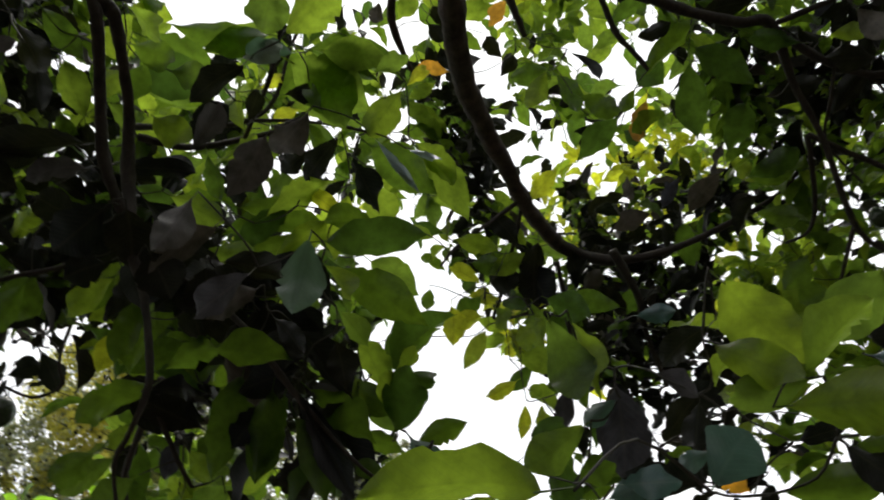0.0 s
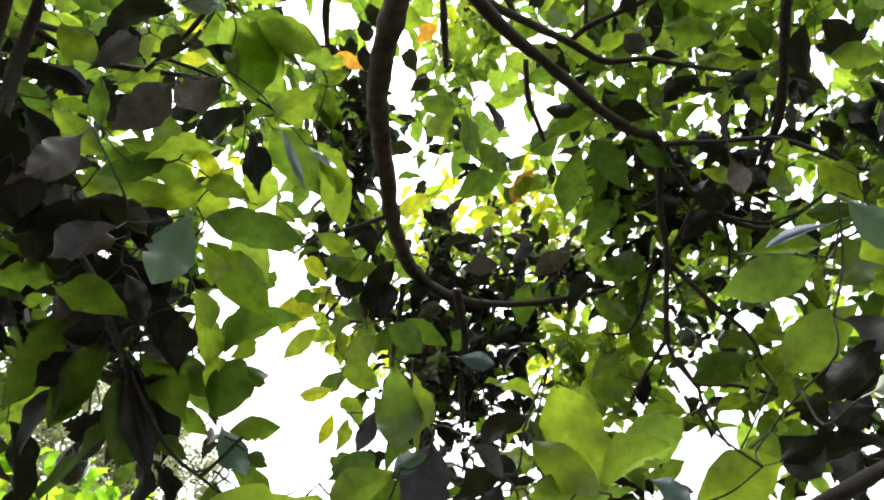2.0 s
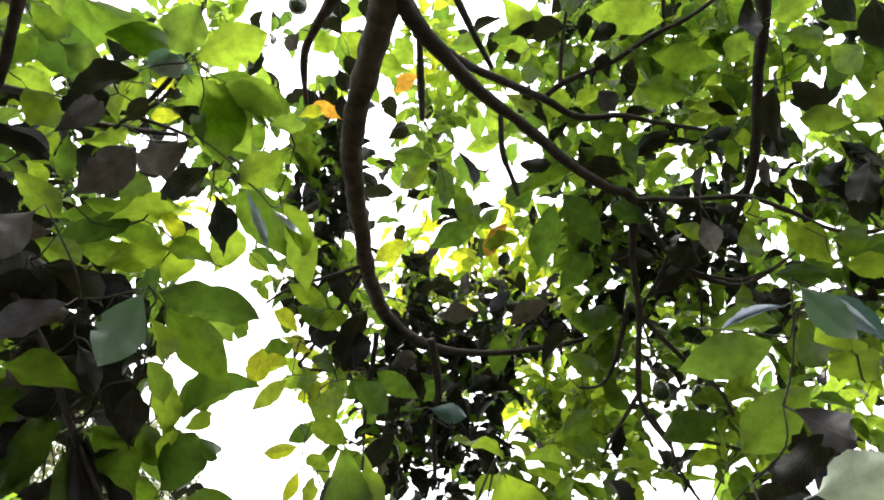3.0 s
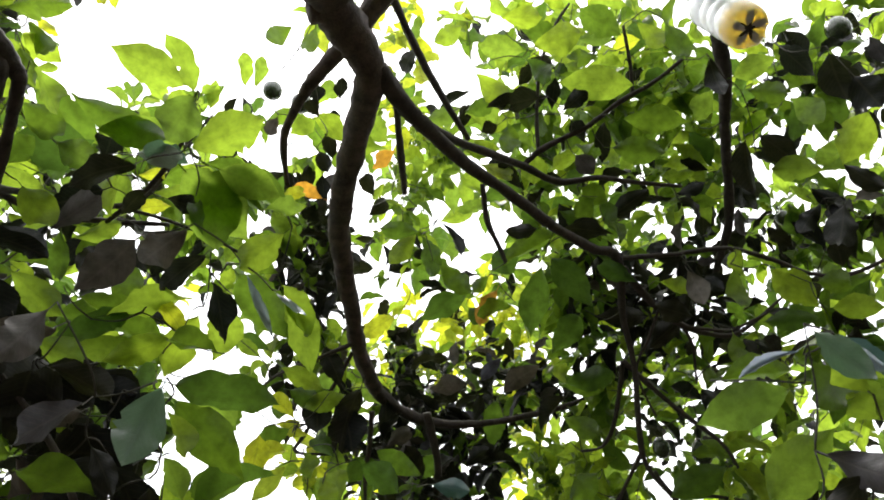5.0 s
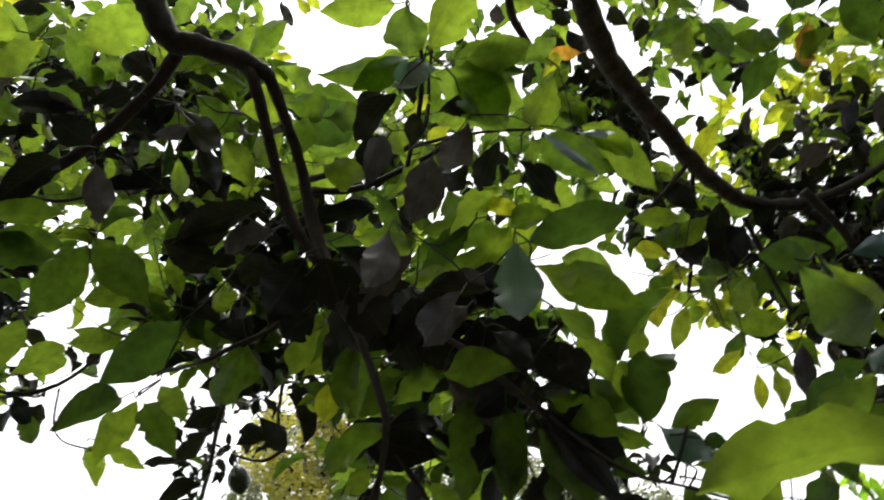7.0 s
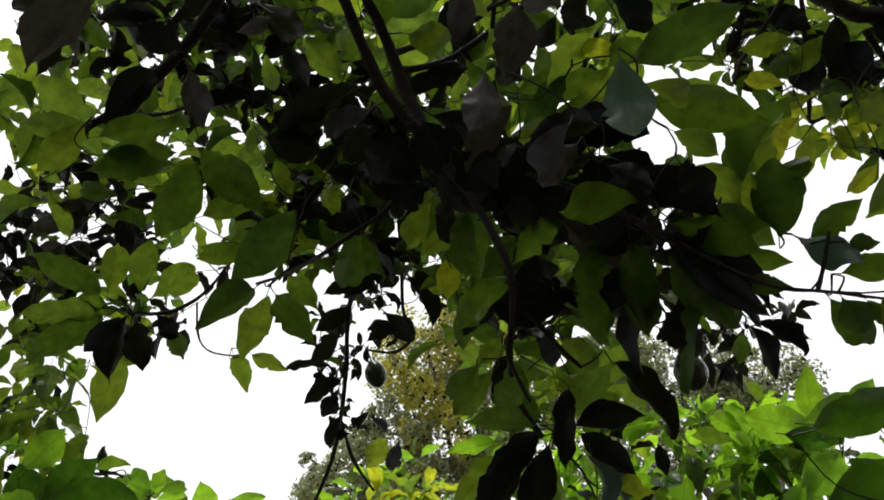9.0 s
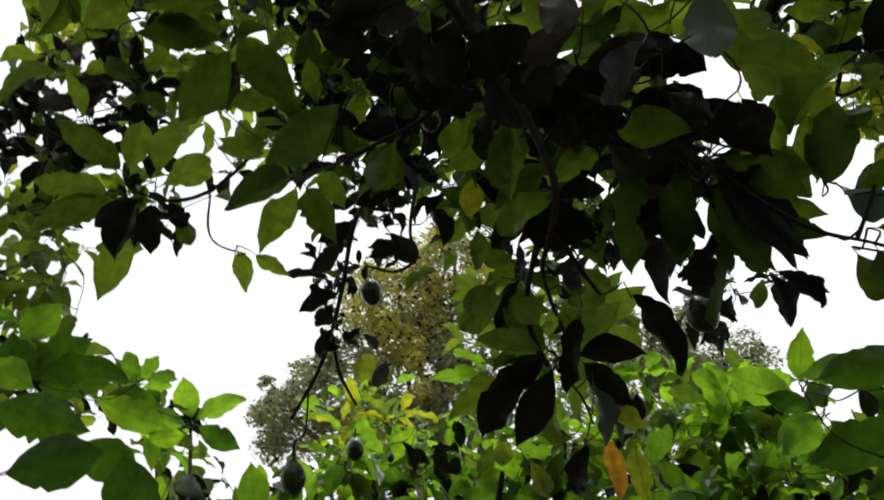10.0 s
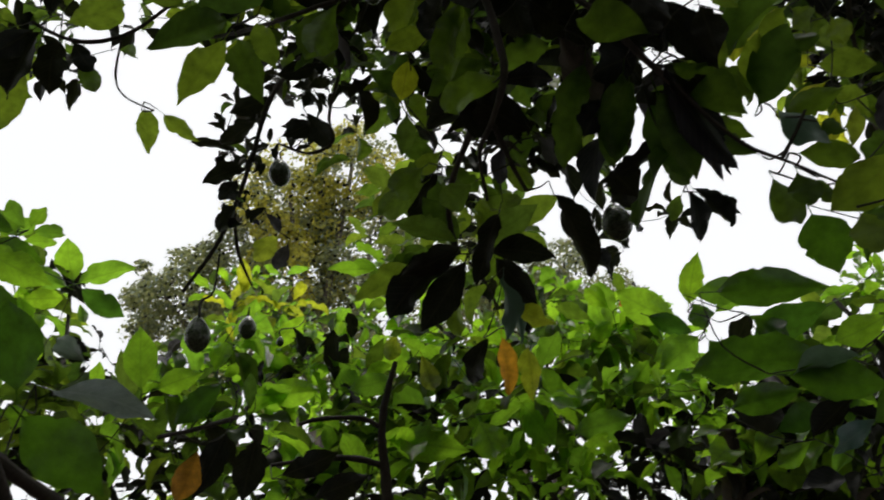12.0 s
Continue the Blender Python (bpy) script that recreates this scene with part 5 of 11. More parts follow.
leaf(sprout_stem_7, leafy, "lush", (-0.718, 2.487, 2.348), (-0.877, 2.400, 2.453), 66, 0.119)
leaf(sprout_stem_7, leafy, "deep", (-0.604, 2.117, 2.232), (-0.572, 2.093, 2.148), -129, 0.069)
leaf(sprout_stem_7, leafy, "lush", (-0.612, 2.161, 2.155), (-0.730, 2.154, 2.080), 70, 0.087)
leaf(sprout_stem_7, leafy, "deep", (-0.573, 2.070, 2.103), (-0.525, 2.032, 2.008), -127, 0.081)
leaf(sprout_stem_6, leafy, "lush", (-0.957, 2.590, 2.477), (-0.994, 2.472, 2.522), 42, 0.071)
leaf(sprout_stem_6, leafy, "lush", (-0.966, 2.608, 2.425), (-0.970, 2.545, 2.574), 0, 0.071)
leaf(sprout_stem_6, leafy, "red", (-0.919, 2.587, 2.478), (-0.858, 2.553, 2.493), -33, 0.032)
leaf(sprout_stem_8, leafy, "red", (-0.408, 1.969, 2.001), (-0.366, 1.938, 2.004), -64, 0.026)
leaf(sprout_stem_8, leafy, "lush", (-0.535, 2.022, 2.159), (-0.428, 2.004, 2.226), -63, 0.062)
leaf(sprout_stem_8, leafy, "deep", (-0.279, 1.942, 2.087), (-0.470, 1.954, 2.031), 49, 0.090)
leaf(sprout_stem_8, leafy, "deep", (-0.267, 1.589, 2.146), (-0.248, 1.640, 2.032), -17, 0.102)
leaf(sprout_stem_8, leafy, "deep", (-0.317, 1.694, 1.883), (-0.567, 1.667, 1.898), 52, 0.113)
leaf(sprout_stem_8, leafy, "lush", (-0.182, 1.861, 2.007), (-0.290, 1.856, 1.971), 74, 0.072)
leaf(sprout_stem_8, leafy, "glossy", (-0.256, 1.889, 1.929), (-0.347, 1.820, 1.912), 76, 0.050)
leaf(sprout_stem_8, leafy, "deep", (-0.527, 1.890, 1.874), (-0.375, 1.898, 1.891), -75, 0.074)
leaf(sprout_stem_8, leafy, "deep", (-0.447, 1.914, 1.812), (-0.339, 1.855, 1.836), -68, 0.063)
leaf(sprout_stem_8, leafy, "shaded", (-0.277, 1.811, 1.838), (-0.381, 1.826, 1.763), 51, 0.058)
leaf(sprout_stem_7, leafy, "lush", (-0.519, 2.219, 1.793), (-0.401, 2.233, 1.767), -79, 0.086)
leaf(sprout_stem_6, leafy, "lush", (-1.090, 2.460, 2.030), (-0.904, 2.505, 2.060), -75, 0.103)
leaf(sprout_stem_6, leafy, "lush", (-0.865, 2.659, 2.284), (-0.947, 2.607, 2.164), 94, 0.093)
leaf(sprout_stem_7, leafy, "lush", (-0.631, 2.302, 2.198), (-0.769, 2.293, 2.154), 70, 0.095)
leaf(sprout_stem_7, leafy, "deep", (-0.792, 2.431, 2.353), (-0.671, 2.480, 2.285), -66, 0.069)
leaf(sprout_stem_6, leafy, "lush", (-1.145, 2.955, 2.477), (-1.031, 2.941, 2.592), -60, 0.073)
leaf(sprout_stem_8, leafy, "deep", (-0.451, 1.933, 2.095), (-0.377, 1.893, 2.009), -98, 0.064)
leaf(sprout_stem_8, leafy, "deep", (-0.078, 1.637, 2.043), (-0.181, 1.622, 1.976), 78, 0.067)
leaf(sprout_stem_8, leafy, "deep", (-0.156, 1.675, 1.963), (-0.066, 1.626, 2.062), -40, 0.063)
leaf(sprout_stem_8, leafy, "shaded", (-0.085, 1.694, 2.087), (-0.147, 1.718, 1.969), 49, 0.058)
leaf(sprout_stem_8, leafy, "deep", (-0.140, 1.457, 1.779), (-0.268, 1.483, 1.706), 74, 0.085)
leaf(sprout_stem_8, leafy, "glossy", (-0.257, 1.599, 1.851), (-0.374, 1.601, 1.838), 43, 0.057)
leaf(sprout_stem_8, leafy, "deep", (-0.385, 1.600, 1.840), (-0.216, 1.615, 1.792), -64, 0.078)
leaf(sprout_stem_8, leafy, "glossy", (-0.262, 1.531, 1.721), (-0.339, 1.478, 1.663), 73, 0.039)
leaf(sprout_stem_8, leafy, "lush", (-0.391, 1.924, 1.782), (-0.459, 1.871, 1.731), 97, 0.050)
leaf(sprout_stem_8, leafy, "shaded", (-0.168, 1.526, 1.723), (-0.168, 1.485, 1.643), -175, 0.063)
leaf(sprout_stem_7, leafy, "shaded", (-0.541, 1.985, 1.897), (-0.429, 1.928, 1.839), -90, 0.082)
leaf(cross_twig_0, avocado, "mature", (-1.077, 0.973, 3.734), (-0.850, 0.911, 3.647), -36, 0.084)
leaf(rear_limb_0, avocado, "fresh", (-1.007, 0.964, 3.806), (-1.146, 0.943, 3.876), 40, 0.075)
leaf(rear_limb_0, avocado, "mature", (-1.024, 1.029, 3.747), (-0.925, 1.039, 3.601), -72, 0.067)
leaf(rear_limb_0, avocado, "yellow", (-1.033, 1.037, 3.809), (-0.951, 1.061, 3.745), -59, 0.035)
leaf(cross_twig_0, avocado, "fresh", (-1.004, 1.031, 3.609), (-0.970, 1.125, 3.548), -49, 0.060)
leaf(rear_limb_0, avocado, "fresh", (-1.011, 1.126, 3.658), (-0.923, 1.097, 3.622), -29, 0.030)
leaf(rear_limb_0, avocado, "yellow", (-0.941, 1.053, 4.128), (-0.912, 1.094, 4.035), -39, 0.038)
leaf(rear_limb_0, avocado, "yellow", (-0.910, 1.065, 4.116), (-0.889, 1.137, 4.081), -4, 0.036)
leaf(rear_limb_0, avocado, "shaded", (-0.959, 1.009, 4.034), (-0.948, 1.045, 3.908), -34, 0.036)
leaf(cross_twig_0, avocado, "fresh", (-0.815, 0.950, 2.928), (-0.864, 0.911, 2.979), 42, 0.054)
leaf(leafy_twig_0, avocado, "fresh", (-0.601, 1.008, 2.999), (-0.568, 1.014, 2.874), 109, 0.054)
leaf(leafy_twig_0, avocado, "yellow", (-0.555, 1.030, 3.044), (-0.479, 0.995, 3.009), -46, 0.031)
leaf(cross_twig_0, avocado, "yellow", (-0.561, 1.119, 3.032), (-0.502, 1.137, 3.066), -40, 0.040)
leaf(leaf_stem_0, avocado, "shaded", (-0.443, 0.953, 2.866), (-0.371, 0.955, 2.833), -34, 0.043)
leaf(leaf_stem_0, avocado, "mature", (-0.377, 0.941, 2.846), (-0.347, 0.939, 2.743), 95, 0.030)
leaf(leaf_stem_0, avocado, "shaded", (-0.572, 0.946, 2.879), (-0.666, 0.954, 2.831), 15, 0.077)
leaf(leaf_stem_0, avocado, "fresh", (-0.561, 1.045, 2.896), (-0.663, 1.078, 2.877), 50, 0.047)
leaf(rear_limb_0, avocado, "mature", (-0.294, 1.086, 3.930), (-0.362, 1.080, 3.825), 45, 0.066)
leaf(rear_limb_0, avocado, "mature", (-0.223, 1.127, 4.025), (-0.249, 1.154, 3.909), 32, 0.058)
leaf(rear_limb_0, avocado, "yellow", (-0.208, 1.177, 4.113), (-0.199, 1.252, 4.073), -20, 0.048)
leaf(rear_limb_0, avocado, "fresh", (-0.221, 1.357, 3.814), (-0.304, 1.422, 3.817), 31, 0.072)
leaf(rear_limb_0, avocado, "fresh", (-0.220, 1.425, 3.955), (-0.130, 1.501, 3.898), -13, 0.086)
leaf(rear_limb_0, avocado, "fresh", (-0.229, 1.377, 3.999), (-0.145, 1.333, 3.977), -17, 0.073)
leaf(rear_limb_0, avocado, "shaded", (-0.132, 1.250, 3.908), (-0.137, 1.333, 3.903), -19, 0.051)
leaf(rear_limb_0, avocado, "shaded", (-0.234, 1.259, 3.769), (-0.204, 1.319, 3.773), -26, 0.051)
leaf(rear_limb_0, avocado, "mauve_grey", (-0.325, 1.276, 3.690), (-0.344, 1.304, 3.627), -3, 0.051)
leaf(rear_limb_0, avocado, "shaded", (-0.222, 1.270, 3.893), (-0.211, 1.321, 3.867), -20, 0.061)
leaf(rear_limb_0, avocado, "shaded", (-0.171, 1.369, 3.733), (-0.156, 1.453, 3.723), -20, 0.052)
leaf(rear_limb_0, avocado, "shaded", (-0.200, 1.405, 3.701), (-0.166, 1.449, 3.642), -30, 0.055)
leaf(rear_limb_0, avocado, "shaded", (-0.189, 1.494, 3.687), (-0.182, 1.549, 3.633), -22, 0.050)
leaf(rear_limb_0, avocado, "yellow", (-0.334, 1.562, 3.632), (-0.244, 1.481, 3.576), -26, 0.046)
leaf(rear_limb_0, avocado, "fresh", (-0.336, 1.590, 3.607), (-0.239, 1.588, 3.639), -36, 0.049)
leaf(crossing_branch_0, avocado, "fresh", (-0.047, 1.618, 4.245), (0.039, 1.727, 4.240), -35, 0.104)
leaf(rear_limb_0, avocado, "shaded", (-0.052, 1.721, 4.015), (-0.014, 1.819, 3.997), -29, 0.067)
leaf(dead_stub_0, avocado, "shaded", (0.031, 1.673, 3.783), (-0.034, 1.761, 3.809), 36, 0.061)
leaf(crossing_branch_0, avocado, "fresh", (0.266, 1.302, 3.840), (0.150, 1.341, 3.805), 53, 0.072)
leaf(crossing_branch_0, avocado, "mature", (0.363, 1.228, 3.767), (0.273, 1.276, 3.771), 44, 0.067)
leaf(upright_twig_0, avocado, "mature", (0.428, 1.027, 3.676), (0.479, 1.006, 3.550), -60, 0.070)
leaf(upright_twig_0, avocado, "fresh", (0.453, 0.995, 3.704), (0.568, 0.911, 3.640), -45, 0.100)
leaf(short_twig_0, avocado, "mature", (0.629, 0.978, 3.643), (0.522, 0.956, 3.568), 52, 0.054)
leaf(upright_twig_0, avocado, "fresh", (0.598, 0.995, 3.764), (0.677, 0.933, 3.690), -45, 0.062)
leaf(short_twig_0, avocado, "yellow", (0.706, 1.010, 3.746), (0.781, 0.974, 3.740), -15, 0.056)
leaf(curved_twig_0, avocado, "shaded", (0.575, 1.160, 3.547), (0.632, 1.237, 3.558), 1, 0.054)
leaf(upright_twig_0, avocado, "mature", (0.393, 1.223, 3.634), (0.396, 1.246, 3.506), 11, 0.069)
leaf(upright_twig_0, avocado, "shaded", (0.362, 1.230, 3.629), (0.313, 1.259, 3.627), 13, 0.048)
leaf(crossing_branch_0, avocado, "fresh", (0.526, 1.408, 3.730), (0.527, 1.490, 3.670), 5, 0.099)
leaf(curved_twig_0, avocado, "mauve_grey", (0.599, 1.260, 3.522), (0.655, 1.295, 3.478), -12, 0.068)
leaf(fork_limb_0, avocado, "mature", (0.660, 1.423, 3.573), (0.751, 1.459, 3.548), -26, 0.076)
leaf(fork_limb_0, avocado, "mature", (0.702, 1.448, 3.549), (0.633, 1.484, 3.500), 31, 0.078)
leaf(dead_twig_0, avocado, "shaded", (0.386, 1.441, 3.367), (0.479, 1.414, 3.354), -58, 0.053)
leaf(dead_twig_0, avocado, "mature", (0.475, 1.644, 3.516), (0.383, 1.683, 3.444), 47, 0.094)
leaf(crossing_branch_0, avocado, "fresh", (0.330, 1.577, 3.992), (0.462, 1.589, 4.021), -40, 0.076)
leaf(crossing_branch_0, avocado, "yellow", (0.374, 1.615, 3.955), (0.477, 1.562, 3.807), -55, 0.054)
leaf(cross_twig_0, avocado, "mature", (-0.762, 1.089, 2.798), (-0.824, 1.015, 2.794), 58, 0.047)
leaf(leafy_twig_0, avocado, "mature", (-0.665, 1.030, 2.847), (-0.652, 1.088, 2.751), -37, 0.043)
leaf(spray_twig_0, avocado, "mature", (-0.767, 1.083, 2.736), (-0.783, 1.160, 2.716), -25, 0.053)
leaf(leaf_stem_0, avocado, "mature", (-0.519, 1.163, 2.759), (-0.684, 1.158, 2.722), 38, 0.054)
leaf(leader_0, avocado, "mature", (-0.598, 1.069, 2.334), (-0.702, 1.070, 2.317), 35, 0.059)
leaf(outer_branch_0, avocado, "fresh", (-0.325, 0.978, 2.267), (-0.294, 1.019, 2.217), -25, 0.042)
leaf(outer_branch_0, avocado, "fresh", (-0.505, 1.039, 2.356), (-0.478, 1.052, 2.334), -52, 0.025)
leaf(outer_branch_0, avocado, "shaded", (-0.466, 1.029, 2.363), (-0.540, 1.116, 2.333), 34, 0.078)
leaf(leafy_twig_1, avocado, "fresh", (-0.331, 1.203, 2.807), (-0.369, 1.312, 2.732), 17, 0.084)
leaf(left_twig_0, avocado, "fresh", (-0.419, 1.754, 3.189), (-0.354, 1.823, 3.174), -52, 0.046)
leaf(left_twig_0, avocado, "shaded", (-0.161, 1.839, 3.234), (-0.102, 1.906, 3.131), -41, 0.073)
leaf(drooping_twig_0, avocado, "shaded", (-0.195, 1.984, 3.171), (-0.175, 2.025, 3.032), -23, 0.104)
leaf(drooping_twig_0, avocado, "shaded", (-0.106, 1.977, 3.105), (-0.062, 2.032, 2.969), -28, 0.127)
leaf(left_twig_0, avocado, "mature", (-0.267, 1.945, 3.142), (-0.166, 1.953, 3.118), -71, 0.076)
leaf(left_twig_0, avocado, "mature", (-0.406, 1.909, 3.047), (-0.424, 1.930, 2.981), 19, 0.046)
leaf(drooping_twig_0, avocado, "mature", (-0.256, 1.952, 3.000), (-0.362, 2.008, 2.975), 28, 0.066)
leaf(drooping_twig_0, avocado, "mature", (-0.174, 1.966, 2.983), (-0.113, 1.935, 2.889), 89, 0.063)
leaf(plumb_twig_0, avocado, "fresh", (-0.106, 1.993, 2.955), (-0.110, 2.038, 2.857), 9, 0.063)
leaf(dead_twig_0, avocado, "mature", (0.300, 1.726, 3.314), (0.348, 1.711, 3.246), -79, 0.067)
leaf(side_limb_0, avocado, "mature", (0.663, 1.731, 3.291), (0.590, 1.873, 3.248), 24, 0.096)
leaf(lower_twig_0, avocado, "mature", (0.600, 1.816, 3.081), (0.720, 1.712, 3.046), -64, 0.081)
leaf(wisp_twig_0, avocado, "mature", (0.659, 2.015, 2.828), (0.688, 2.042, 2.729), -38, 0.080)
leaf(hanging_limb_0, avocado, "fresh", (1.001, 1.200, 3.653), (1.056, 1.116, 3.715), -17, 0.077)
leaf(long_twig_0, avocado, "shaded", (1.285, 1.163, 3.208), (1.211, 1.191, 3.059), 83, 0.091)
leaf(long_twig_0, avocado, "shaded", (1.274, 1.268, 3.166), (1.306, 1.321, 3.114), 27, 0.066)
leaf(long_twig_0, avocado, "fresh", (1.023, 1.342, 3.189), (1.082, 1.432, 3.180), -12, 0.053)
leaf(near_limb_0, avocado, "fresh", (0.785, 0.891, 2.367), (0.826, 0.881, 2.282), -47, 0.059)
leaf(near_limb_0, avocado, "shaded", (0.632, 0.764, 2.105), (0.541, 0.793, 2.027), 89, 0.048)
leaf(near_limb_0, avocado, "shaded", (0.562, 0.857, 2.069), (0.610, 0.909, 2.045), -12, 0.047)
leaf(near_limb_0, avocado, "shaded", (0.653, 0.848, 2.054), (0.569, 0.826, 2.010), 65, 0.050)
leaf(near_limb_0, avocado, "shaded", (0.525, 0.902, 1.993), (0.647, 0.849, 2.012), -53, 0.041)
leaf(near_limb_0, avocado, "fresh", (0.545, 1.055, 2.060), (0.637, 0.981, 2.076), -58, 0.056)
leaf(outer_twig_0, avocado, "fresh", (0.217, 0.850, 2.058), (0.284, 0.908, 1.958), -41, 0.088)
leaf(near_limb_0, avocado, "fresh", (0.381, 0.842, 2.017), (0.300, 0.898, 1.974), 53, 0.066)
leaf(outer_branch_0, avocado, "shaded", (-0.343, 1.000, 2.229), (-0.338, 1.033, 2.155), -12, 0.053)
leaf(outer_branch_0, avocado, "fresh", (-0.369, 1.179, 2.357), (-0.349, 1.258, 2.277), -10, 0.062)
leaf(outer_twig_0, avocado, "fresh", (-0.361, 1.207, 2.263), (-0.334, 1.274, 2.202), -45, 0.062)
leaf(outer_branch_0, avocado, "shaded", (-0.492, 1.009, 2.347), (-0.411, 1.098, 2.249), -19, 0.090)
leaf(outer_branch_0, avocado, "shaded", (-0.530, 1.005, 2.286), (-0.421, 1.039, 2.310), -28, 0.083)
leaf(outer_branch_0, avocado, "shaded", (-0.447, 1.093, 2.263), (-0.520, 1.018, 2.191), 59, 0.067)
leaf(outer_branch_0, avocado, "shaded", (-0.425, 1.023, 2.416), (-0.388, 1.082, 2.390), -19, 0.069)
leaf(outer_branch_0, avocado, "shaded", (-0.576, 0.983, 2.413), (-0.481, 1.021, 2.420), -36, 0.090)
leaf(outer_branch_0, avocado, "shaded", (-0.599, 1.000, 2.372), (-0.546, 1.091, 2.335), -25, 0.083)
leaf(outer_branch_0, avocado, "shaded", (-0.473, 1.006, 2.458), (-0.419, 1.063, 2.405), -31, 0.070)
leaf(outer_branch_0, avocado, "shaded", (-0.639, 0.986, 2.454), (-0.634, 1.070, 2.350), -24, 0.074)
leaf(bough_0, avocado, "shaded", (-0.695, 0.997, 2.395), (-0.613, 1.004, 2.458), -39, 0.073)
leaf(leader_twig_1, avocado, "shaded", (-0.791, 1.094, 2.282), (-0.683, 1.188, 2.267), -51, 0.097)
leaf(leader_twig_1, avocado, "shaded", (-0.682, 1.179, 2.247), (-0.736, 1.049, 2.256), 43, 0.076)
leaf(spray_twig_0, avocado, "shaded", (-0.939, 0.951, 2.649), (-0.855, 1.047, 2.636), -34, 0.117)
leaf(spray_twig_0, avocado, "shaded", (-1.032, 1.044, 2.636), (-1.094, 0.995, 2.662), 41, 0.065)
leaf(spray_twig_0, avocado, "shaded", (-0.850, 1.010, 2.635), (-0.919, 0.919, 2.644), 48, 0.073)
leaf(outer_branch_0, avocado, "shaded", (-0.539, 1.137, 2.225), (-0.570, 1.102, 2.141), -64, 0.061)
leaf(leader_twig_1, avocado, "shaded", (-0.577, 1.283, 2.182), (-0.549, 1.356, 2.156), -13, 0.081)
leaf(outer_branch_0, avocado, "shaded", (-0.413, 1.023, 2.163), (-0.352, 1.107, 2.005), -50, 0.052)
leaf(leafy_twig_1, avocado, "fresh", (-0.374, 1.273, 2.632), (-0.302, 1.385, 2.596), -31, 0.084)
leaf(left_twig_0, avocado, "yellow", (-0.320, 1.803, 2.874), (-0.338, 1.842, 2.762), 26, 0.077)
leaf(outer_branch_0, avocado, "fresh", (-0.391, 1.135, 2.248), (-0.305, 1.224, 2.208), -60, 0.059)
leaf(outer_branch_0, avocado, "mature", (-0.387, 1.216, 2.176), (-0.325, 1.285, 2.165), -47, 0.038)
leaf(left_twig_0, avocado, "fresh", (-0.180, 1.700, 2.749), (-0.158, 1.698, 2.670), -61, 0.061)
leaf(left_twig_0, avocado, "fresh", (-0.093, 1.852, 2.791), (-0.085, 1.850, 2.676), 90, 0.075)
leaf(left_twig_0, avocado, "fresh", (-0.157, 1.794, 2.636), (-0.040, 1.799, 2.588), -49, 0.072)
leaf(left_twig_0, avocado, "fresh", (-0.137, 1.755, 2.517), (-0.080, 1.861, 2.489), -8, 0.057)
leaf(spray_twig_0, avocado, "fresh", (-0.821, 1.134, 2.672), (-0.921, 1.080, 2.546), 61, 0.089)
leaf(spray_twig_0, avocado, "fresh", (-0.884, 1.179, 2.599), (-1.005, 1.172, 2.585), 29, 0.067)
leaf(spray_twig_0, avocado, "mature", (-0.792, 1.128, 2.608), (-0.859, 1.165, 2.454), 35, 0.075)
leaf(leader_0, avocado, "mature", (-0.795, 1.237, 2.511), (-0.923, 1.223, 2.461), 44, 0.075)
leaf(spray_twig_0, avocado, "yellow", (-0.960, 1.205, 2.561), (-1.000, 1.237, 2.489), 23, 0.059)
leaf(leader_0, avocado, "fresh", (-1.015, 1.290, 2.495), (-1.035, 1.300, 2.391), 35, 0.048)
leaf(spray_twig_0, avocado, "mature", (-1.080, 1.066, 2.663), (-1.153, 1.089, 2.562), 33, 0.098)
leaf(strand_0, avocado, "mature", (-1.049, 1.053, 2.798), (-1.015, 1.105, 2.721), -52, 0.079)
leaf(thin_twig_0, avocado, "mature", (-1.613, 0.714, 2.669), (-1.628, 0.551, 2.726), 32, 0.078)
leaf(thin_twig_0, avocado, "fresh", (-1.629, 0.738, 2.692), (-1.512, 0.696, 2.746), -14, 0.071)
leaf(thin_twig_0, avocado, "fresh", (-1.616, 0.813, 2.718), (-1.480, 0.761, 2.767), 9, 0.074)
leaf(spray_twig_1, avocado, "fresh", (-1.859, 0.960, 2.910), (-1.682, 0.995, 2.917), -34, 0.098)
leaf(thin_twig_0, avocado, "shaded", (-1.667, 0.847, 2.664), (-1.775, 0.919, 2.603), -25, 0.080)
leaf(spray_twig_0, avocado, "fresh", (-1.166, 0.866, 2.446), (-1.328, 0.916, 2.390), 15, 0.068)
leaf(spray_twig_0, avocado, "mature", (-1.116, 0.852, 2.414), (-1.151, 0.972, 2.358), -31, 0.070)
leaf(spray_twig_0, avocado, "mature", (-1.054, 0.760, 2.349), (-1.212, 0.738, 2.344), 26, 0.065)
leaf(thin_twig_0, avocado, "fresh", (-1.812, 1.209, 2.771), (-1.913, 1.328, 2.728), -7, 0.065)
leaf(thin_twig_0, avocado, "fresh", (-1.785, 1.254, 2.777), (-1.749, 1.361, 2.735), -71, 0.052)
leaf(spray_twig_0, avocado, "fresh", (-1.065, 0.853, 2.426), (-1.100, 0.945, 2.402), -32, 0.050)
leaf(twin_branch_0, avocado, "mature", (-0.969, 0.796, 2.497), (-1.127, 0.756, 2.408), 37, 0.089)
leaf(outer_branch_0, avocado, "mature", (-0.360, 1.072, 2.444), (-0.232, 1.173, 2.345), -46, 0.084)
leaf(sprout_stem_8, leafy, "deep", (-0.453, 1.428, 1.961), (-0.272, 1.473, 1.944), -63, 0.076)
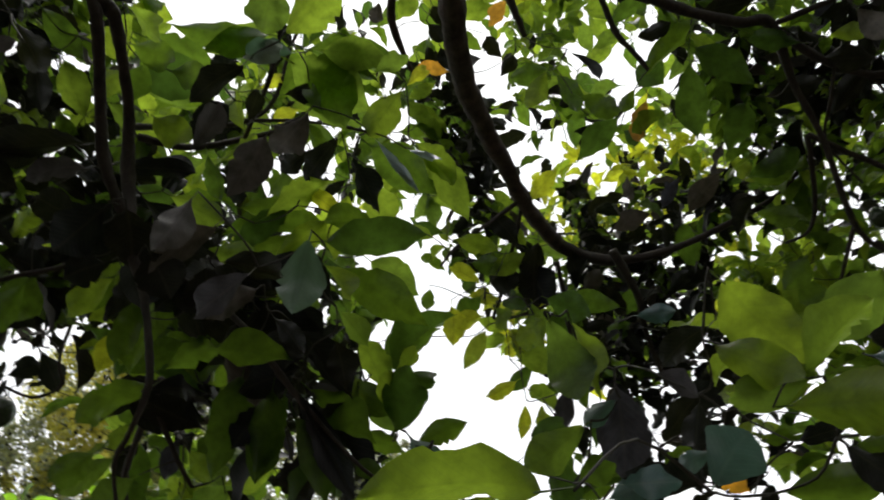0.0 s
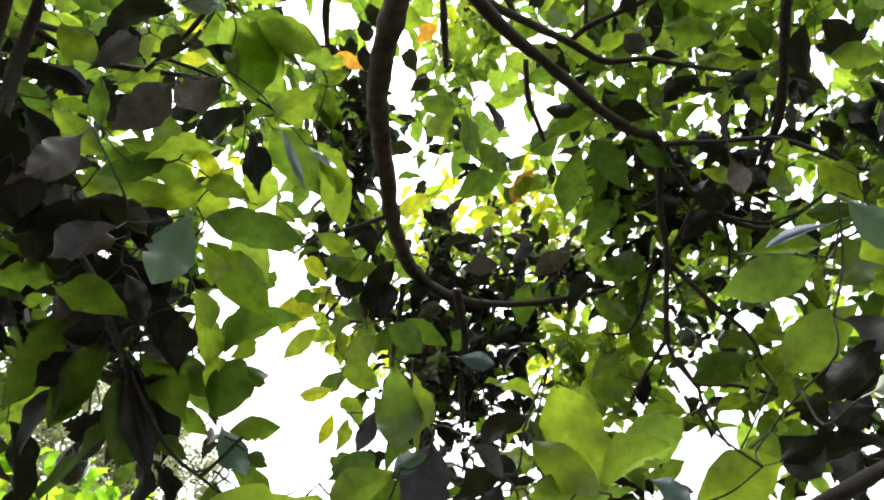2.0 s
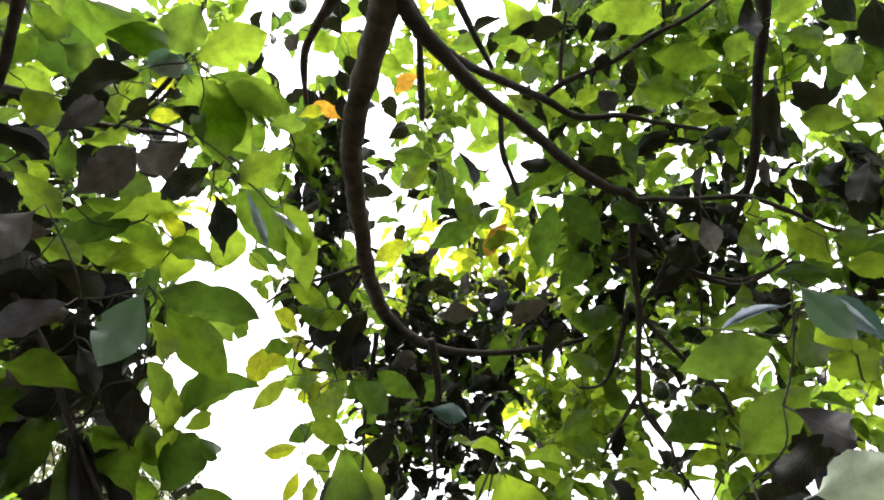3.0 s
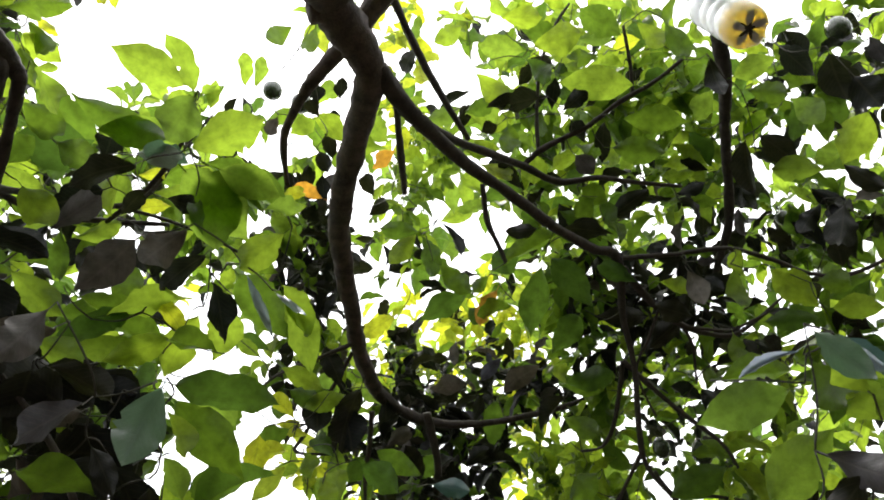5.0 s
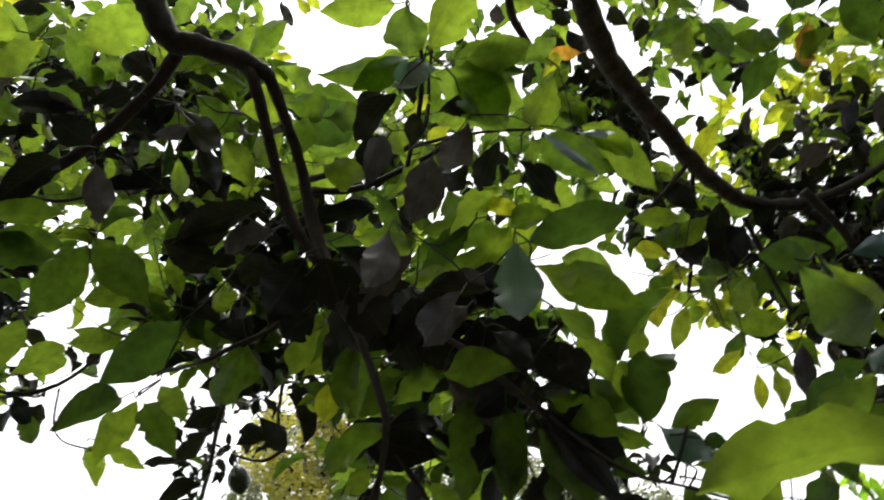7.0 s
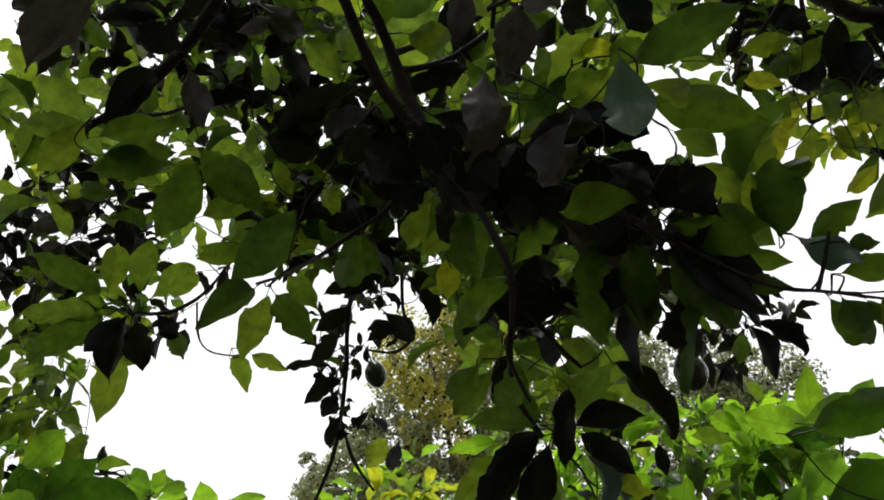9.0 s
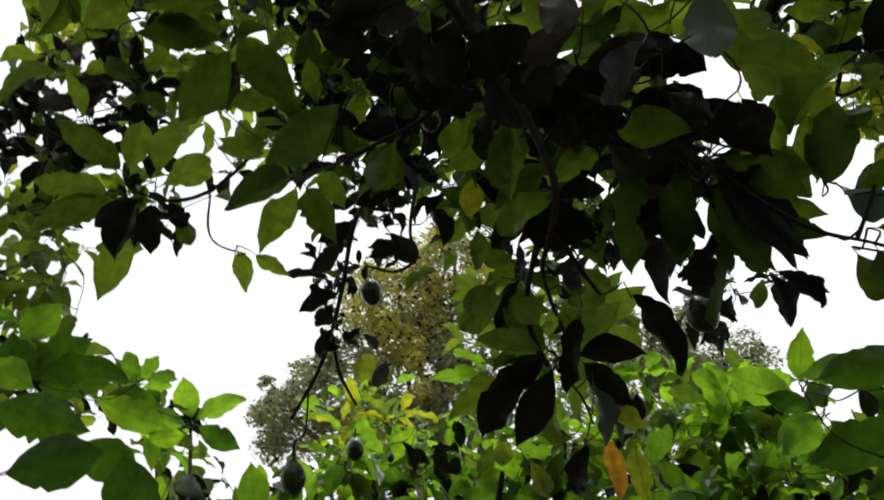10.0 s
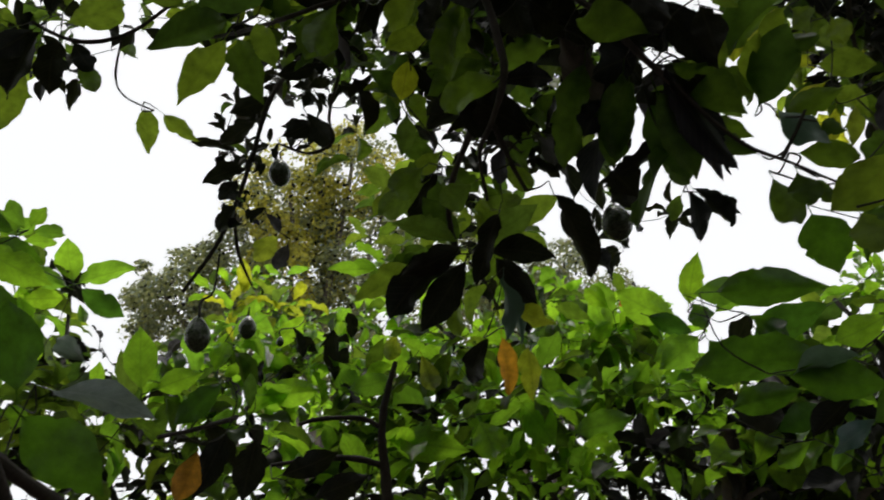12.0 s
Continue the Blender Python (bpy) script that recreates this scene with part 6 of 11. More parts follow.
leaf(leaf_stem_0, avocado, "mature", (-0.425, 0.838, 2.916), (-0.635, 0.787, 2.993), 60, 0.076)
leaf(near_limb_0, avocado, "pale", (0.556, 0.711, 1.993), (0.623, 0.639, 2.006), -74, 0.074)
# mostly narrow pale leaves standing in for sky glints on curled leaf edges
leaf(leaf_stem_0, avocado, "painted_sheen", (-0.267, 1.024, 2.720), (-0.209, 1.124, 2.634), -25, 0.020)
leaf(leaf_stem_0, avocado, "painted_sheen", (-0.205, 1.045, 2.690), (-0.140, 1.022, 2.609), -74, 0.014)
leaf(near_limb_0, avocado, "painted_sheen", (0.684, 0.843, 2.387), (0.577, 0.870, 2.347), 43, 0.019)
leaf(near_limb_0, avocado, "painted_sheen", (0.716, 0.774, 2.355), (0.803, 0.813, 2.317), -39, 0.031)
leaf(leaf_stem_0, avocado, "painted_sheen", (-0.487, 0.845, 2.872), (-0.388, 0.829, 2.837), -36, 0.050)
leaf(leaf_stem_0, avocado, "fresh", (-0.385, 0.937, 2.939), (-0.336, 1.028, 2.792), -27, 0.129)
leaf(leaf_stem_0, avocado, "mature", (-0.385, 0.921, 2.956), (-0.248, 0.998, 2.875), -18, 0.050)
leaf(twin_branch_0, avocado, "shaded", (-0.690, 0.807, 2.475), (-0.743, 0.784, 2.378), 40, 0.085)
leaf(bough_0, avocado, "shaded", (-0.646, 0.814, 2.465), (-0.676, 0.898, 2.399), -8, 0.090)
leaf(twin_branch_0, avocado, "shaded", (-0.753, 0.816, 2.489), (-0.764, 0.735, 2.468), 41, 0.064)
leaf(bough_0, avocado, "shaded", (-0.623, 0.865, 2.403), (-0.606, 0.922, 2.339), -51, 0.088)
leaf(outer_branch_0, avocado, "shaded", (-0.540, 0.913, 2.379), (-0.561, 0.985, 2.319), -26, 0.081)
leaf(bough_0, avocado, "shaded", (-0.720, 0.878, 2.423), (-0.771, 0.849, 2.380), 51, 0.063)
leaf(bough_0, avocado, "shaded", (-0.728, 0.864, 2.555), (-0.817, 0.864, 2.447), 37, 0.091)
leaf(twin_branch_0, avocado, "shaded", (-0.816, 0.819, 2.564), (-0.817, 0.913, 2.488), -7, 0.091)
leaf(twin_branch_0, avocado, "shaded", (-0.689, 0.902, 2.514), (-0.694, 0.972, 2.376), -15, 0.103)
leaf(outer_branch_0, avocado, "shaded", (-0.626, 0.954, 2.511), (-0.624, 1.059, 2.418), -30, 0.099)
leaf(outer_branch_0, avocado, "shaded", (-0.538, 1.009, 2.459), (-0.608, 0.927, 2.377), 80, 0.093)
leaf(outer_branch_0, avocado, "shaded", (-0.482, 0.987, 2.429), (-0.395, 1.041, 2.387), -52, 0.072)
leaf(outer_branch_0, avocado, "shaded", (-0.448, 1.041, 2.367), (-0.444, 1.137, 2.317), -12, 0.074)
leaf(leafy_twig_0, avocado, "shaded", (-0.834, 0.774, 2.694), (-0.937, 0.732, 2.624), 47, 0.070)
leaf(outer_branch_0, avocado, "shaded", (-0.506, 1.111, 2.364), (-0.556, 1.023, 2.308), 70, 0.073)
leaf(outer_branch_0, avocado, "shaded", (-0.620, 0.932, 2.392), (-0.540, 0.959, 2.329), -85, 0.070)
leaf(outer_branch_0, avocado, "shaded", (-0.542, 0.973, 2.418), (-0.470, 1.012, 2.384), -37, 0.073)
leaf(outer_branch_0, avocado, "shaded", (-0.508, 0.992, 2.372), (-0.561, 0.929, 2.374), 59, 0.078)
leaf(outer_branch_0, avocado, "shaded", (-0.479, 1.000, 2.276), (-0.400, 1.004, 2.213), -63, 0.066)
leaf(outer_branch_0, avocado, "shaded", (-0.454, 1.030, 2.284), (-0.501, 1.083, 2.244), 4, 0.059)
leaf(bough_1, avocado, "shaded", (-0.911, 0.464, 2.743), (-0.958, 0.373, 2.708), 26, 0.044)
leaf(bough_1, avocado, "mauve_grey", (-0.943, 0.405, 2.749), (-0.912, 0.461, 2.745), -33, 0.037)
leaf(bough_1, avocado, "shaded", (-0.917, 0.509, 2.699), (-0.914, 0.423, 2.689), 33, 0.061)
leaf(bough_1, avocado, "shaded", (-0.819, 0.505, 2.760), (-0.859, 0.481, 2.734), 15, 0.040)
leaf(bough_1, avocado, "shaded", (-0.985, 0.502, 2.710), (-1.131, 0.476, 2.666), 6, 0.067)
leaf(bough_1, avocado, "mauve_grey", (-0.978, 0.557, 2.737), (-1.004, 0.612, 2.631), -24, 0.057)
leaf(bough_1, avocado, "shaded", (-0.840, 0.514, 2.931), (-0.872, 0.507, 2.883), 28, 0.050)
leaf(bough_1, avocado, "mauve_grey", (-0.809, 0.622, 2.779), (-0.878, 0.595, 2.782), 52, 0.032)
leaf(bough_1, avocado, "shaded", (-0.830, 0.617, 2.845), (-0.792, 0.678, 2.749), -40, 0.059)
leaf(low_bough_twig_0, avocado, "shaded", (-0.943, 0.707, 2.622), (-0.883, 0.796, 2.589), -54, 0.069)
leaf(outer_twig_0, avocado, "glossy", (-0.279, 1.176, 2.130), (-0.223, 1.172, 2.044), -101, 0.049)
leaf(outer_twig_0, avocado, "mature", (-0.269, 1.188, 2.130), (-0.183, 1.190, 2.144), -60, 0.045)
leaf(outer_twig_0, avocado, "mature", (-0.270, 1.102, 2.212), (-0.202, 1.068, 2.159), -85, 0.031)
leaf(outer_twig_0, avocado, "fresh", (-0.282, 1.123, 2.234), (-0.233, 1.087, 2.246), -56, 0.031)
leaf(outer_twig_0, avocado, "mature", (-0.227, 1.180, 2.088), (-0.196, 1.202, 2.076), -76, 0.030)
leaf(left_twig_0, avocado, "mauve_grey", (-0.038, 1.696, 2.466), (-0.083, 1.740, 2.368), 39, 0.049)
leaf(left_twig_0, avocado, "yellow", (-0.153, 1.762, 2.481), (-0.182, 1.791, 2.407), 39, 0.033)
leaf(left_twig_0, avocado, "yellow", (-0.113, 1.766, 2.473), (-0.144, 1.846, 2.413), 37, 0.038)
leaf(left_twig_0, avocado, "yellow", (-0.159, 1.720, 2.530), (-0.239, 1.694, 2.488), 74, 0.039)

# fuller foliage further in; the young trees' nearest leaves stay single
singles[young.name], singles[leafy.name] = 240, 250
clump(avocado, "mature", (-0.727, 1.374, 2.611), 0.090, 0.101, 14, 0.150, 3)
clump(avocado, "shaded", (-0.225, 1.938, 3.718), 0.129, 0.214, 40, 0.110, 4)
clump(avocado, "shaded", (-0.252, 2.150, 3.569), 0.087, 0.131, 14, 0.110, 5)
clump(avocado, "fresh", (-0.246, 1.216, 4.274), 0.087, 0.087, 8, 0.120, 6)
clump(avocado, "fresh", (0.124, 1.935, 4.558), 0.131, 0.261, 22, 0.110, 7)
clump(avocado, "fresh", (-0.081, 1.730, 4.455), 0.074, 0.148, 10, 0.100, 8)
clump(avocado, "yellow", (0.195, 1.430, 4.617), 0.148, 0.148, 12, 0.100, 9)
clump(avocado, "mature", (0.688, 1.462, 4.053), 0.218, 0.131, 26, 0.130, 11)
clump(avocado, "fresh", (0.964, 1.232, 4.091), 0.196, 0.196, 34, 0.140, 12)
clump(avocado, "mature", (0.827, 1.565, 3.680), 0.264, 0.122, 34, 0.130, 13)
clump(avocado, "fresh", (1.199, 1.576, 4.030), 0.139, 0.256, 24, 0.130, 14)
clump(avocado, "mature", (1.490, 1.204, 4.092), 0.256, 0.186, 30, 0.130, 15)
clump(avocado, "fresh", (1.638, 1.766, 3.903), 0.148, 0.148, 16, 0.100, 16)
clump(avocado, "mature", (1.504, 1.444, 3.365), 0.163, 0.163, 34, 0.140, 17)
clump(avocado, "shaded", (1.524, 1.324, 3.446), 0.102, 0.102, 14, 0.130, 18)
clump(avocado, "shaded", (1.027, 1.847, 3.425), 0.170, 0.113, 34, 0.120, 19)
clump(avocado, "shaded", (1.075, 1.588, 3.397), 0.098, 0.118, 14, 0.120, 20)
clump(avocado, "yellow", (0.514, 2.905, 4.184), 0.348, 0.116, 80, 0.120, 21)
clump(avocado, "yellow", (0.111, 2.916, 4.223), 0.174, 0.145, 26, 0.120, 22)
clump(avocado, "yellow", (0.568, 2.951, 4.424), 0.305, 0.076, 30, 0.120, 23)
clump(avocado, "shaded", (0.405, 2.543, 3.616), 0.316, 0.146, 80, 0.110, 24)
clump(avocado, "shaded", (0.405, 2.691, 3.409), 0.268, 0.146, 60, 0.110, 25)
clump(avocado, "shaded", (0.631, 2.428, 3.619), 0.144, 0.144, 26, 0.110, 26)
clump(avocado, "fresh", (0.780, 2.932, 3.569), 0.134, 0.242, 40, 0.120, 27)
clump(avocado, "fresh", (0.809, 2.311, 3.185), 0.174, 0.196, 38, 0.130, 28)
clump(avocado, "mature", (0.847, 2.011, 3.389), 0.105, 0.084, 12, 0.130, 29)
clump(avocado, "mature", (1.461, 2.029, 3.474), 0.116, 0.139, 12, 0.130, 31)
clump(avocado, "yellow", (-0.135, 2.368, 3.124), 0.147, 0.126, 24, 0.130, 33)
clump(avocado, "shaded", (-0.214, 1.850, 3.596), 0.102, 0.224, 40, 0.100, 35)
clump(avocado, "yellow", (0.161, 1.719, 4.457), 0.148, 0.148, 14, 0.110, 36)
clump(avocado, "fresh", (0.047, 1.923, 4.199), 0.096, 0.216, 20, 0.100, 37)
clump(avocado, "yellow", (0.073, 1.938, 4.558), 0.131, 0.157, 14, 0.100, 39)
clump(avocado, "fresh", (0.254, 1.948, 4.540), 0.105, 0.131, 12, 0.100, 40)
clump(avocado, "mature", (0.035, 2.230, 3.933), 0.072, 0.120, 8, 0.100, 41)
clump(avocado, "mature", (0.075, 2.039, 3.972), 0.093, 0.139, 14, 0.100, 43)
clump(avocado, "shaded", (-0.234, 1.828, 3.882), 0.087, 0.174, 20, 0.100, 44)
clump(avocado, "fresh", (0.218, 1.852, 4.117), 0.139, 0.139, 16, 0.110, 45)
clump(avocado, "mature", (0.651, 1.913, 3.574), 0.211, 0.126, 30, 0.120, 47)
clump(avocado, "shaded", (0.848, 1.929, 3.480), 0.126, 0.126, 14, 0.110, 48)
clump(avocado, "shaded", (1.034, 1.850, 3.467), 0.232, 0.168, 22, 0.110, 49)
clump(avocado, "mature", (1.051, 1.952, 3.507), 0.218, 0.152, 16, 0.110, 50)
clump(avocado, "shaded", (1.239, 1.625, 3.557), 0.168, 0.126, 24, 0.110, 51)
clump(avocado, "yellow", (-1.705, 0.501, 3.983), 0.152, 0.109, 14, 0.130, 52)
clump(avocado, "mature", (-1.224, 0.487, 3.021), 0.156, 0.071, 16, 0.140, 53)
clump(avocado, "shaded", (-1.269, 0.594, 3.176), 0.107, 0.054, 16, 0.120, 54)
clump(avocado, "mature", (-1.337, 1.113, 3.890), 0.196, 0.131, 34, 0.150, 55)
clump(avocado, "mature", (-1.276, 1.068, 3.241), 0.131, 0.087, 18, 0.140, 56)
clump(avocado, "mauve_grey", (-1.116, 1.100, 3.280), 0.087, 0.073, 10, 0.120, 57)
clump(avocado, "shaded", (-1.974, 0.865, 3.251), 0.174, 0.087, 44, 0.100, 58)
clump(avocado, "shaded", (-1.046, 1.180, 2.903), 0.063, 0.080, 26, 0.130, 60)
clump(avocado, "shaded", (-1.032, 1.174, 2.992), 0.046, 0.058, 12, 0.130, 61)
clump(avocado, "shaded", (-0.771, 1.355, 2.732), 0.116, 0.053, 20, 0.130, 62)
clump(avocado, "mauve_grey", (-0.899, 1.310, 2.834), 0.065, 0.054, 10, 0.130, 63)
clump(avocado, "mature", (-1.092, 1.336, 2.781), 0.134, 0.094, 20, 0.140, 65)
clump(avocado, "mature", (-0.825, 1.330, 2.507), 0.090, 0.090, 16, 0.140, 66)
clump(avocado, "shaded", (-1.267, 1.386, 2.803), 0.096, 0.096, 14, 0.100, 67)
clump(avocado, "fresh", (-1.004, 1.694, 2.401), 0.120, 0.060, 16, 0.140, 68)
clump(avocado, "mature", (-0.160, 2.229, 3.435), 0.126, 0.126, 16, 0.120, 69)
clump(avocado, "fresh", (0.130, 2.580, 3.783), 0.222, 0.148, 30, 0.120, 70)
clump(avocado, "shaded", (-1.051, 1.089, 2.775), 0.124, 0.083, 12, 0.130, 72)
clump(avocado, "mature", (-1.343, 1.126, 2.958), 0.128, 0.096, 24, 0.130, 73)
clump(avocado, "mature", (-1.672, 0.733, 3.168), 0.192, 0.122, 26, 0.130, 74)
clump(avocado, "mature", (-0.594, 1.441, 2.651), 0.076, 0.047, 5, 0.150, 76)
clump(avocado, "shaded", (-0.015, 2.207, 3.105), 0.096, 0.096, 18, 0.130, 77)
clump(avocado, "shaded", (0.122, 2.317, 2.969), 0.080, 0.128, 18, 0.130, 78)
clump(avocado, "mature", (-0.087, 1.832, 2.309), 0.102, 0.087, 14, 0.140, 79)
clump(avocado, "mature", (-0.324, 2.148, 3.340), 0.132, 0.085, 14, 0.120, 83)
clump(avocado, "mature", (-0.125, 2.213, 2.832), 0.132, 0.076, 10, 0.120, 84)
clump(avocado, "shaded", (-1.483, 1.336, 3.308), 0.113, 0.094, 16, 0.110, 85)
clump(avocado, "shaded", (-1.779, 1.677, 3.210), 0.094, 0.076, 14, 0.100, 86)
clump(avocado, "shaded", (-1.031, 1.451, 2.918), 0.112, 0.176, 20, 0.110, 87)
clump(avocado, "shaded", (0.961, 1.537, 2.319), 0.131, 0.073, 14, 0.140, 89)
clump(avocado, "shaded", (0.103, 2.395, 2.512), 0.132, 0.094, 26, 0.120, 90)
clump(avocado, "shaded", (0.371, 2.374, 2.499), 0.151, 0.094, 26, 0.120, 91)
clump(avocado, "shaded", (0.773, 2.293, 2.457), 0.170, 0.094, 24, 0.130, 92)
clump(avocado, "shaded", (-1.339, 0.748, 3.662), 0.151, 0.113, 14, 0.120, 94)
clump(avocado, "shaded", (-1.359, 0.973, 3.155), 0.184, 0.134, 12, 0.130, 95)
clump(avocado, "shaded", (-1.248, 1.006, 3.357), 0.139, 0.105, 14, 0.130, 96)
clump(avocado, "shaded", (-1.259, 0.820, 3.437), 0.139, 0.087, 12, 0.130, 97)
clump(avocado, "mature", (-1.271, 0.698, 3.475), 0.157, 0.105, 16, 0.140, 98)
clump(avocado, "shaded", (-1.261, 0.782, 3.193), 0.144, 0.128, 20, 0.130, 99)
clump(avocado, "shaded", (-1.144, 0.885, 3.356), 0.100, 0.100, 12, 0.130, 100)
clump(avocado, "mature", (-1.248, 0.949, 4.152), 0.189, 0.094, 20, 0.140, 101)
clump(avocado, "mature", (-1.169, 1.123, 4.005), 0.091, 0.091, 8, 0.140, 102)
clump(avocado, "shaded", (-1.893, 1.724, 3.041), 0.109, 0.158, 44, 0.075, 103)
clump(avocado, "shaded", (-1.944, 1.725, 2.773), 0.060, 0.120, 14, 0.070, 104)
clump(avocado, "shaded", (-1.493, 1.565, 2.987), 0.145, 0.064, 26, 0.080, 105)
clump(avocado, "shaded", (-1.709, 1.771, 3.001), 0.073, 0.054, 10, 0.080, 106)
clump(avocado, "shaded", (-2.063, 0.654, 2.973), 0.109, 0.109, 30, 0.100, 107)
clump(avocado, "fresh", (-2.479, 0.866, 3.010), 0.147, 0.105, 22, 0.100, 108)
clump(avocado, "fresh", (-2.405, 0.871, 2.729), 0.137, 0.137, 26, 0.110, 109)
clump(avocado, "fresh", (-1.934, 0.482, 3.454), 0.098, 0.118, 10, 0.130, 110)
clump(avocado, "shaded", (-0.803, 1.472, 2.471), 0.065, 0.065, 12, 0.140, 112)
clump(avocado, "shaded", (-0.801, 1.477, 2.862), 0.163, 0.093, 14, 0.150, 113)
clump(avocado, "shaded", (-0.526, 1.219, 2.401), 0.087, 0.065, 8, 0.140, 114)
clump(avocado, "mature", (-0.976, 1.210, 2.959), 0.118, 0.091, 10, 0.140, 115)
clump(avocado, "shaded", (-0.258, 2.125, 3.473), 0.189, 0.094, 16, 0.120, 117)
clump(avocado, "mature", (-0.925, 1.507, 2.705), 0.120, 0.065, 6, 0.150, 120)
clump(avocado, "shaded", (-1.029, 1.465, 2.421), 0.044, 0.044, 3, 0.140, 121)
clump(avocado, "shaded", (-0.558, 1.284, 2.312), 0.054, 0.054, 7, 0.140, 122)
clump(avocado, "mauve_grey", (0.236, 3.034, 3.428), 0.288, 0.183, 50, 0.100, 147)
clump(avocado, "mauve_grey", (0.243, 2.701, 3.385), 0.311, 0.192, 60, 0.100, 148)
clump(avocado, "shaded", (0.243, 2.835, 3.273), 0.219, 0.122, 44, 0.110, 149)
clump(avocado, "shaded", (0.210, 2.889, 3.087), 0.168, 0.096, 20, 0.120, 150)
clump(avocado, "fresh", (0.815, 2.912, 3.459), 0.131, 0.157, 44, 0.120, 153)
clump(avocado, "fresh", (0.861, 2.522, 3.090), 0.135, 0.135, 26, 0.130, 154)
clump(avocado, "mature", (1.002, 2.306, 2.950), 0.232, 0.147, 26, 0.130, 155)
clump(avocado, "fresh", (1.164, 2.029, 2.853), 0.176, 0.098, 24, 0.140, 156)
clump(avocado, "fresh", (0.890, 2.242, 2.718), 0.137, 0.098, 14, 0.130, 157)
clump(avocado, "mature", (1.156, 2.107, 2.737), 0.118, 0.078, 10, 0.130, 158)
clump(avocado, "fresh", (1.553, 1.962, 3.951), 0.152, 0.152, 16, 0.100, 159)
clump(avocado, "yellow", (0.880, 1.638, 2.244), 0.087, 0.058, 6, 0.130, 160)
clump(avocado, "mature", (0.506, 1.797, 2.224), 0.087, 0.044, 10, 0.120, 161)
clump(avocado, "mature", (-1.264, 1.275, 4.303), 0.112, 0.056, 12, 0.15, 162)
clump(avocado, "mature", (-0.329, 1.365, 4.586), 0.057, 0.057, 2, 0.17, 163)
clump(avocado, "yellow", (0.157, 1.690, 5.380), 0.143, 0.071, 12, 0.16, 164)
clump(avocado, "mature", (0.424, 1.575, 5.093), 0.134, 0.066, 4, 0.17, 165)
clump(avocado, "fresh", (0.581, 1.182, 4.328), 0.105, 0.052, 12, 0.15, 166)
clump(avocado, "mature", (0.801, 1.636, 5.301), 0.153, 0.076, 10, 0.16, 167)
clump(avocado, "fresh", (0.990, 1.428, 4.915), 0.130, 0.064, 12, 0.18, 168)
clump(avocado, "mature", (1.253, 1.751, 5.462), 0.164, 0.081, 10, 0.16, 169)
clump(avocado, "fresh", (0.979, 1.140, 4.272), 0.053, 0.053, 6, 0.17, 170)
clump(avocado, "mature", (1.118, 1.182, 4.343), 0.055, 0.055, 2, 0.13, 171)
clump(avocado, "mature", (1.947, 1.314, 4.725), 0.135, 0.067, 4, 0.15, 172)
clump(avocado, "fresh", (1.688, 0.996, 4.064), 0.055, 0.054, 6, 0.17, 173)
clump(avocado, "fresh", (2.177, 1.273, 4.683), 0.074, 0.073, 5, 0.16, 174)
clump(avocado, "fresh", (-1.565, 1.644, 4.751), 0.067, 0.066, 6, 0.16, 175)
clump(avocado, "mature", (-0.213, 1.399, 4.392), 0.054, 0.054, 2, 0.13, 176)
clump(avocado, "yellow", (0.130, 1.629, 4.904), 0.128, 0.063, 12, 0.16, 177)
clump(avocado, "mature", (0.299, 1.414, 4.479), 0.056, 0.055, 2, 0.16, 178)
clump(avocado, "fresh", (0.604, 1.662, 4.950), 0.131, 0.065, 12, 0.14, 179)
clump(avocado, "mature", (0.734, 1.914, 5.512), 0.164, 0.081, 10, 0.16, 180)
clump(avocado, "fresh", (0.800, 1.460, 4.648), 0.121, 0.060, 12, 0.16, 181)
clump(avocado, "mature", (0.992, 1.918, 5.479), 0.165, 0.081, 10, 0.16, 182)
clump(avocado, "fresh", (0.983, 1.288, 4.323), 0.110, 0.054, 12, 0.15, 183)
clump(avocado, "mature", (1.195, 1.682, 5.027), 0.148, 0.073, 10, 0.16, 184)
clump(avocado, "fresh", (1.248, 1.401, 4.527), 0.060, 0.060, 6, 0.16, 185)
clump(avocado, "mature", (1.254, 1.195, 4.159), 0.107, 0.053, 4, 0.18, 186)
clump(avocado, "fresh", (1.379, 1.122, 4.049), 0.053, 0.052, 6, 0.13, 187)
clump(avocado, "mature", (1.610, 1.166, 4.127), 0.112, 0.055, 12, 0.16, 188)
clump(avocado, "fresh", (2.204, 1.567, 4.937), 0.159, 0.079, 10, 0.16, 189)
clump(avocado, "shaded", (1.730, 1.092, 4.054), 0.055, 0.055, 7, 0.12, 190)
clump(avocado, "fresh", (2.209, 1.404, 4.658), 0.075, 0.074, 5, 0.16, 191)
clump(avocado, "mature", (-1.384, 1.534, 4.304), 0.059, 0.058, 6, 0.17, 192)
clump(avocado, "mature", (0.072, 1.554, 4.433), 0.056, 0.056, 2, 0.15, 194)
clump(avocado, "fresh", (0.703, 1.606, 4.623), 0.121, 0.060, 12, 0.14, 196)
clump(avocado, "mature", (0.900, 2.096, 5.463), 0.166, 0.082, 10, 0.16, 197)
clump(avocado, "mature", (0.980, 1.599, 4.596), 0.123, 0.061, 12, 0.14, 198)
clump(avocado, "mature", (1.271, 1.974, 5.221), 0.160, 0.079, 10, 0.16, 199)
clump(avocado, "mature", (1.141, 1.406, 4.312), 0.113, 0.056, 12, 0.15, 200)
clump(avocado, "fresh", (1.543, 1.560, 4.589), 0.129, 0.064, 12, 0.14, 201)
clump(avocado, "mature", (1.955, 2.020, 5.344), 0.174, 0.086, 10, 0.16, 202)
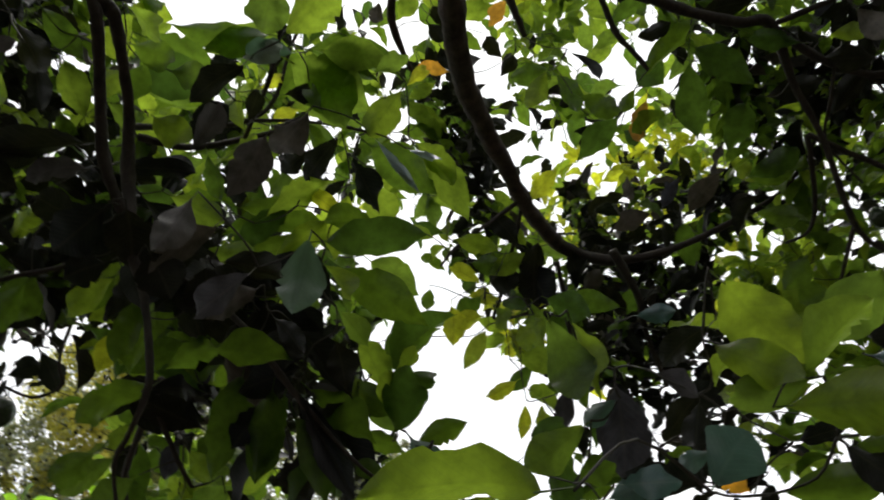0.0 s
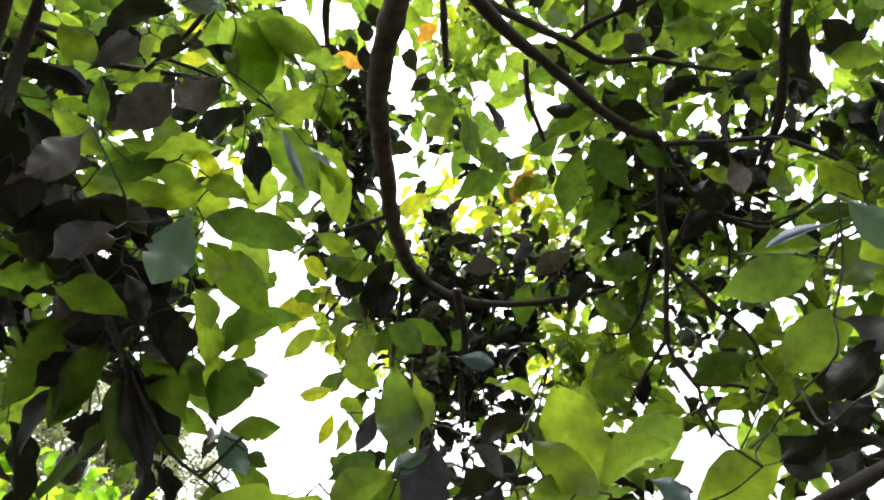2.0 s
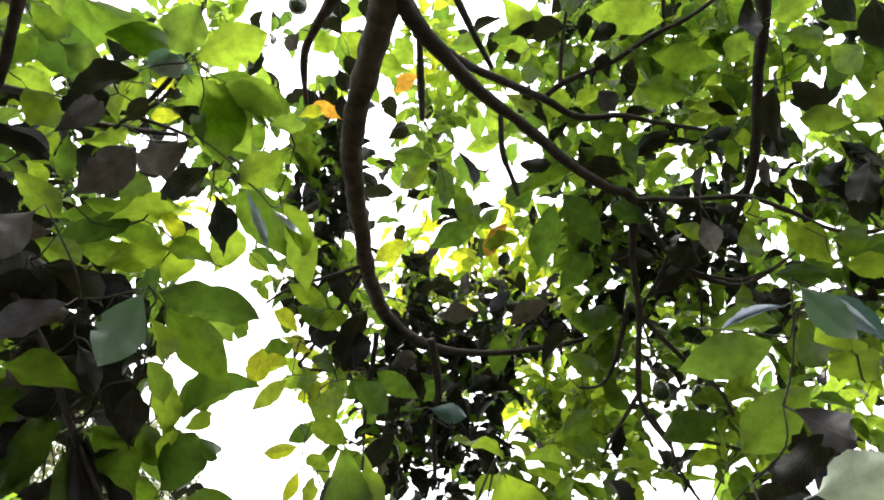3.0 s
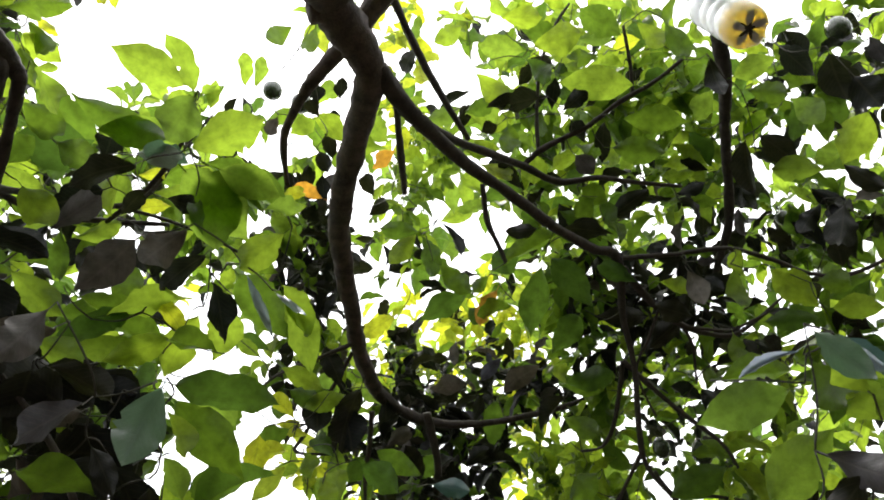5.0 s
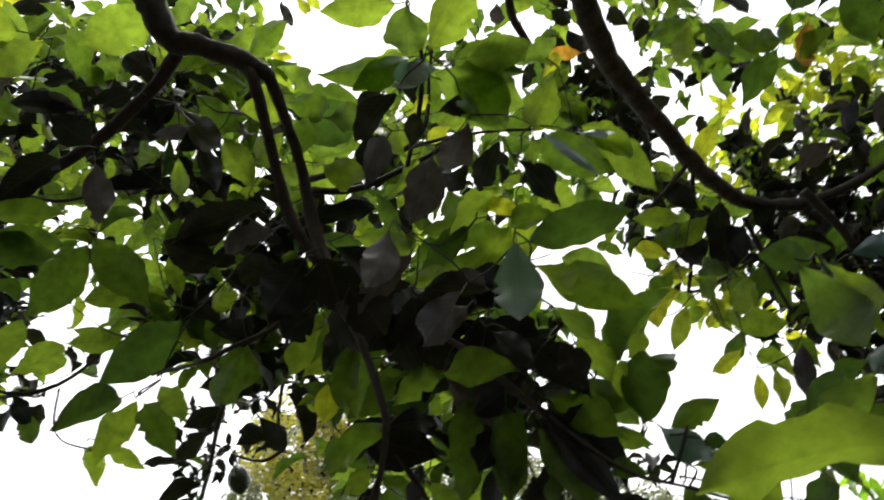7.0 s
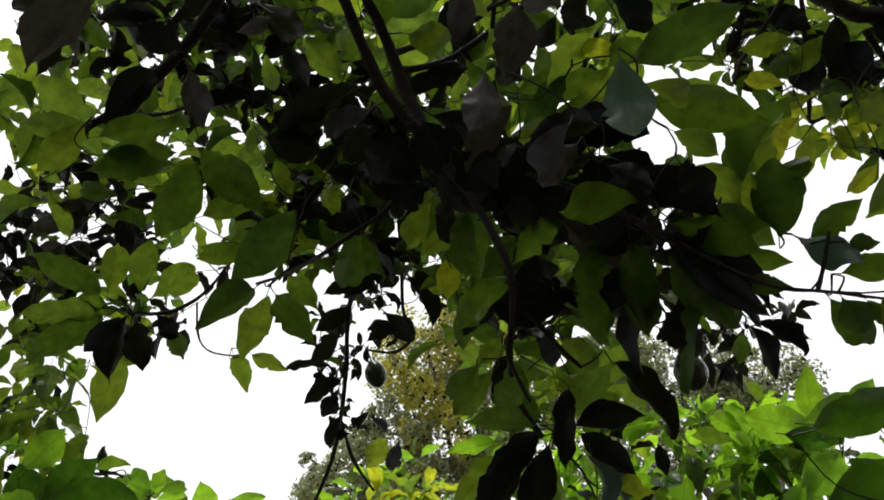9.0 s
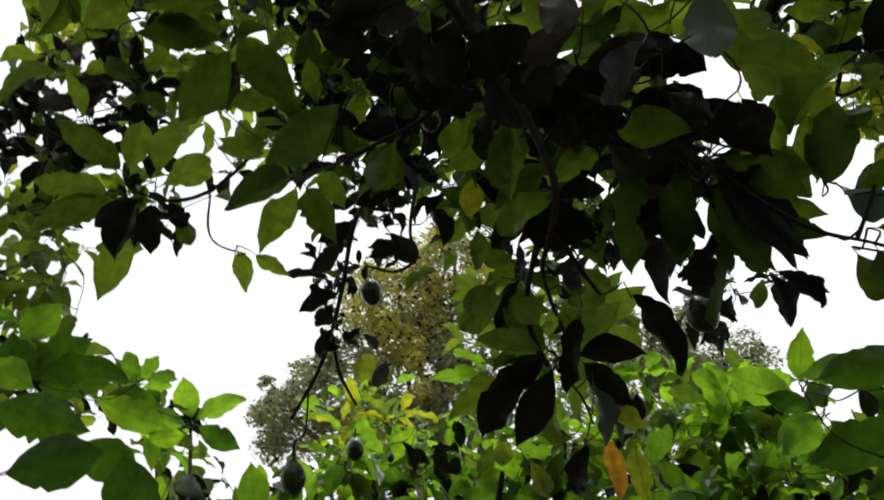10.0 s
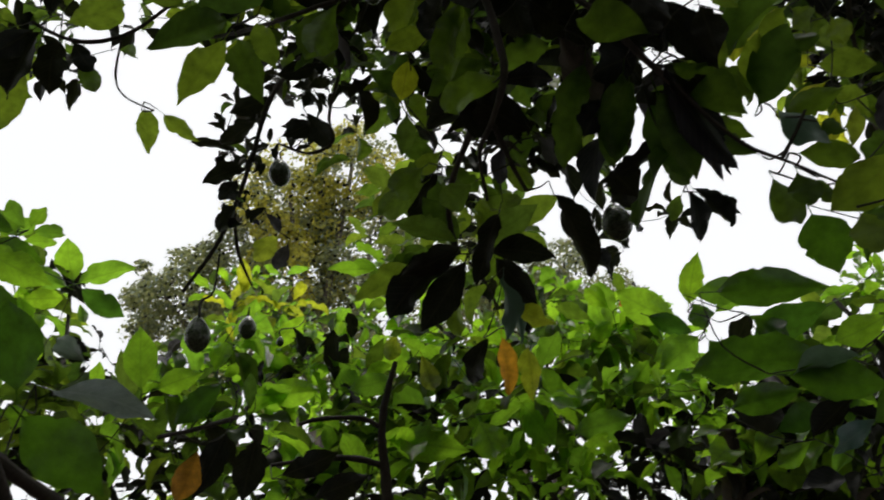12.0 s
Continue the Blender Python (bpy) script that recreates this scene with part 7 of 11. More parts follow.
clump(avocado, "mature", (1.403, 1.208, 3.976), 0.052, 0.052, 2, 0.14, 203)
clump(avocado, "mature", (1.470, 1.149, 3.849), 0.102, 0.050, 12, 0.17, 204)
clump(avocado, "shaded", (1.899, 1.304, 4.212), 0.060, 0.060, 7, 0.13, 205)
clump(avocado, "mature", (2.278, 1.585, 4.701), 0.077, 0.076, 5, 0.16, 206)
clump(avocado, "mature", (-1.498, 1.815, 4.526), 0.130, 0.064, 12, 0.16, 207)
clump(avocado, "fresh", (-1.084, 1.837, 4.567), 0.127, 0.063, 12, 0.15, 208)
clump(avocado, "fresh", (-0.694, 1.504, 4.048), 0.103, 0.051, 12, 0.13, 209)
clump(avocado, "mature", (-0.599, 1.793, 4.507), 0.060, 0.060, 6, 0.13, 210)
clump(avocado, "mature", (-0.276, 1.686, 4.362), 0.113, 0.056, 4, 0.17, 211)
clump(avocado, "fresh", (0.056, 1.648, 4.351), 0.056, 0.055, 6, 0.13, 212)
clump(avocado, "mature", (0.125, 1.983, 4.946), 0.072, 0.071, 5, 0.16, 213)
clump(avocado, "mature", (0.204, 1.624, 4.321), 0.055, 0.055, 2, 0.17, 214)
clump(avocado, "fresh", (0.511, 2.365, 5.506), 0.085, 0.084, 5, 0.16, 216)
clump(avocado, "mature", (0.409, 1.513, 4.150), 0.052, 0.052, 2, 0.16, 217)
clump(avocado, "mature", (0.689, 1.756, 4.585), 0.123, 0.061, 12, 0.13, 218)
clump(avocado, "mature", (0.761, 2.079, 5.182), 0.156, 0.077, 10, 0.16, 219)
clump(avocado, "mature", (0.830, 1.470, 4.132), 0.106, 0.052, 12, 0.16, 220)
clump(avocado, "fresh", (1.179, 1.898, 4.901), 0.148, 0.073, 10, 0.16, 221)
clump(avocado, "mature", (1.035, 1.449, 4.115), 0.054, 0.053, 6, 0.17, 222)
clump(avocado, "mature", (1.210, 1.454, 4.149), 0.111, 0.055, 12, 0.18, 223)
clump(avocado, "fresh", (1.398, 1.423, 4.100), 0.056, 0.055, 6, 0.15, 224)
clump(avocado, "mature", (1.706, 1.575, 4.402), 0.063, 0.062, 2, 0.14, 225)
clump(avocado, "mature", (1.554, 1.337, 3.994), 0.055, 0.054, 6, 0.17, 226)
clump(avocado, "mature", (1.993, 1.584, 4.417), 0.066, 0.065, 2, 0.18, 227)
clump(avocado, "shaded", (1.777, 1.295, 3.947), 0.056, 0.055, 7, 0.15, 228)
clump(avocado, "fresh", (-1.258, 1.602, 3.995), 0.109, 0.054, 12, 0.15, 229)
clump(avocado, "mature", (-1.282, 1.918, 4.409), 0.063, 0.062, 2, 0.17, 230)
clump(avocado, "fresh", (-0.972, 1.711, 4.143), 0.112, 0.055, 12, 0.14, 231)
clump(avocado, "mature", (-0.831, 1.955, 4.496), 0.125, 0.062, 12, 0.14, 232)
clump(avocado, "mature", (-0.548, 1.682, 4.119), 0.054, 0.053, 6, 0.14, 233)
clump(avocado, "mature", (-0.269, 1.736, 4.209), 0.110, 0.054, 4, 0.17, 234)
clump(avocado, "yellow", (0.168, 2.026, 4.704), 0.129, 0.064, 12, 0.13, 235)
clump(avocado, "mature", (0.295, 1.604, 4.115), 0.052, 0.052, 2, 0.14, 236)
clump(avocado, "fresh", (0.414, 1.595, 4.106), 0.052, 0.052, 6, 0.15, 237)
clump(avocado, "mature", (0.623, 2.160, 4.922), 0.075, 0.074, 5, 0.16, 238)
clump(avocado, "mature", (0.633, 1.586, 4.123), 0.101, 0.050, 12, 0.13, 239)
clump(avocado, "mature", (0.805, 2.069, 4.756), 0.144, 0.071, 10, 0.16, 240)
clump(avocado, "mature", (1.007, 1.814, 4.480), 0.123, 0.061, 12, 0.18, 241)
clump(avocado, "mature", (1.334, 2.339, 5.247), 0.168, 0.083, 10, 0.16, 242)
clump(avocado, "mature", (1.243, 1.743, 4.332), 0.121, 0.060, 12, 0.14, 243)
clump(avocado, "fresh", (1.264, 1.501, 4.009), 0.054, 0.054, 6, 0.17, 244)
clump(avocado, "shaded", (1.443, 1.577, 4.137), 0.058, 0.057, 7, 0.15, 245)
clump(avocado, "mature", (1.750, 1.672, 4.313), 0.126, 0.062, 4, 0.15, 246)
clump(avocado, "fresh", (2.099, 1.705, 4.381), 0.135, 0.067, 12, 0.14, 247)
clump(avocado, "mature", (-1.214, 1.642, 3.858), 0.106, 0.052, 12, 0.14, 248)
clump(avocado, "fresh", (-1.317, 2.094, 4.441), 0.065, 0.065, 6, 0.14, 249)
clump(avocado, "mature", (-1.007, 1.770, 4.041), 0.055, 0.055, 6, 0.15, 250)
clump(avocado, "mature", (-0.824, 1.706, 3.977), 0.106, 0.052, 12, 0.17, 251)
clump(avocado, "mature", (-0.786, 2.266, 4.723), 0.137, 0.068, 12, 0.18, 252)
clump(avocado, "mature", (-0.358, 1.759, 4.076), 0.107, 0.053, 4, 0.15, 253)
clump(avocado, "mature", (0.095, 2.171, 4.616), 0.065, 0.064, 2, 0.15, 254)
clump(avocado, "fresh", (0.275, 2.020, 4.412), 0.121, 0.060, 12, 0.17, 255)
clump(avocado, "fresh", (0.358, 2.481, 5.056), 0.159, 0.078, 10, 0.16, 256)
clump(avocado, "mature", (0.552, 1.839, 4.239), 0.114, 0.056, 12, 0.18, 257)
clump(avocado, "fresh", (0.677, 2.357, 4.933), 0.154, 0.076, 10, 0.16, 258)
clump(avocado, "mature", (0.689, 1.572, 3.868), 0.099, 0.049, 12, 0.13, 259)
clump(avocado, "fresh", (0.772, 1.939, 4.347), 0.129, 0.064, 10, 0.16, 260)
clump(avocado, "mature", (1.156, 1.950, 4.390), 0.125, 0.062, 12, 0.13, 261)
clump(avocado, "fresh", (1.278, 1.828, 4.221), 0.060, 0.059, 6, 0.15, 262)
clump(avocado, "mature", (1.221, 1.536, 3.860), 0.052, 0.052, 6, 0.14, 263)
clump(avocado, "shaded", (1.513, 1.761, 4.146), 0.060, 0.059, 7, 0.14, 264)
clump(avocado, "mature", (1.802, 1.898, 4.349), 0.066, 0.065, 2, 0.18, 265)
clump(avocado, "fresh", (1.521, 1.418, 3.687), 0.103, 0.051, 12, 0.16, 266)
clump(avocado, "fresh", (2.151, 1.788, 4.258), 0.067, 0.066, 6, 0.17, 267)
clump(avocado, "mature", (-1.329, 1.828, 3.877), 0.056, 0.055, 6, 0.15, 268)
clump(avocado, "shaded", (-1.263, 1.962, 4.081), 0.118, 0.058, 14, 0.15, 269)
clump(avocado, "shaded", (-0.988, 1.887, 4.013), 0.112, 0.055, 14, 0.11, 270)
clump(avocado, "mature", (-0.773, 2.021, 4.141), 0.116, 0.057, 12, 0.18, 271)
clump(avocado, "mature", (-0.521, 2.002, 4.159), 0.115, 0.057, 12, 0.15, 272)
clump(avocado, "shaded", (-0.278, 2.141, 4.324), 0.121, 0.060, 14, 0.14, 273)
clump(avocado, "mature", (0.069, 2.034, 4.250), 0.058, 0.058, 6, 0.16, 274)
clump(avocado, "fresh", (0.128, 2.647, 5.037), 0.081, 0.080, 5, 0.16, 275)
clump(avocado, "mature", (0.298, 2.227, 4.457), 0.126, 0.063, 4, 0.18, 276)
clump(avocado, "fresh", (0.480, 1.959, 4.156), 0.057, 0.056, 6, 0.15, 277)
clump(avocado, "fresh", (0.598, 2.637, 4.945), 0.080, 0.079, 5, 0.16, 278)
clump(avocado, "mature", (0.614, 1.725, 3.875), 0.102, 0.050, 12, 0.15, 279)
clump(avocado, "mature", (0.758, 2.225, 4.513), 0.139, 0.069, 10, 0.16, 280)
clump(avocado, "mature", (0.971, 1.983, 4.231), 0.120, 0.059, 12, 0.17, 281)
clump(avocado, "mature", (1.215, 2.442, 4.858), 0.158, 0.078, 10, 0.16, 282)
clump(avocado, "mature", (1.138, 1.894, 4.080), 0.058, 0.057, 6, 0.13, 283)
clump(avocado, "shaded", (1.301, 1.844, 4.062), 0.116, 0.058, 14, 0.14, 284)
clump(avocado, "mature", (1.655, 2.030, 4.278), 0.065, 0.064, 2, 0.18, 285)
clump(avocado, "fresh", (1.887, 2.015, 4.289), 0.134, 0.066, 12, 0.15, 286)
clump(avocado, "fresh", (1.600, 1.513, 3.640), 0.052, 0.052, 6, 0.14, 287)
clump(avocado, "shaded", (1.863, 1.620, 3.809), 0.058, 0.057, 7, 0.13, 288)
clump(avocado, "shaded", (-1.401, 1.993, 3.928), 0.059, 0.058, 7, 0.13, 289)
clump(avocado, "mature", (-1.365, 2.176, 4.088), 0.062, 0.061, 6, 0.14, 290)
clump(avocado, "mature", (-1.059, 1.856, 3.743), 0.053, 0.052, 2, 0.18, 291)
clump(avocado, "mature", (-0.816, 2.229, 4.181), 0.122, 0.060, 12, 0.17, 293)
clump(avocado, "mature", (-0.513, 1.889, 3.828), 0.052, 0.051, 6, 0.17, 294)
clump(avocado, "shaded", (-0.409, 2.259, 4.269), 0.123, 0.061, 14, 0.13, 295)
clump(avocado, "shaded", (-0.205, 2.121, 4.125), 0.058, 0.057, 7, 0.14, 296)
clump(avocado, "mature", (0.078, 2.161, 4.172), 0.059, 0.058, 6, 0.16, 297)
clump(avocado, "mature", (0.162, 2.742, 4.873), 0.079, 0.079, 5, 0.16, 298)
clump(avocado, "mature", (0.231, 2.257, 4.307), 0.062, 0.061, 2, 0.17, 299)
clump(avocado, "mature", (0.691, 2.075, 4.092), 0.116, 0.057, 12, 0.16, 300)
clump(avocado, "mature", (0.863, 2.617, 4.664), 0.153, 0.076, 10, 0.16, 301)
clump(avocado, "mature", (0.900, 2.112, 4.156), 0.060, 0.059, 6, 0.17, 302)
clump(avocado, "mature", (1.093, 2.696, 4.852), 0.081, 0.080, 5, 0.16, 303)
clump(avocado, "mature", (1.166, 1.999, 4.051), 0.059, 0.058, 2, 0.14, 304)
clump(avocado, "shaded", (1.284, 1.898, 3.905), 0.113, 0.056, 14, 0.13, 305)
clump(avocado, "mature", (1.675, 2.047, 4.114), 0.127, 0.063, 4, 0.17, 306)
clump(avocado, "fresh", (1.708, 1.823, 3.854), 0.059, 0.058, 6, 0.13, 307)
clump(avocado, "shaded", (1.822, 1.744, 3.783), 0.116, 0.057, 14, 0.14, 308)
clump(avocado, "mature", (-1.444, 2.325, 4.066), 0.128, 0.063, 12, 0.15, 309)
clump(avocado, "shaded", (-0.883, 2.169, 3.935), 0.115, 0.057, 14, 0.11, 311)
clump(avocado, "mature", (-0.705, 2.362, 4.139), 0.123, 0.061, 12, 0.14, 312)
clump(avocado, "mature", (-0.522, 2.621, 4.428), 0.068, 0.067, 6, 0.14, 313)
clump(avocado, "shaded", (-0.258, 2.197, 3.966), 0.113, 0.056, 14, 0.13, 314)
clump(avocado, "mature", (0.086, 2.318, 4.139), 0.060, 0.059, 2, 0.16, 315)
clump(avocado, "mature", (0.229, 2.291, 4.094), 0.059, 0.059, 6, 0.16, 316)
clump(avocado, "mature", (0.347, 2.721, 4.625), 0.076, 0.075, 5, 0.16, 317)
clump(avocado, "mature", (0.438, 2.572, 4.423), 0.067, 0.066, 2, 0.16, 318)
clump(avocado, "mature", (0.775, 2.883, 4.665), 0.159, 0.079, 10, 0.16, 320)
clump(avocado, "mature", (0.721, 1.828, 3.636), 0.099, 0.049, 12, 0.17, 321)
clump(avocado, "mature", (0.911, 2.359, 4.271), 0.137, 0.068, 10, 0.16, 322)
clump(avocado, "mature", (0.879, 1.817, 3.623), 0.050, 0.049, 6, 0.15, 323)
clump(avocado, "fresh", (1.269, 2.455, 4.363), 0.073, 0.072, 5, 0.16, 324)
clump(avocado, "shaded", (1.170, 2.021, 3.873), 0.114, 0.056, 14, 0.14, 325)
clump(avocado, "shaded", (1.438, 2.077, 3.926), 0.060, 0.059, 7, 0.13, 326)
clump(avocado, "mature", (1.778, 2.295, 4.169), 0.135, 0.067, 4, 0.14, 327)
clump(avocado, "mature", (1.782, 1.919, 3.792), 0.119, 0.059, 12, 0.18, 328)
clump(avocado, "mature", (2.042, 1.950, 3.833), 0.063, 0.062, 6, 0.15, 329)
clump(avocado, "mature", (-1.249, 2.049, 3.628), 0.109, 0.054, 12, 0.17, 330)
clump(avocado, "mature", (-1.259, 2.433, 3.989), 0.063, 0.062, 6, 0.15, 331)
clump(avocado, "yellow", (-1.006, 2.653, 4.234), 0.135, 0.067, 12, 0.18, 332)
clump(avocado, "mature", (-0.586, 2.377, 3.967), 0.059, 0.059, 6, 0.16, 333)
clump(avocado, "fresh", (-0.421, 2.246, 3.847), 0.056, 0.055, 6, 0.18, 334)
clump(avocado, "shaded", (-0.252, 2.422, 4.044), 0.120, 0.059, 14, 0.12, 335)
clump(avocado, "mature", (0.376, 2.290, 3.936), 0.057, 0.057, 6, 0.13, 336)
clump(avocado, "mature", (0.394, 2.809, 4.409), 0.074, 0.074, 5, 0.16, 337)
clump(avocado, "yellow", (0.727, 2.941, 4.556), 0.147, 0.073, 12, 0.17, 338)
clump(avocado, "mature", (0.790, 2.094, 3.739), 0.108, 0.054, 12, 0.16, 339)
clump(avocado, "fresh", (1.002, 2.813, 4.394), 0.152, 0.075, 10, 0.16, 340)
clump(avocado, "shaded", (1.027, 2.074, 3.724), 0.110, 0.054, 14, 0.11, 341)
clump(avocado, "shaded", (1.350, 2.146, 3.795), 0.117, 0.058, 14, 0.12, 342)
clump(avocado, "mature", (1.647, 2.182, 3.836), 0.123, 0.061, 4, 0.17, 343)
clump(avocado, "fresh", (1.951, 2.218, 3.881), 0.130, 0.064, 12, 0.15, 344)
clump(avocado, "fresh", (1.853, 1.885, 3.543), 0.057, 0.057, 6, 0.17, 345)
clump(avocado, "shaded", (-1.350, 2.255, 3.654), 0.058, 0.057, 7, 0.13, 346)
clump(avocado, "mature", (-1.224, 2.296, 3.722), 0.117, 0.058, 12, 0.15, 347)
clump(avocado, "mature", (-0.896, 2.137, 3.555), 0.106, 0.052, 12, 0.14, 348)
clump(avocado, "fresh", (-0.300, 2.321, 3.764), 0.056, 0.055, 6, 0.13, 349)
clump(avocado, "shaded", (-0.159, 2.366, 3.809), 0.057, 0.056, 7, 0.14, 350)
clump(avocado, "yellow", (0.234, 3.213, 4.555), 0.152, 0.075, 12, 0.15, 351)
clump(avocado, "yellow", (0.569, 3.057, 4.441), 0.146, 0.072, 12, 0.16, 352)
clump(avocado, "yellow", (0.753, 2.926, 4.296), 0.070, 0.070, 6, 0.17, 353)
clump(avocado, "fresh", (0.863, 2.696, 4.130), 0.066, 0.065, 6, 0.15, 354)
clump(avocado, "mature", (0.985, 3.208, 4.668), 0.085, 0.084, 5, 0.16, 355)
clump(avocado, "mature", (0.895, 2.166, 3.617), 0.108, 0.054, 4, 0.13, 356)
clump(avocado, "shaded", (1.156, 2.112, 3.618), 0.110, 0.054, 14, 0.12, 357)
clump(avocado, "shaded", (1.424, 2.261, 3.740), 0.060, 0.059, 7, 0.15, 358)
clump(avocado, "mature", (1.363, 1.973, 3.459), 0.053, 0.053, 2, 0.17, 359)
clump(avocado, "mature", (1.525, 1.779, 3.314), 0.102, 0.050, 12, 0.15, 360)
clump(avocado, "mature", (1.644, 1.752, 3.262), 0.051, 0.051, 6, 0.15, 361)
clump(avocado, "shaded", (-1.345, 2.331, 3.551), 0.058, 0.057, 7, 0.14, 362)
clump(avocado, "mature", (-1.191, 2.369, 3.614), 0.116, 0.057, 12, 0.17, 363)
clump(avocado, "mature", (-0.858, 2.114, 3.387), 0.101, 0.050, 12, 0.17, 364)
clump(avocado, "mature", (-0.329, 2.797, 3.981), 0.064, 0.064, 2, 0.13, 365)
clump(avocado, "fresh", (-0.162, 2.366, 3.614), 0.054, 0.054, 6, 0.17, 366)
clump(avocado, "shaded", (0.163, 2.480, 3.733), 0.115, 0.057, 14, 0.14, 367)
clump(avocado, "mature", (0.180, 3.020, 4.117), 0.147, 0.073, 10, 0.16, 368)
clump(avocado, "shaded", (0.445, 2.554, 3.791), 0.119, 0.059, 14, 0.11, 369)
clump(avocado, "fresh", (0.594, 3.001, 4.208), 0.150, 0.074, 10, 0.16, 370)
clump(avocado, "mature", (0.679, 2.321, 3.597), 0.110, 0.054, 4, 0.14, 371)
clump(avocado, "mature", (0.891, 2.415, 3.698), 0.058, 0.057, 6, 0.14, 372)
clump(avocado, "mature", (1.143, 2.211, 3.538), 0.110, 0.055, 12, 0.17, 373)
clump(avocado, "mature", (1.531, 2.428, 3.711), 0.124, 0.061, 4, 0.17, 374)
clump(avocado, "mature", (1.628, 2.159, 3.501), 0.115, 0.057, 12, 0.18, 375)
clump(avocado, "mature", (1.807, 2.049, 3.400), 0.114, 0.056, 12, 0.15, 376)
clump(avocado, "shaded", (-1.256, 2.348, 3.422), 0.112, 0.056, 14, 0.11, 377)
clump(avocado, "shaded", (-1.149, 2.474, 3.549), 0.058, 0.058, 7, 0.11, 378)
clump(avocado, "mature", (-0.964, 2.465, 3.519), 0.114, 0.056, 12, 0.16, 379)
clump(avocado, "mature", (-0.299, 2.593, 3.633), 0.058, 0.057, 2, 0.14, 380)
clump(avocado, "fresh", (-0.087, 2.484, 3.556), 0.111, 0.055, 12, 0.14, 381)
clump(avocado, "shaded", (0.168, 2.717, 3.757), 0.121, 0.060, 14, 0.12, 382)
clump(avocado, "mature", (0.256, 3.293, 4.219), 0.157, 0.078, 10, 0.16, 383)
clump(avocado, "shaded", (0.443, 2.715, 3.747), 0.122, 0.060, 14, 0.14, 384)
clump(avocado, "mature", (0.668, 3.550, 4.412), 0.170, 0.084, 10, 0.16, 385)
clump(avocado, "shaded", (0.650, 2.390, 3.513), 0.110, 0.054, 14, 0.14, 386)
clump(avocado, "fresh", (0.721, 2.910, 3.861), 0.140, 0.069, 10, 0.16, 387)
clump(avocado, "mature", (0.828, 2.129, 3.316), 0.100, 0.050, 12, 0.15, 388)
clump(avocado, "mature", (1.108, 3.011, 3.912), 0.148, 0.073, 10, 0.16, 389)
clump(avocado, "mature", (1.239, 2.519, 3.601), 0.120, 0.060, 12, 0.15, 390)
clump(avocado, "mature", (1.709, 3.256, 4.196), 0.168, 0.083, 10, 0.16, 391)
clump(avocado, "mature", (1.332, 2.267, 3.430), 0.056, 0.055, 2, 0.14, 392)
clump(avocado, "mature", (1.325, 1.982, 3.174), 0.100, 0.050, 12, 0.16, 393)
clump(avocado, "mature", (1.608, 2.146, 3.301), 0.056, 0.055, 6, 0.17, 395)
clump(avocado, "fresh", (1.653, 1.961, 3.184), 0.106, 0.052, 12, 0.16, 396)
clump(avocado, "shaded", (-1.276, 2.483, 3.395), 0.116, 0.057, 14, 0.13, 397)
clump(avocado, "shaded", (-1.018, 2.437, 3.359), 0.111, 0.055, 14, 0.11, 398)
clump(avocado, "mature", (-0.253, 2.363, 3.326), 0.051, 0.051, 2, 0.17, 399)
clump(avocado, "fresh", (-0.169, 3.042, 3.817), 0.066, 0.065, 6, 0.16, 400)
clump(avocado, "shaded", (0.038, 2.600, 3.474), 0.112, 0.055, 14, 0.13, 401)
clump(avocado, "fresh", (-0.039, 3.221, 3.867), 0.147, 0.073, 10, 0.16, 402)
clump(avocado, "shaded", (0.290, 2.527, 3.424), 0.110, 0.054, 14, 0.12, 403)
clump(avocado, "mature", (0.325, 3.095, 3.819), 0.143, 0.071, 10, 0.16, 404)
clump(avocado, "shaded", (0.489, 2.590, 3.486), 0.057, 0.056, 7, 0.12, 405)
clump(avocado, "mature", (0.623, 3.094, 3.870), 0.073, 0.072, 5, 0.16, 406)
clump(avocado, "yellow", (0.765, 2.884, 3.713), 0.128, 0.063, 12, 0.14, 407)
clump(avocado, "mature", (0.862, 2.298, 3.288), 0.105, 0.052, 12, 0.15, 408)
clump(avocado, "mature", (1.122, 3.065, 3.810), 0.147, 0.073, 10, 0.16, 409)
clump(avocado, "mature", (1.025, 2.247, 3.238), 0.052, 0.051, 2, 0.17, 410)
clump(avocado, "mature", (1.222, 2.396, 3.367), 0.056, 0.056, 6, 0.14, 411)
clump(avocado, "mature", (1.406, 2.861, 3.718), 0.071, 0.071, 5, 0.16, 412)
clump(avocado, "mature", (1.341, 2.298, 3.307), 0.111, 0.055, 4, 0.18, 413)
clump(avocado, "fresh", (2.101, 2.981, 3.801), 0.159, 0.078, 10, 0.16, 415)
clump(avocado, "fresh", (2.079, 2.555, 3.474), 0.132, 0.065, 12, 0.17, 416)
clump(avocado, "shaded", (-1.217, 2.476, 3.250), 0.112, 0.055, 14, 0.11, 417)
clump(avocado, "shaded", (-1.025, 2.509, 3.264), 0.111, 0.055, 14, 0.14, 418)
clump(avocado, "mature", (-0.175, 2.816, 3.463), 0.059, 0.058, 2, 0.17, 419)
clump(avocado, "shaded", (0.158, 2.651, 3.373), 0.112, 0.055, 14, 0.11, 420)
clump(avocado, "fresh", (0.209, 3.143, 3.722), 0.142, 0.070, 10, 0.16, 421)
clump(avocado, "shaded", (0.459, 2.818, 3.492), 0.120, 0.059, 14, 0.13, 422)
clump(avocado, "fresh", (0.608, 3.493, 3.952), 0.159, 0.078, 10, 0.16, 423)
clump(avocado, "yellow", (0.875, 3.385, 3.867), 0.145, 0.072, 12, 0.16, 424)
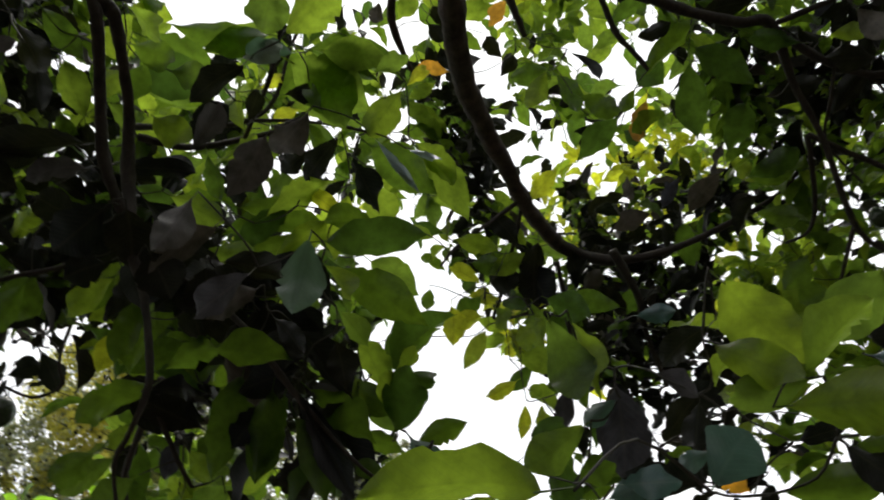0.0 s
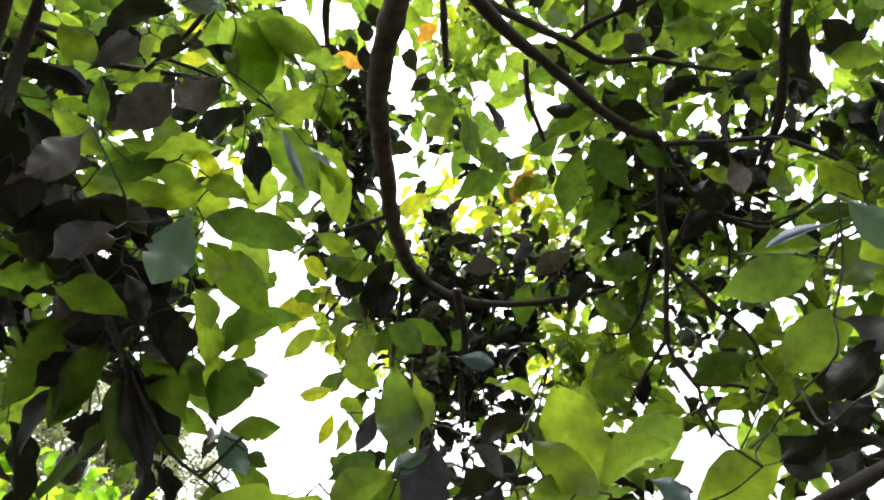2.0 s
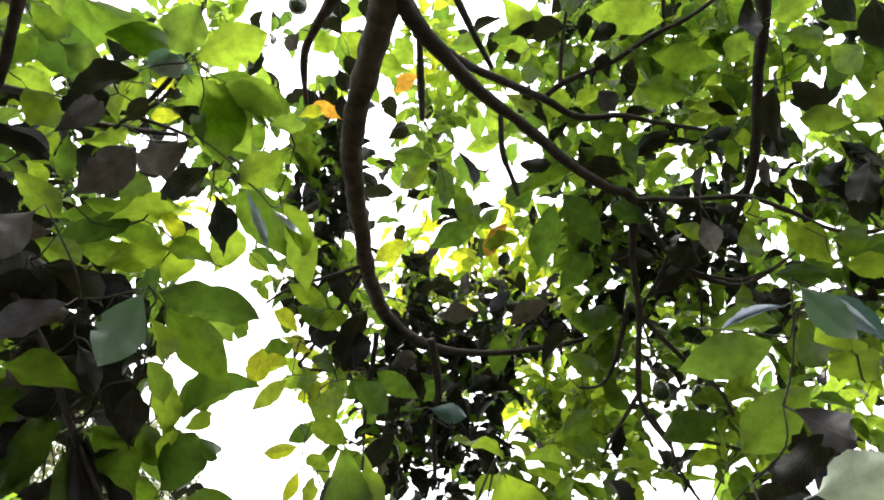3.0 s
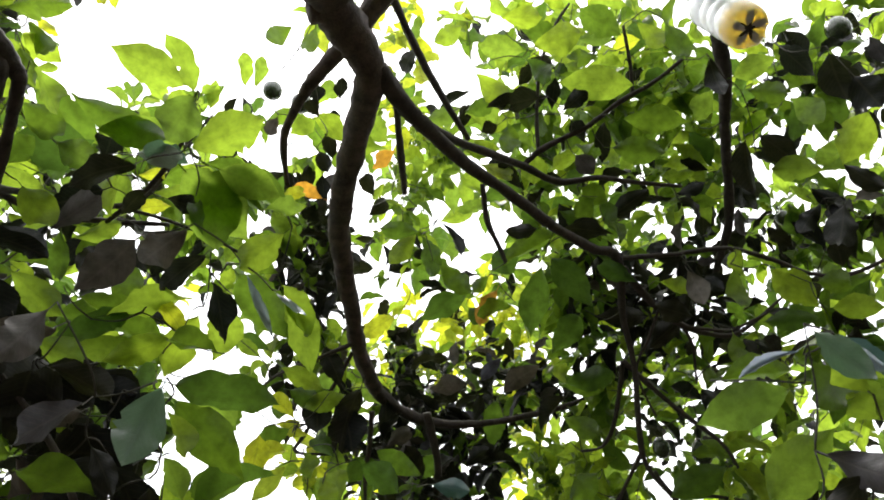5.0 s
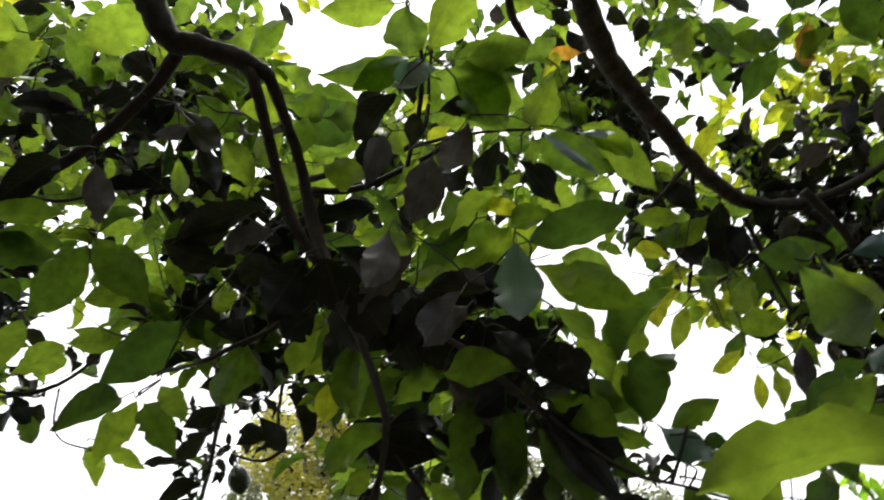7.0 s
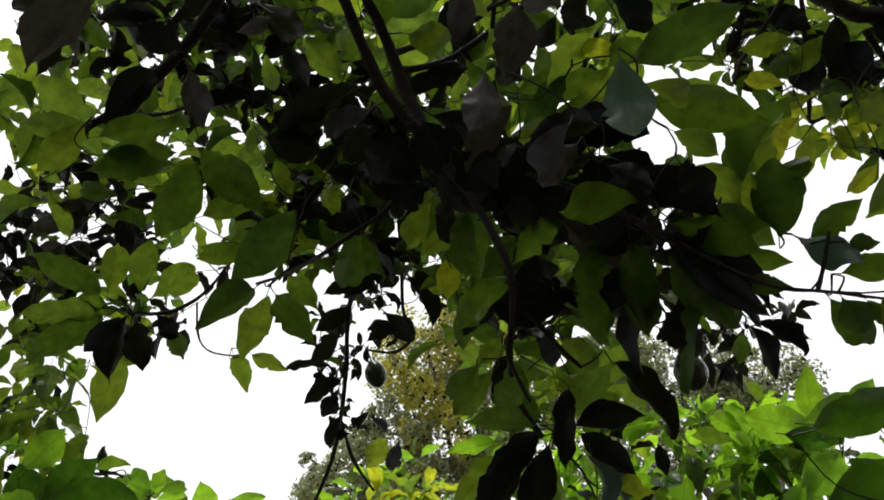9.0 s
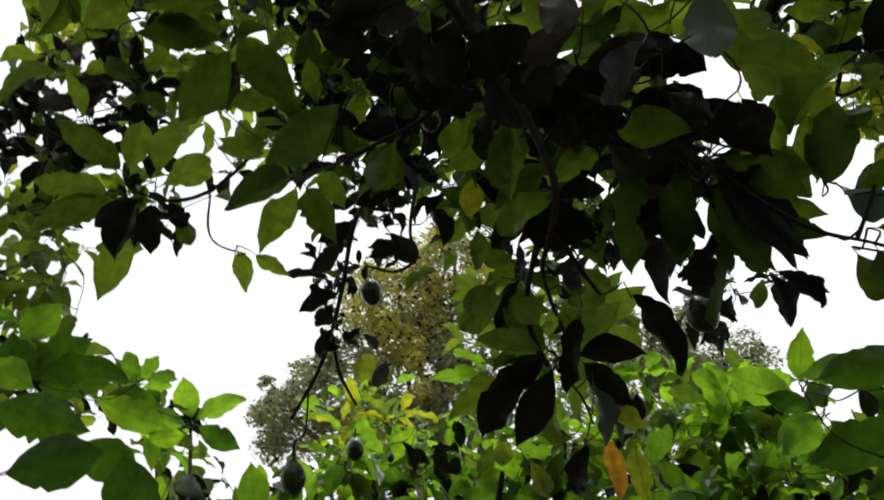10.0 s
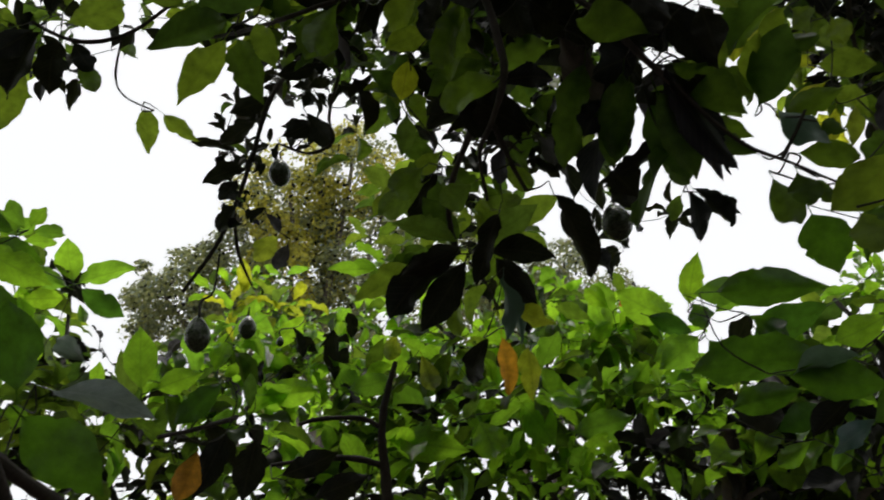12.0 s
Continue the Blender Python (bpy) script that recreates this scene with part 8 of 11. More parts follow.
clump(avocado, "fresh", (1.063, 3.020, 3.599), 0.132, 0.065, 12, 0.17, 425)
clump(avocado, "mature", (1.196, 3.602, 3.996), 0.167, 0.083, 10, 0.16, 426)
clump(avocado, "mature", (1.083, 2.303, 3.152), 0.105, 0.052, 4, 0.15, 427)
clump(avocado, "mature", (1.201, 2.217, 3.087), 0.051, 0.051, 2, 0.16, 428)
clump(avocado, "mature", (1.589, 2.669, 3.384), 0.063, 0.062, 6, 0.15, 429)
clump(avocado, "mature", (2.032, 3.323, 3.774), 0.083, 0.082, 5, 0.16, 430)
clump(avocado, "fresh", (1.497, 2.200, 3.092), 0.107, 0.053, 12, 0.15, 431)
clump(avocado, "fresh", (1.755, 2.693, 3.381), 0.137, 0.068, 10, 0.16, 432)
clump(avocado, "fresh", (1.918, 2.461, 3.249), 0.123, 0.061, 12, 0.16, 433)
clump(avocado, "mature", (2.201, 2.894, 3.602), 0.155, 0.077, 10, 0.16, 434)
clump(avocado, "shaded", (-1.210, 2.518, 3.166), 0.112, 0.055, 14, 0.13, 435)
clump(avocado, "shaded", (-1.045, 2.653, 3.218), 0.114, 0.057, 14, 0.14, 436)
clump(avocado, "fresh", (-0.197, 3.320, 3.624), 0.068, 0.067, 6, 0.16, 438)
clump(avocado, "shaded", (0.054, 2.789, 3.331), 0.115, 0.057, 14, 0.12, 439)
clump(avocado, "mature", (0.125, 3.663, 3.799), 0.159, 0.079, 10, 0.16, 440)
clump(avocado, "shaded", (0.295, 2.752, 3.302), 0.114, 0.056, 14, 0.14, 441)
clump(avocado, "fresh", (0.424, 3.638, 3.873), 0.161, 0.079, 10, 0.16, 442)
clump(avocado, "shaded", (0.535, 2.909, 3.387), 0.060, 0.060, 7, 0.14, 443)
clump(avocado, "mature", (0.632, 3.745, 3.864), 0.082, 0.082, 5, 0.16, 444)
clump(avocado, "yellow", (0.849, 3.378, 3.676), 0.141, 0.070, 12, 0.15, 445)
clump(avocado, "fresh", (0.949, 2.707, 3.264), 0.116, 0.057, 12, 0.16, 446)
clump(avocado, "mature", (1.176, 3.280, 3.618), 0.150, 0.074, 10, 0.16, 447)
clump(avocado, "mature", (1.166, 2.633, 3.212), 0.116, 0.057, 4, 0.14, 448)
clump(avocado, "mature", (1.439, 2.526, 3.174), 0.058, 0.057, 6, 0.15, 449)
clump(avocado, "fresh", (1.768, 3.046, 3.432), 0.074, 0.073, 5, 0.16, 450)
clump(avocado, "fresh", (1.634, 2.496, 3.150), 0.118, 0.058, 12, 0.17, 451)
clump(avocado, "mature", (1.997, 3.026, 3.509), 0.153, 0.076, 10, 0.16, 452)
clump(avocado, "fresh", (1.918, 2.556, 3.161), 0.124, 0.061, 12, 0.15, 453)
clump(avocado, "mature", (2.494, 3.282, 3.556), 0.170, 0.084, 10, 0.16, 454)
clump(avocado, "mature", (-2.019, 0.501, 3.875), 0.105, 0.052, 4, 0.15, 455)
clump(avocado, "mature", (-2.314, 0.737, 4.407), 0.063, 0.063, 6, 0.15, 456)
clump(avocado, "shaded", (-1.972, 0.791, 4.074), 0.111, 0.055, 14, 0.15, 457)
clump(avocado, "shaded", (-1.966, 0.973, 4.265), 0.059, 0.058, 7, 0.13, 458)
clump(avocado, "mature", (-1.814, 1.090, 4.200), 0.114, 0.057, 12, 0.14, 459)
clump(avocado, "mature", (-1.811, 1.391, 4.463), 0.125, 0.062, 12, 0.17, 460)
clump(avocado, "fresh", (-1.378, 1.339, 3.967), 0.104, 0.051, 12, 0.13, 461)
clump(avocado, "shaded", (-0.097, 2.693, 3.838), 0.120, 0.059, 14, 0.14, 462)
clump(avocado, "mature", (-2.255, 0.543, 3.946), 0.056, 0.055, 2, 0.13, 463)
clump(avocado, "mature", (-2.433, 0.858, 4.419), 0.130, 0.064, 12, 0.17, 464)
clump(avocado, "shaded", (-2.021, 0.947, 4.059), 0.113, 0.056, 14, 0.13, 465)
clump(avocado, "fresh", (-1.998, 1.224, 4.272), 0.121, 0.060, 12, 0.15, 466)
clump(avocado, "mature", (-1.890, 1.458, 4.362), 0.124, 0.061, 12, 0.13, 467)
clump(avocado, "mature", (-1.722, 1.602, 4.309), 0.061, 0.060, 2, 0.14, 468)
clump(avocado, "fresh", (-1.376, 1.438, 3.868), 0.051, 0.051, 6, 0.14, 469)
clump(avocado, "fresh", (-2.208, 0.602, 3.768), 0.107, 0.053, 12, 0.17, 470)
clump(avocado, "mature", (-2.502, 0.904, 4.312), 0.129, 0.064, 12, 0.15, 471)
clump(avocado, "shaded", (-2.250, 1.063, 4.200), 0.122, 0.060, 14, 0.14, 472)
clump(avocado, "mature", (-1.949, 1.176, 4.001), 0.112, 0.056, 12, 0.17, 473)
clump(avocado, "mature", (-2.056, 1.492, 4.376), 0.064, 0.063, 2, 0.17, 474)
clump(avocado, "shaded", (-1.770, 1.516, 4.131), 0.117, 0.058, 14, 0.12, 475)
clump(avocado, "shaded", (-1.512, 1.638, 3.971), 0.111, 0.055, 14, 0.14, 476)
clump(avocado, "yellow", (-3.046, 0.849, 4.508), 0.146, 0.072, 12, 0.18, 477)
clump(avocado, "fresh", (-2.622, 0.988, 4.258), 0.131, 0.065, 12, 0.16, 478)
clump(avocado, "mature", (-2.081, 1.008, 3.824), 0.109, 0.054, 12, 0.14, 479)
clump(avocado, "mature", (-2.183, 1.327, 4.103), 0.121, 0.060, 12, 0.15, 480)
clump(avocado, "fresh", (-2.090, 1.514, 4.175), 0.062, 0.061, 6, 0.18, 481)
clump(avocado, "shaded", (-1.910, 1.544, 4.021), 0.058, 0.058, 7, 0.15, 482)
clump(avocado, "mature", (-1.887, 1.698, 4.168), 0.061, 0.061, 2, 0.14, 483)
clump(avocado, "shaded", (-1.590, 1.903, 4.027), 0.118, 0.058, 14, 0.13, 484)
clump(avocado, "mature", (-2.418, 0.657, 3.676), 0.055, 0.054, 2, 0.15, 486)
clump(avocado, "yellow", (-2.811, 0.939, 4.194), 0.133, 0.066, 12, 0.15, 487)
clump(avocado, "shaded", (-2.403, 0.996, 3.911), 0.059, 0.058, 7, 0.12, 488)
clump(avocado, "mature", (-2.420, 1.134, 4.018), 0.061, 0.060, 2, 0.16, 489)
clump(avocado, "fresh", (-2.290, 1.191, 3.952), 0.059, 0.058, 6, 0.15, 490)
clump(avocado, "mature", (-1.993, 1.233, 3.727), 0.107, 0.053, 12, 0.17, 491)
clump(avocado, "mature", (-2.054, 1.601, 4.023), 0.120, 0.059, 12, 0.16, 492)
clump(avocado, "mature", (-1.873, 1.672, 3.932), 0.058, 0.057, 6, 0.15, 493)
clump(avocado, "shaded", (-1.747, 1.831, 3.922), 0.116, 0.057, 14, 0.11, 494)
clump(avocado, "shaded", (-1.482, 1.962, 3.782), 0.111, 0.055, 14, 0.14, 495)
clump(avocado, "shaded", (-2.616, 0.787, 3.746), 0.117, 0.058, 14, 0.15, 496)
clump(avocado, "shaded", (-2.426, 0.945, 3.700), 0.113, 0.056, 14, 0.13, 497)
clump(avocado, "mature", (-2.757, 1.308, 4.170), 0.067, 0.067, 2, 0.17, 498)
clump(avocado, "fresh", (-2.201, 1.249, 3.692), 0.111, 0.055, 12, 0.15, 499)
clump(avocado, "fresh", (-2.446, 1.589, 4.132), 0.065, 0.064, 6, 0.16, 500)
clump(avocado, "mature", (-2.250, 1.735, 4.037), 0.126, 0.062, 12, 0.15, 501)
clump(avocado, "mature", (-2.088, 1.858, 4.018), 0.062, 0.062, 6, 0.17, 502)
clump(avocado, "shaded", (-1.893, 2.010, 3.936), 0.122, 0.060, 14, 0.12, 503)
clump(avocado, "mature", (-1.524, 1.971, 3.642), 0.109, 0.054, 12, 0.16, 504)
clump(avocado, "shaded", (-2.554, 0.803, 3.567), 0.112, 0.055, 14, 0.15, 505)
clump(avocado, "shaded", (-2.483, 0.993, 3.627), 0.113, 0.056, 14, 0.14, 506)
clump(avocado, "shaded", (-2.402, 1.144, 3.621), 0.056, 0.056, 7, 0.13, 507)
clump(avocado, "mature", (-2.310, 1.248, 3.649), 0.056, 0.055, 2, 0.17, 508)
clump(avocado, "mature", (-2.159, 1.641, 3.716), 0.116, 0.057, 12, 0.16, 510)
clump(avocado, "mature", (-1.799, 1.606, 3.447), 0.051, 0.050, 6, 0.18, 511)
clump(avocado, "shaded", (-1.915, 1.976, 3.748), 0.117, 0.058, 14, 0.13, 512)
clump(avocado, "mature", (-1.658, 2.127, 3.647), 0.114, 0.056, 12, 0.15, 513)
clump(avocado, "shaded", (-1.547, 2.456, 3.776), 0.122, 0.060, 14, 0.15, 514)
clump(avocado, "shaded", (-2.742, 0.902, 3.594), 0.118, 0.058, 14, 0.15, 516)
clump(avocado, "shaded", (-2.574, 1.070, 3.547), 0.114, 0.056, 14, 0.12, 517)
clump(avocado, "shaded", (-2.426, 1.195, 3.493), 0.055, 0.055, 7, 0.14, 518)
clump(avocado, "mature", (-2.681, 1.439, 3.790), 0.063, 0.062, 2, 0.18, 519)
clump(avocado, "mature", (-2.409, 1.611, 3.731), 0.060, 0.060, 6, 0.16, 520)
clump(avocado, "mature", (-2.461, 1.914, 3.881), 0.130, 0.064, 4, 0.16, 521)
clump(avocado, "mature", (-1.947, 1.715, 3.442), 0.053, 0.053, 2, 0.15, 522)
clump(avocado, "shaded", (-1.883, 1.942, 3.518), 0.111, 0.055, 14, 0.11, 523)
clump(avocado, "shaded", (-1.728, 2.041, 3.484), 0.055, 0.054, 7, 0.13, 524)
clump(avocado, "mature", (-1.467, 2.017, 3.294), 0.101, 0.050, 12, 0.14, 525)
clump(avocado, "shaded", (-1.469, 2.462, 3.512), 0.116, 0.057, 14, 0.13, 526)
clump(avocado, "yellow", (-3.538, 1.082, 3.990), 0.074, 0.073, 6, 0.16, 527)
clump(avocado, "mature", (-2.623, 0.987, 3.389), 0.111, 0.055, 12, 0.16, 528)
clump(avocado, "mature", (-2.627, 1.231, 3.483), 0.116, 0.057, 12, 0.15, 529)
clump(avocado, "mature", (-2.604, 1.414, 3.588), 0.060, 0.059, 6, 0.15, 530)
clump(avocado, "mature", (-2.288, 1.401, 3.353), 0.054, 0.053, 2, 0.14, 531)
clump(avocado, "shaded", (-1.904, 2.330, 3.570), 0.121, 0.060, 14, 0.12, 532)
clump(avocado, "mature", (-1.553, 2.183, 3.263), 0.053, 0.052, 2, 0.13, 533)
clump(avocado, "mature", (-1.698, 2.668, 3.588), 0.063, 0.062, 6, 0.13, 534)
clump(avocado, "shaded", (-1.475, 2.679, 3.451), 0.120, 0.059, 14, 0.11, 535)
clump(avocado, "fresh", (-2.597, 0.840, 3.185), 0.053, 0.052, 6, 0.13, 538)
clump(avocado, "shaded", (-2.815, 1.087, 3.390), 0.117, 0.058, 14, 0.13, 539)
clump(avocado, "shaded", (-2.648, 1.254, 3.362), 0.114, 0.056, 14, 0.13, 540)
clump(avocado, "shaded", (-2.536, 1.406, 3.381), 0.057, 0.056, 7, 0.14, 541)
clump(avocado, "shaded", (-1.641, 2.561, 3.315), 0.058, 0.058, 7, 0.11, 543)
clump(avocado, "mature", (-1.590, 2.731, 3.373), 0.061, 0.060, 6, 0.14, 544)
clump(avocado, "shaded", (-0.929, 2.854, 3.038), 0.111, 0.055, 14, 0.12, 545)
clump(avocado, "shaded", (-0.748, 2.885, 2.964), 0.055, 0.054, 7, 0.12, 546)
clump(avocado, "mature", (-2.905, 1.030, 3.291), 0.117, 0.058, 12, 0.16, 547)
clump(avocado, "mature", (-2.684, 1.158, 3.220), 0.111, 0.055, 4, 0.17, 548)
clump(avocado, "fresh", (-1.758, 2.429, 3.206), 0.057, 0.056, 6, 0.16, 549)
clump(avocado, "mature", (-1.746, 2.795, 3.328), 0.124, 0.061, 12, 0.17, 550)
clump(avocado, "mature", (-1.424, 2.760, 3.149), 0.116, 0.057, 12, 0.15, 551)
clump(avocado, "shaded", (-0.962, 2.884, 2.939), 0.111, 0.055, 14, 0.14, 552)
clump(avocado, "mature", (-2.950, 0.993, 3.154), 0.058, 0.057, 6, 0.14, 553)
clump(avocado, "mature", (-3.371, 1.256, 3.444), 0.068, 0.067, 2, 0.15, 554)
clump(avocado, "fresh", (-1.965, 2.642, 3.210), 0.061, 0.060, 6, 0.14, 555)
clump(avocado, "mature", (-1.840, 2.866, 3.239), 0.126, 0.062, 12, 0.15, 556)
clump(avocado, "mature", (-1.388, 2.611, 2.911), 0.107, 0.053, 12, 0.16, 557)
clump(avocado, "fresh", (-3.230, 1.192, 3.192), 0.126, 0.062, 12, 0.13, 558)
clump(avocado, "mature", (-2.620, 1.138, 2.911), 0.052, 0.051, 2, 0.18, 559)
clump(avocado, "fresh", (-1.908, 2.523, 2.986), 0.057, 0.057, 6, 0.15, 560)
clump(avocado, "mature", (-1.650, 2.520, 2.859), 0.108, 0.053, 12, 0.13, 561)
clump(avocado, "mature", (-1.654, 3.088, 3.059), 0.126, 0.062, 12, 0.15, 562)
clump(avocado, "fresh", (-1.981, 0.477, 4.365), 0.118, 0.058, 12, 0.17, 680)
clump(avocado, "mature", (-1.829, 0.603, 4.333), 0.058, 0.057, 2, 0.17, 681)
clump(avocado, "shaded", (-1.708, 0.660, 4.241), 0.055, 0.055, 7, 0.13, 682)
clump(avocado, "mature", (-1.813, 0.884, 4.662), 0.126, 0.062, 12, 0.14, 683)
clump(avocado, "mature", (-1.487, 0.993, 4.381), 0.114, 0.056, 12, 0.18, 684)
clump(avocado, "fresh", (-1.265, 1.113, 4.299), 0.110, 0.054, 12, 0.16, 685)
clump(avocado, "mature", (-1.967, 0.500, 4.189), 0.113, 0.056, 4, 0.14, 686)
clump(avocado, "mature", (-1.730, 0.598, 3.988), 0.052, 0.051, 6, 0.18, 687)
clump(avocado, "shaded", (-1.782, 0.700, 4.197), 0.056, 0.055, 7, 0.11, 688)
clump(avocado, "mature", (-1.975, 0.968, 4.719), 0.131, 0.065, 12, 0.15, 689)
clump(avocado, "fresh", (-1.476, 0.967, 4.154), 0.107, 0.053, 12, 0.17, 690)
clump(avocado, "fresh", (-1.567, 1.363, 4.707), 0.129, 0.064, 12, 0.17, 691)
clump(avocado, "mature", (-2.397, 0.587, 4.554), 0.066, 0.065, 2, 0.13, 692)
clump(avocado, "shaded", (-2.062, 0.634, 4.192), 0.058, 0.057, 7, 0.13, 693)
clump(avocado, "mature", (-2.079, 0.743, 4.373), 0.061, 0.060, 6, 0.16, 694)
clump(avocado, "shaded", (-1.837, 0.835, 4.179), 0.113, 0.056, 14, 0.12, 695)
clump(avocado, "mature", (-1.709, 1.003, 4.244), 0.114, 0.056, 12, 0.17, 696)
clump(avocado, "fresh", (-1.416, 1.089, 3.993), 0.103, 0.051, 12, 0.15, 697)
clump(avocado, "fresh", (-1.371, 1.292, 4.136), 0.054, 0.054, 6, 0.14, 698)
clump(avocado, "yellow", (-0.114, 3.684, 3.694), 0.073, 0.072, 6, 0.18, 699)
clump(avocado, "shaded", (0.141, 2.890, 3.232), 0.115, 0.057, 14, 0.12, 700)
clump(avocado, "shaded", (0.388, 2.916, 3.226), 0.116, 0.058, 14, 0.11, 701)
clump(avocado, "shaded", (0.566, 2.789, 3.149), 0.056, 0.055, 7, 0.11, 702)
clump(avocado, "yellow", (0.924, 3.728, 3.721), 0.076, 0.075, 6, 0.17, 703)
clump(avocado, "fresh", (0.913, 2.814, 3.165), 0.116, 0.057, 12, 0.16, 704)
clump(avocado, "mature", (1.063, 2.723, 3.109), 0.057, 0.056, 2, 0.17, 705)
clump(avocado, "mature", (1.558, 3.039, 3.293), 0.132, 0.065, 4, 0.18, 706)
clump(avocado, "mature", (1.537, 2.536, 2.988), 0.113, 0.056, 12, 0.15, 707)
clump(avocado, "shaded", (0.139, 2.976, 3.142), 0.116, 0.057, 14, 0.15, 708)
clump(avocado, "shaded", (0.393, 3.081, 3.173), 0.120, 0.060, 14, 0.13, 709)
clump(avocado, "shaded", (0.588, 3.033, 3.167), 0.060, 0.059, 7, 0.13, 710)
clump(avocado, "mature", (0.653, 2.645, 2.949), 0.053, 0.052, 6, 0.17, 711)
clump(avocado, "fresh", (0.746, 2.605, 2.928), 0.052, 0.052, 6, 0.17, 712)
clump(avocado, "mature", (1.120, 2.596, 2.905), 0.054, 0.053, 2, 0.17, 713)
clump(avocado, "mature", (1.456, 2.864, 3.027), 0.061, 0.060, 2, 0.17, 714)
clump(avocado, "mature", (1.635, 2.809, 3.003), 0.122, 0.060, 12, 0.14, 715)
clump(avocado, "shaded", (0.101, 3.120, 3.045), 0.119, 0.059, 14, 0.15, 717)
clump(avocado, "shaded", (0.391, 3.112, 3.059), 0.120, 0.059, 14, 0.12, 718)
clump(avocado, "shaded", (0.574, 2.937, 2.943), 0.057, 0.056, 7, 0.14, 719)
clump(avocado, "mature", (0.672, 2.619, 2.789), 0.102, 0.051, 12, 0.15, 720)
clump(avocado, "mature", (1.434, 2.846, 2.913), 0.059, 0.059, 2, 0.17, 721)
clump(avocado, "shaded", (0.101, 3.158, 2.909), 0.118, 0.058, 14, 0.14, 723)
clump(avocado, "shaded", (0.365, 3.099, 2.902), 0.117, 0.058, 14, 0.13, 724)
clump(avocado, "mature", (0.575, 2.688, 2.698), 0.102, 0.051, 12, 0.14, 725)
clump(avocado, "mature", (0.964, 3.233, 2.931), 0.125, 0.062, 12, 0.16, 726)
clump(avocado, "mature", (1.290, 3.252, 2.966), 0.065, 0.064, 2, 0.13, 727)
clump(avocado, "mature", (1.449, 2.999, 2.828), 0.061, 0.060, 2, 0.15, 728)
# unseen clumps over and behind the camera, added to block skylight
clump(avocado, "mature", (1.368, -0.180, 4.011), 0.3, 0.22, 14, 0.19, 729)
clump(avocado, "mature", (-1.662, -0.325, 3.284), 0.3, 0.22, 14, 0.19, 730)
clump(avocado, "mature", (2.095, -0.892, 3.289), 0.3, 0.22, 14, 0.19, 731)
clump(avocado, "mature", (1.845, -2.574, 3.351), 0.3, 0.22, 14, 0.19, 732)
clump(avocado, "mature", (1.612, -0.958, 3.313), 0.3, 0.22, 14, 0.19, 733)
clump(avocado, "mature", (2.064, -1.531, 4.159), 0.3, 0.22, 14, 0.19, 734)
clump(avocado, "mature", (-2.266, -1.572, 3.942), 0.3, 0.22, 14, 0.19, 735)
clump(avocado, "mature", (-2.190, -1.185, 3.249), 0.3, 0.22, 14, 0.19, 736)
clump(avocado, "mature", (0.329, -0.521, 4.157), 0.3, 0.22, 14, 0.19, 737)
clump(avocado, "mature", (-2.789, -2.147, 3.852), 0.3, 0.22, 14, 0.19, 738)
clump(avocado, "mature", (-2.358, -1.850, 3.622), 0.3, 0.22, 14, 0.19, 739)
clump(avocado, "mature", (1.219, -1.026, 3.843), 0.3, 0.22, 14, 0.19, 740)
clump(avocado, "mature", (-0.167, -0.570, 3.830), 0.3, 0.22, 14, 0.19, 741)
clump(avocado, "mature", (2.487, -0.760, 4.178), 0.3, 0.22, 14, 0.19, 742)
clump(avocado, "mature", (-2.310, -1.541, 3.694), 0.3, 0.22, 14, 0.19, 743)
clump(avocado, "mature", (-0.699, -0.844, 3.445), 0.3, 0.22, 14, 0.19, 744)
clump(avocado, "mature", (-2.428, -0.989, 3.446), 0.3, 0.22, 14, 0.19, 745)
clump(avocado, "mature", (0.338, -0.517, 3.647), 0.3, 0.22, 14, 0.19, 746)
clump(avocado, "mature", (-1.997, -0.242, 3.415), 0.3, 0.22, 14, 0.19, 747)
clump(avocado, "mature", (-1.556, -1.199, 3.487), 0.3, 0.22, 14, 0.19, 748)
clump(avocado, "mature", (-0.947, -2.090, 4.407), 0.3, 0.22, 14, 0.19, 749)
clump(avocado, "mature", (1.506, -2.335, 3.852), 0.3, 0.22, 14, 0.19, 750)
clump(avocado, "mature", (-1.635, -0.697, 4.509), 0.3, 0.22, 14, 0.19, 751)
clump(avocado, "mature", (2.027, -1.284, 3.789), 0.3, 0.22, 14, 0.19, 752)
clump(avocado, "mature", (-1.486, -1.117, 4.454), 0.3, 0.22, 14, 0.19, 753)
clump(avocado, "mature", (0.810, -0.554, 4.044), 0.3, 0.22, 14, 0.19, 754)
clump(avocado, "mature", (0.199, -2.436, 3.559), 0.3, 0.22, 14, 0.19, 755)
clump(avocado, "mature", (-0.794, -0.498, 4.165), 0.3, 0.22, 14, 0.19, 756)
clump(avocado, "mature", (1.544, -2.307, 3.378), 0.3, 0.22, 14, 0.19, 757)
clump(avocado, "mature", (1.568, -0.638, 3.218), 0.3, 0.22, 14, 0.19, 758)
clump(avocado, "mature", (1.967, -0.736, 3.508), 0.3, 0.22, 14, 0.19, 759)
clump(avocado, "mature", (2.345, -0.665, 4.287), 0.3, 0.22, 14, 0.19, 760)
clump(avocado, "mature", (2.331, -0.130, 4.194), 0.3, 0.22, 14, 0.19, 761)
clump(avocado, "mature", (-0.039, -0.871, 4.447), 0.3, 0.22, 14, 0.19, 762)
clump(avocado, "mature", (-2.767, -1.871, 3.425), 0.3, 0.22, 14, 0.19, 763)
clump(avocado, "mature", (0.252, -2.215, 3.680), 0.3, 0.22, 14, 0.19, 764)
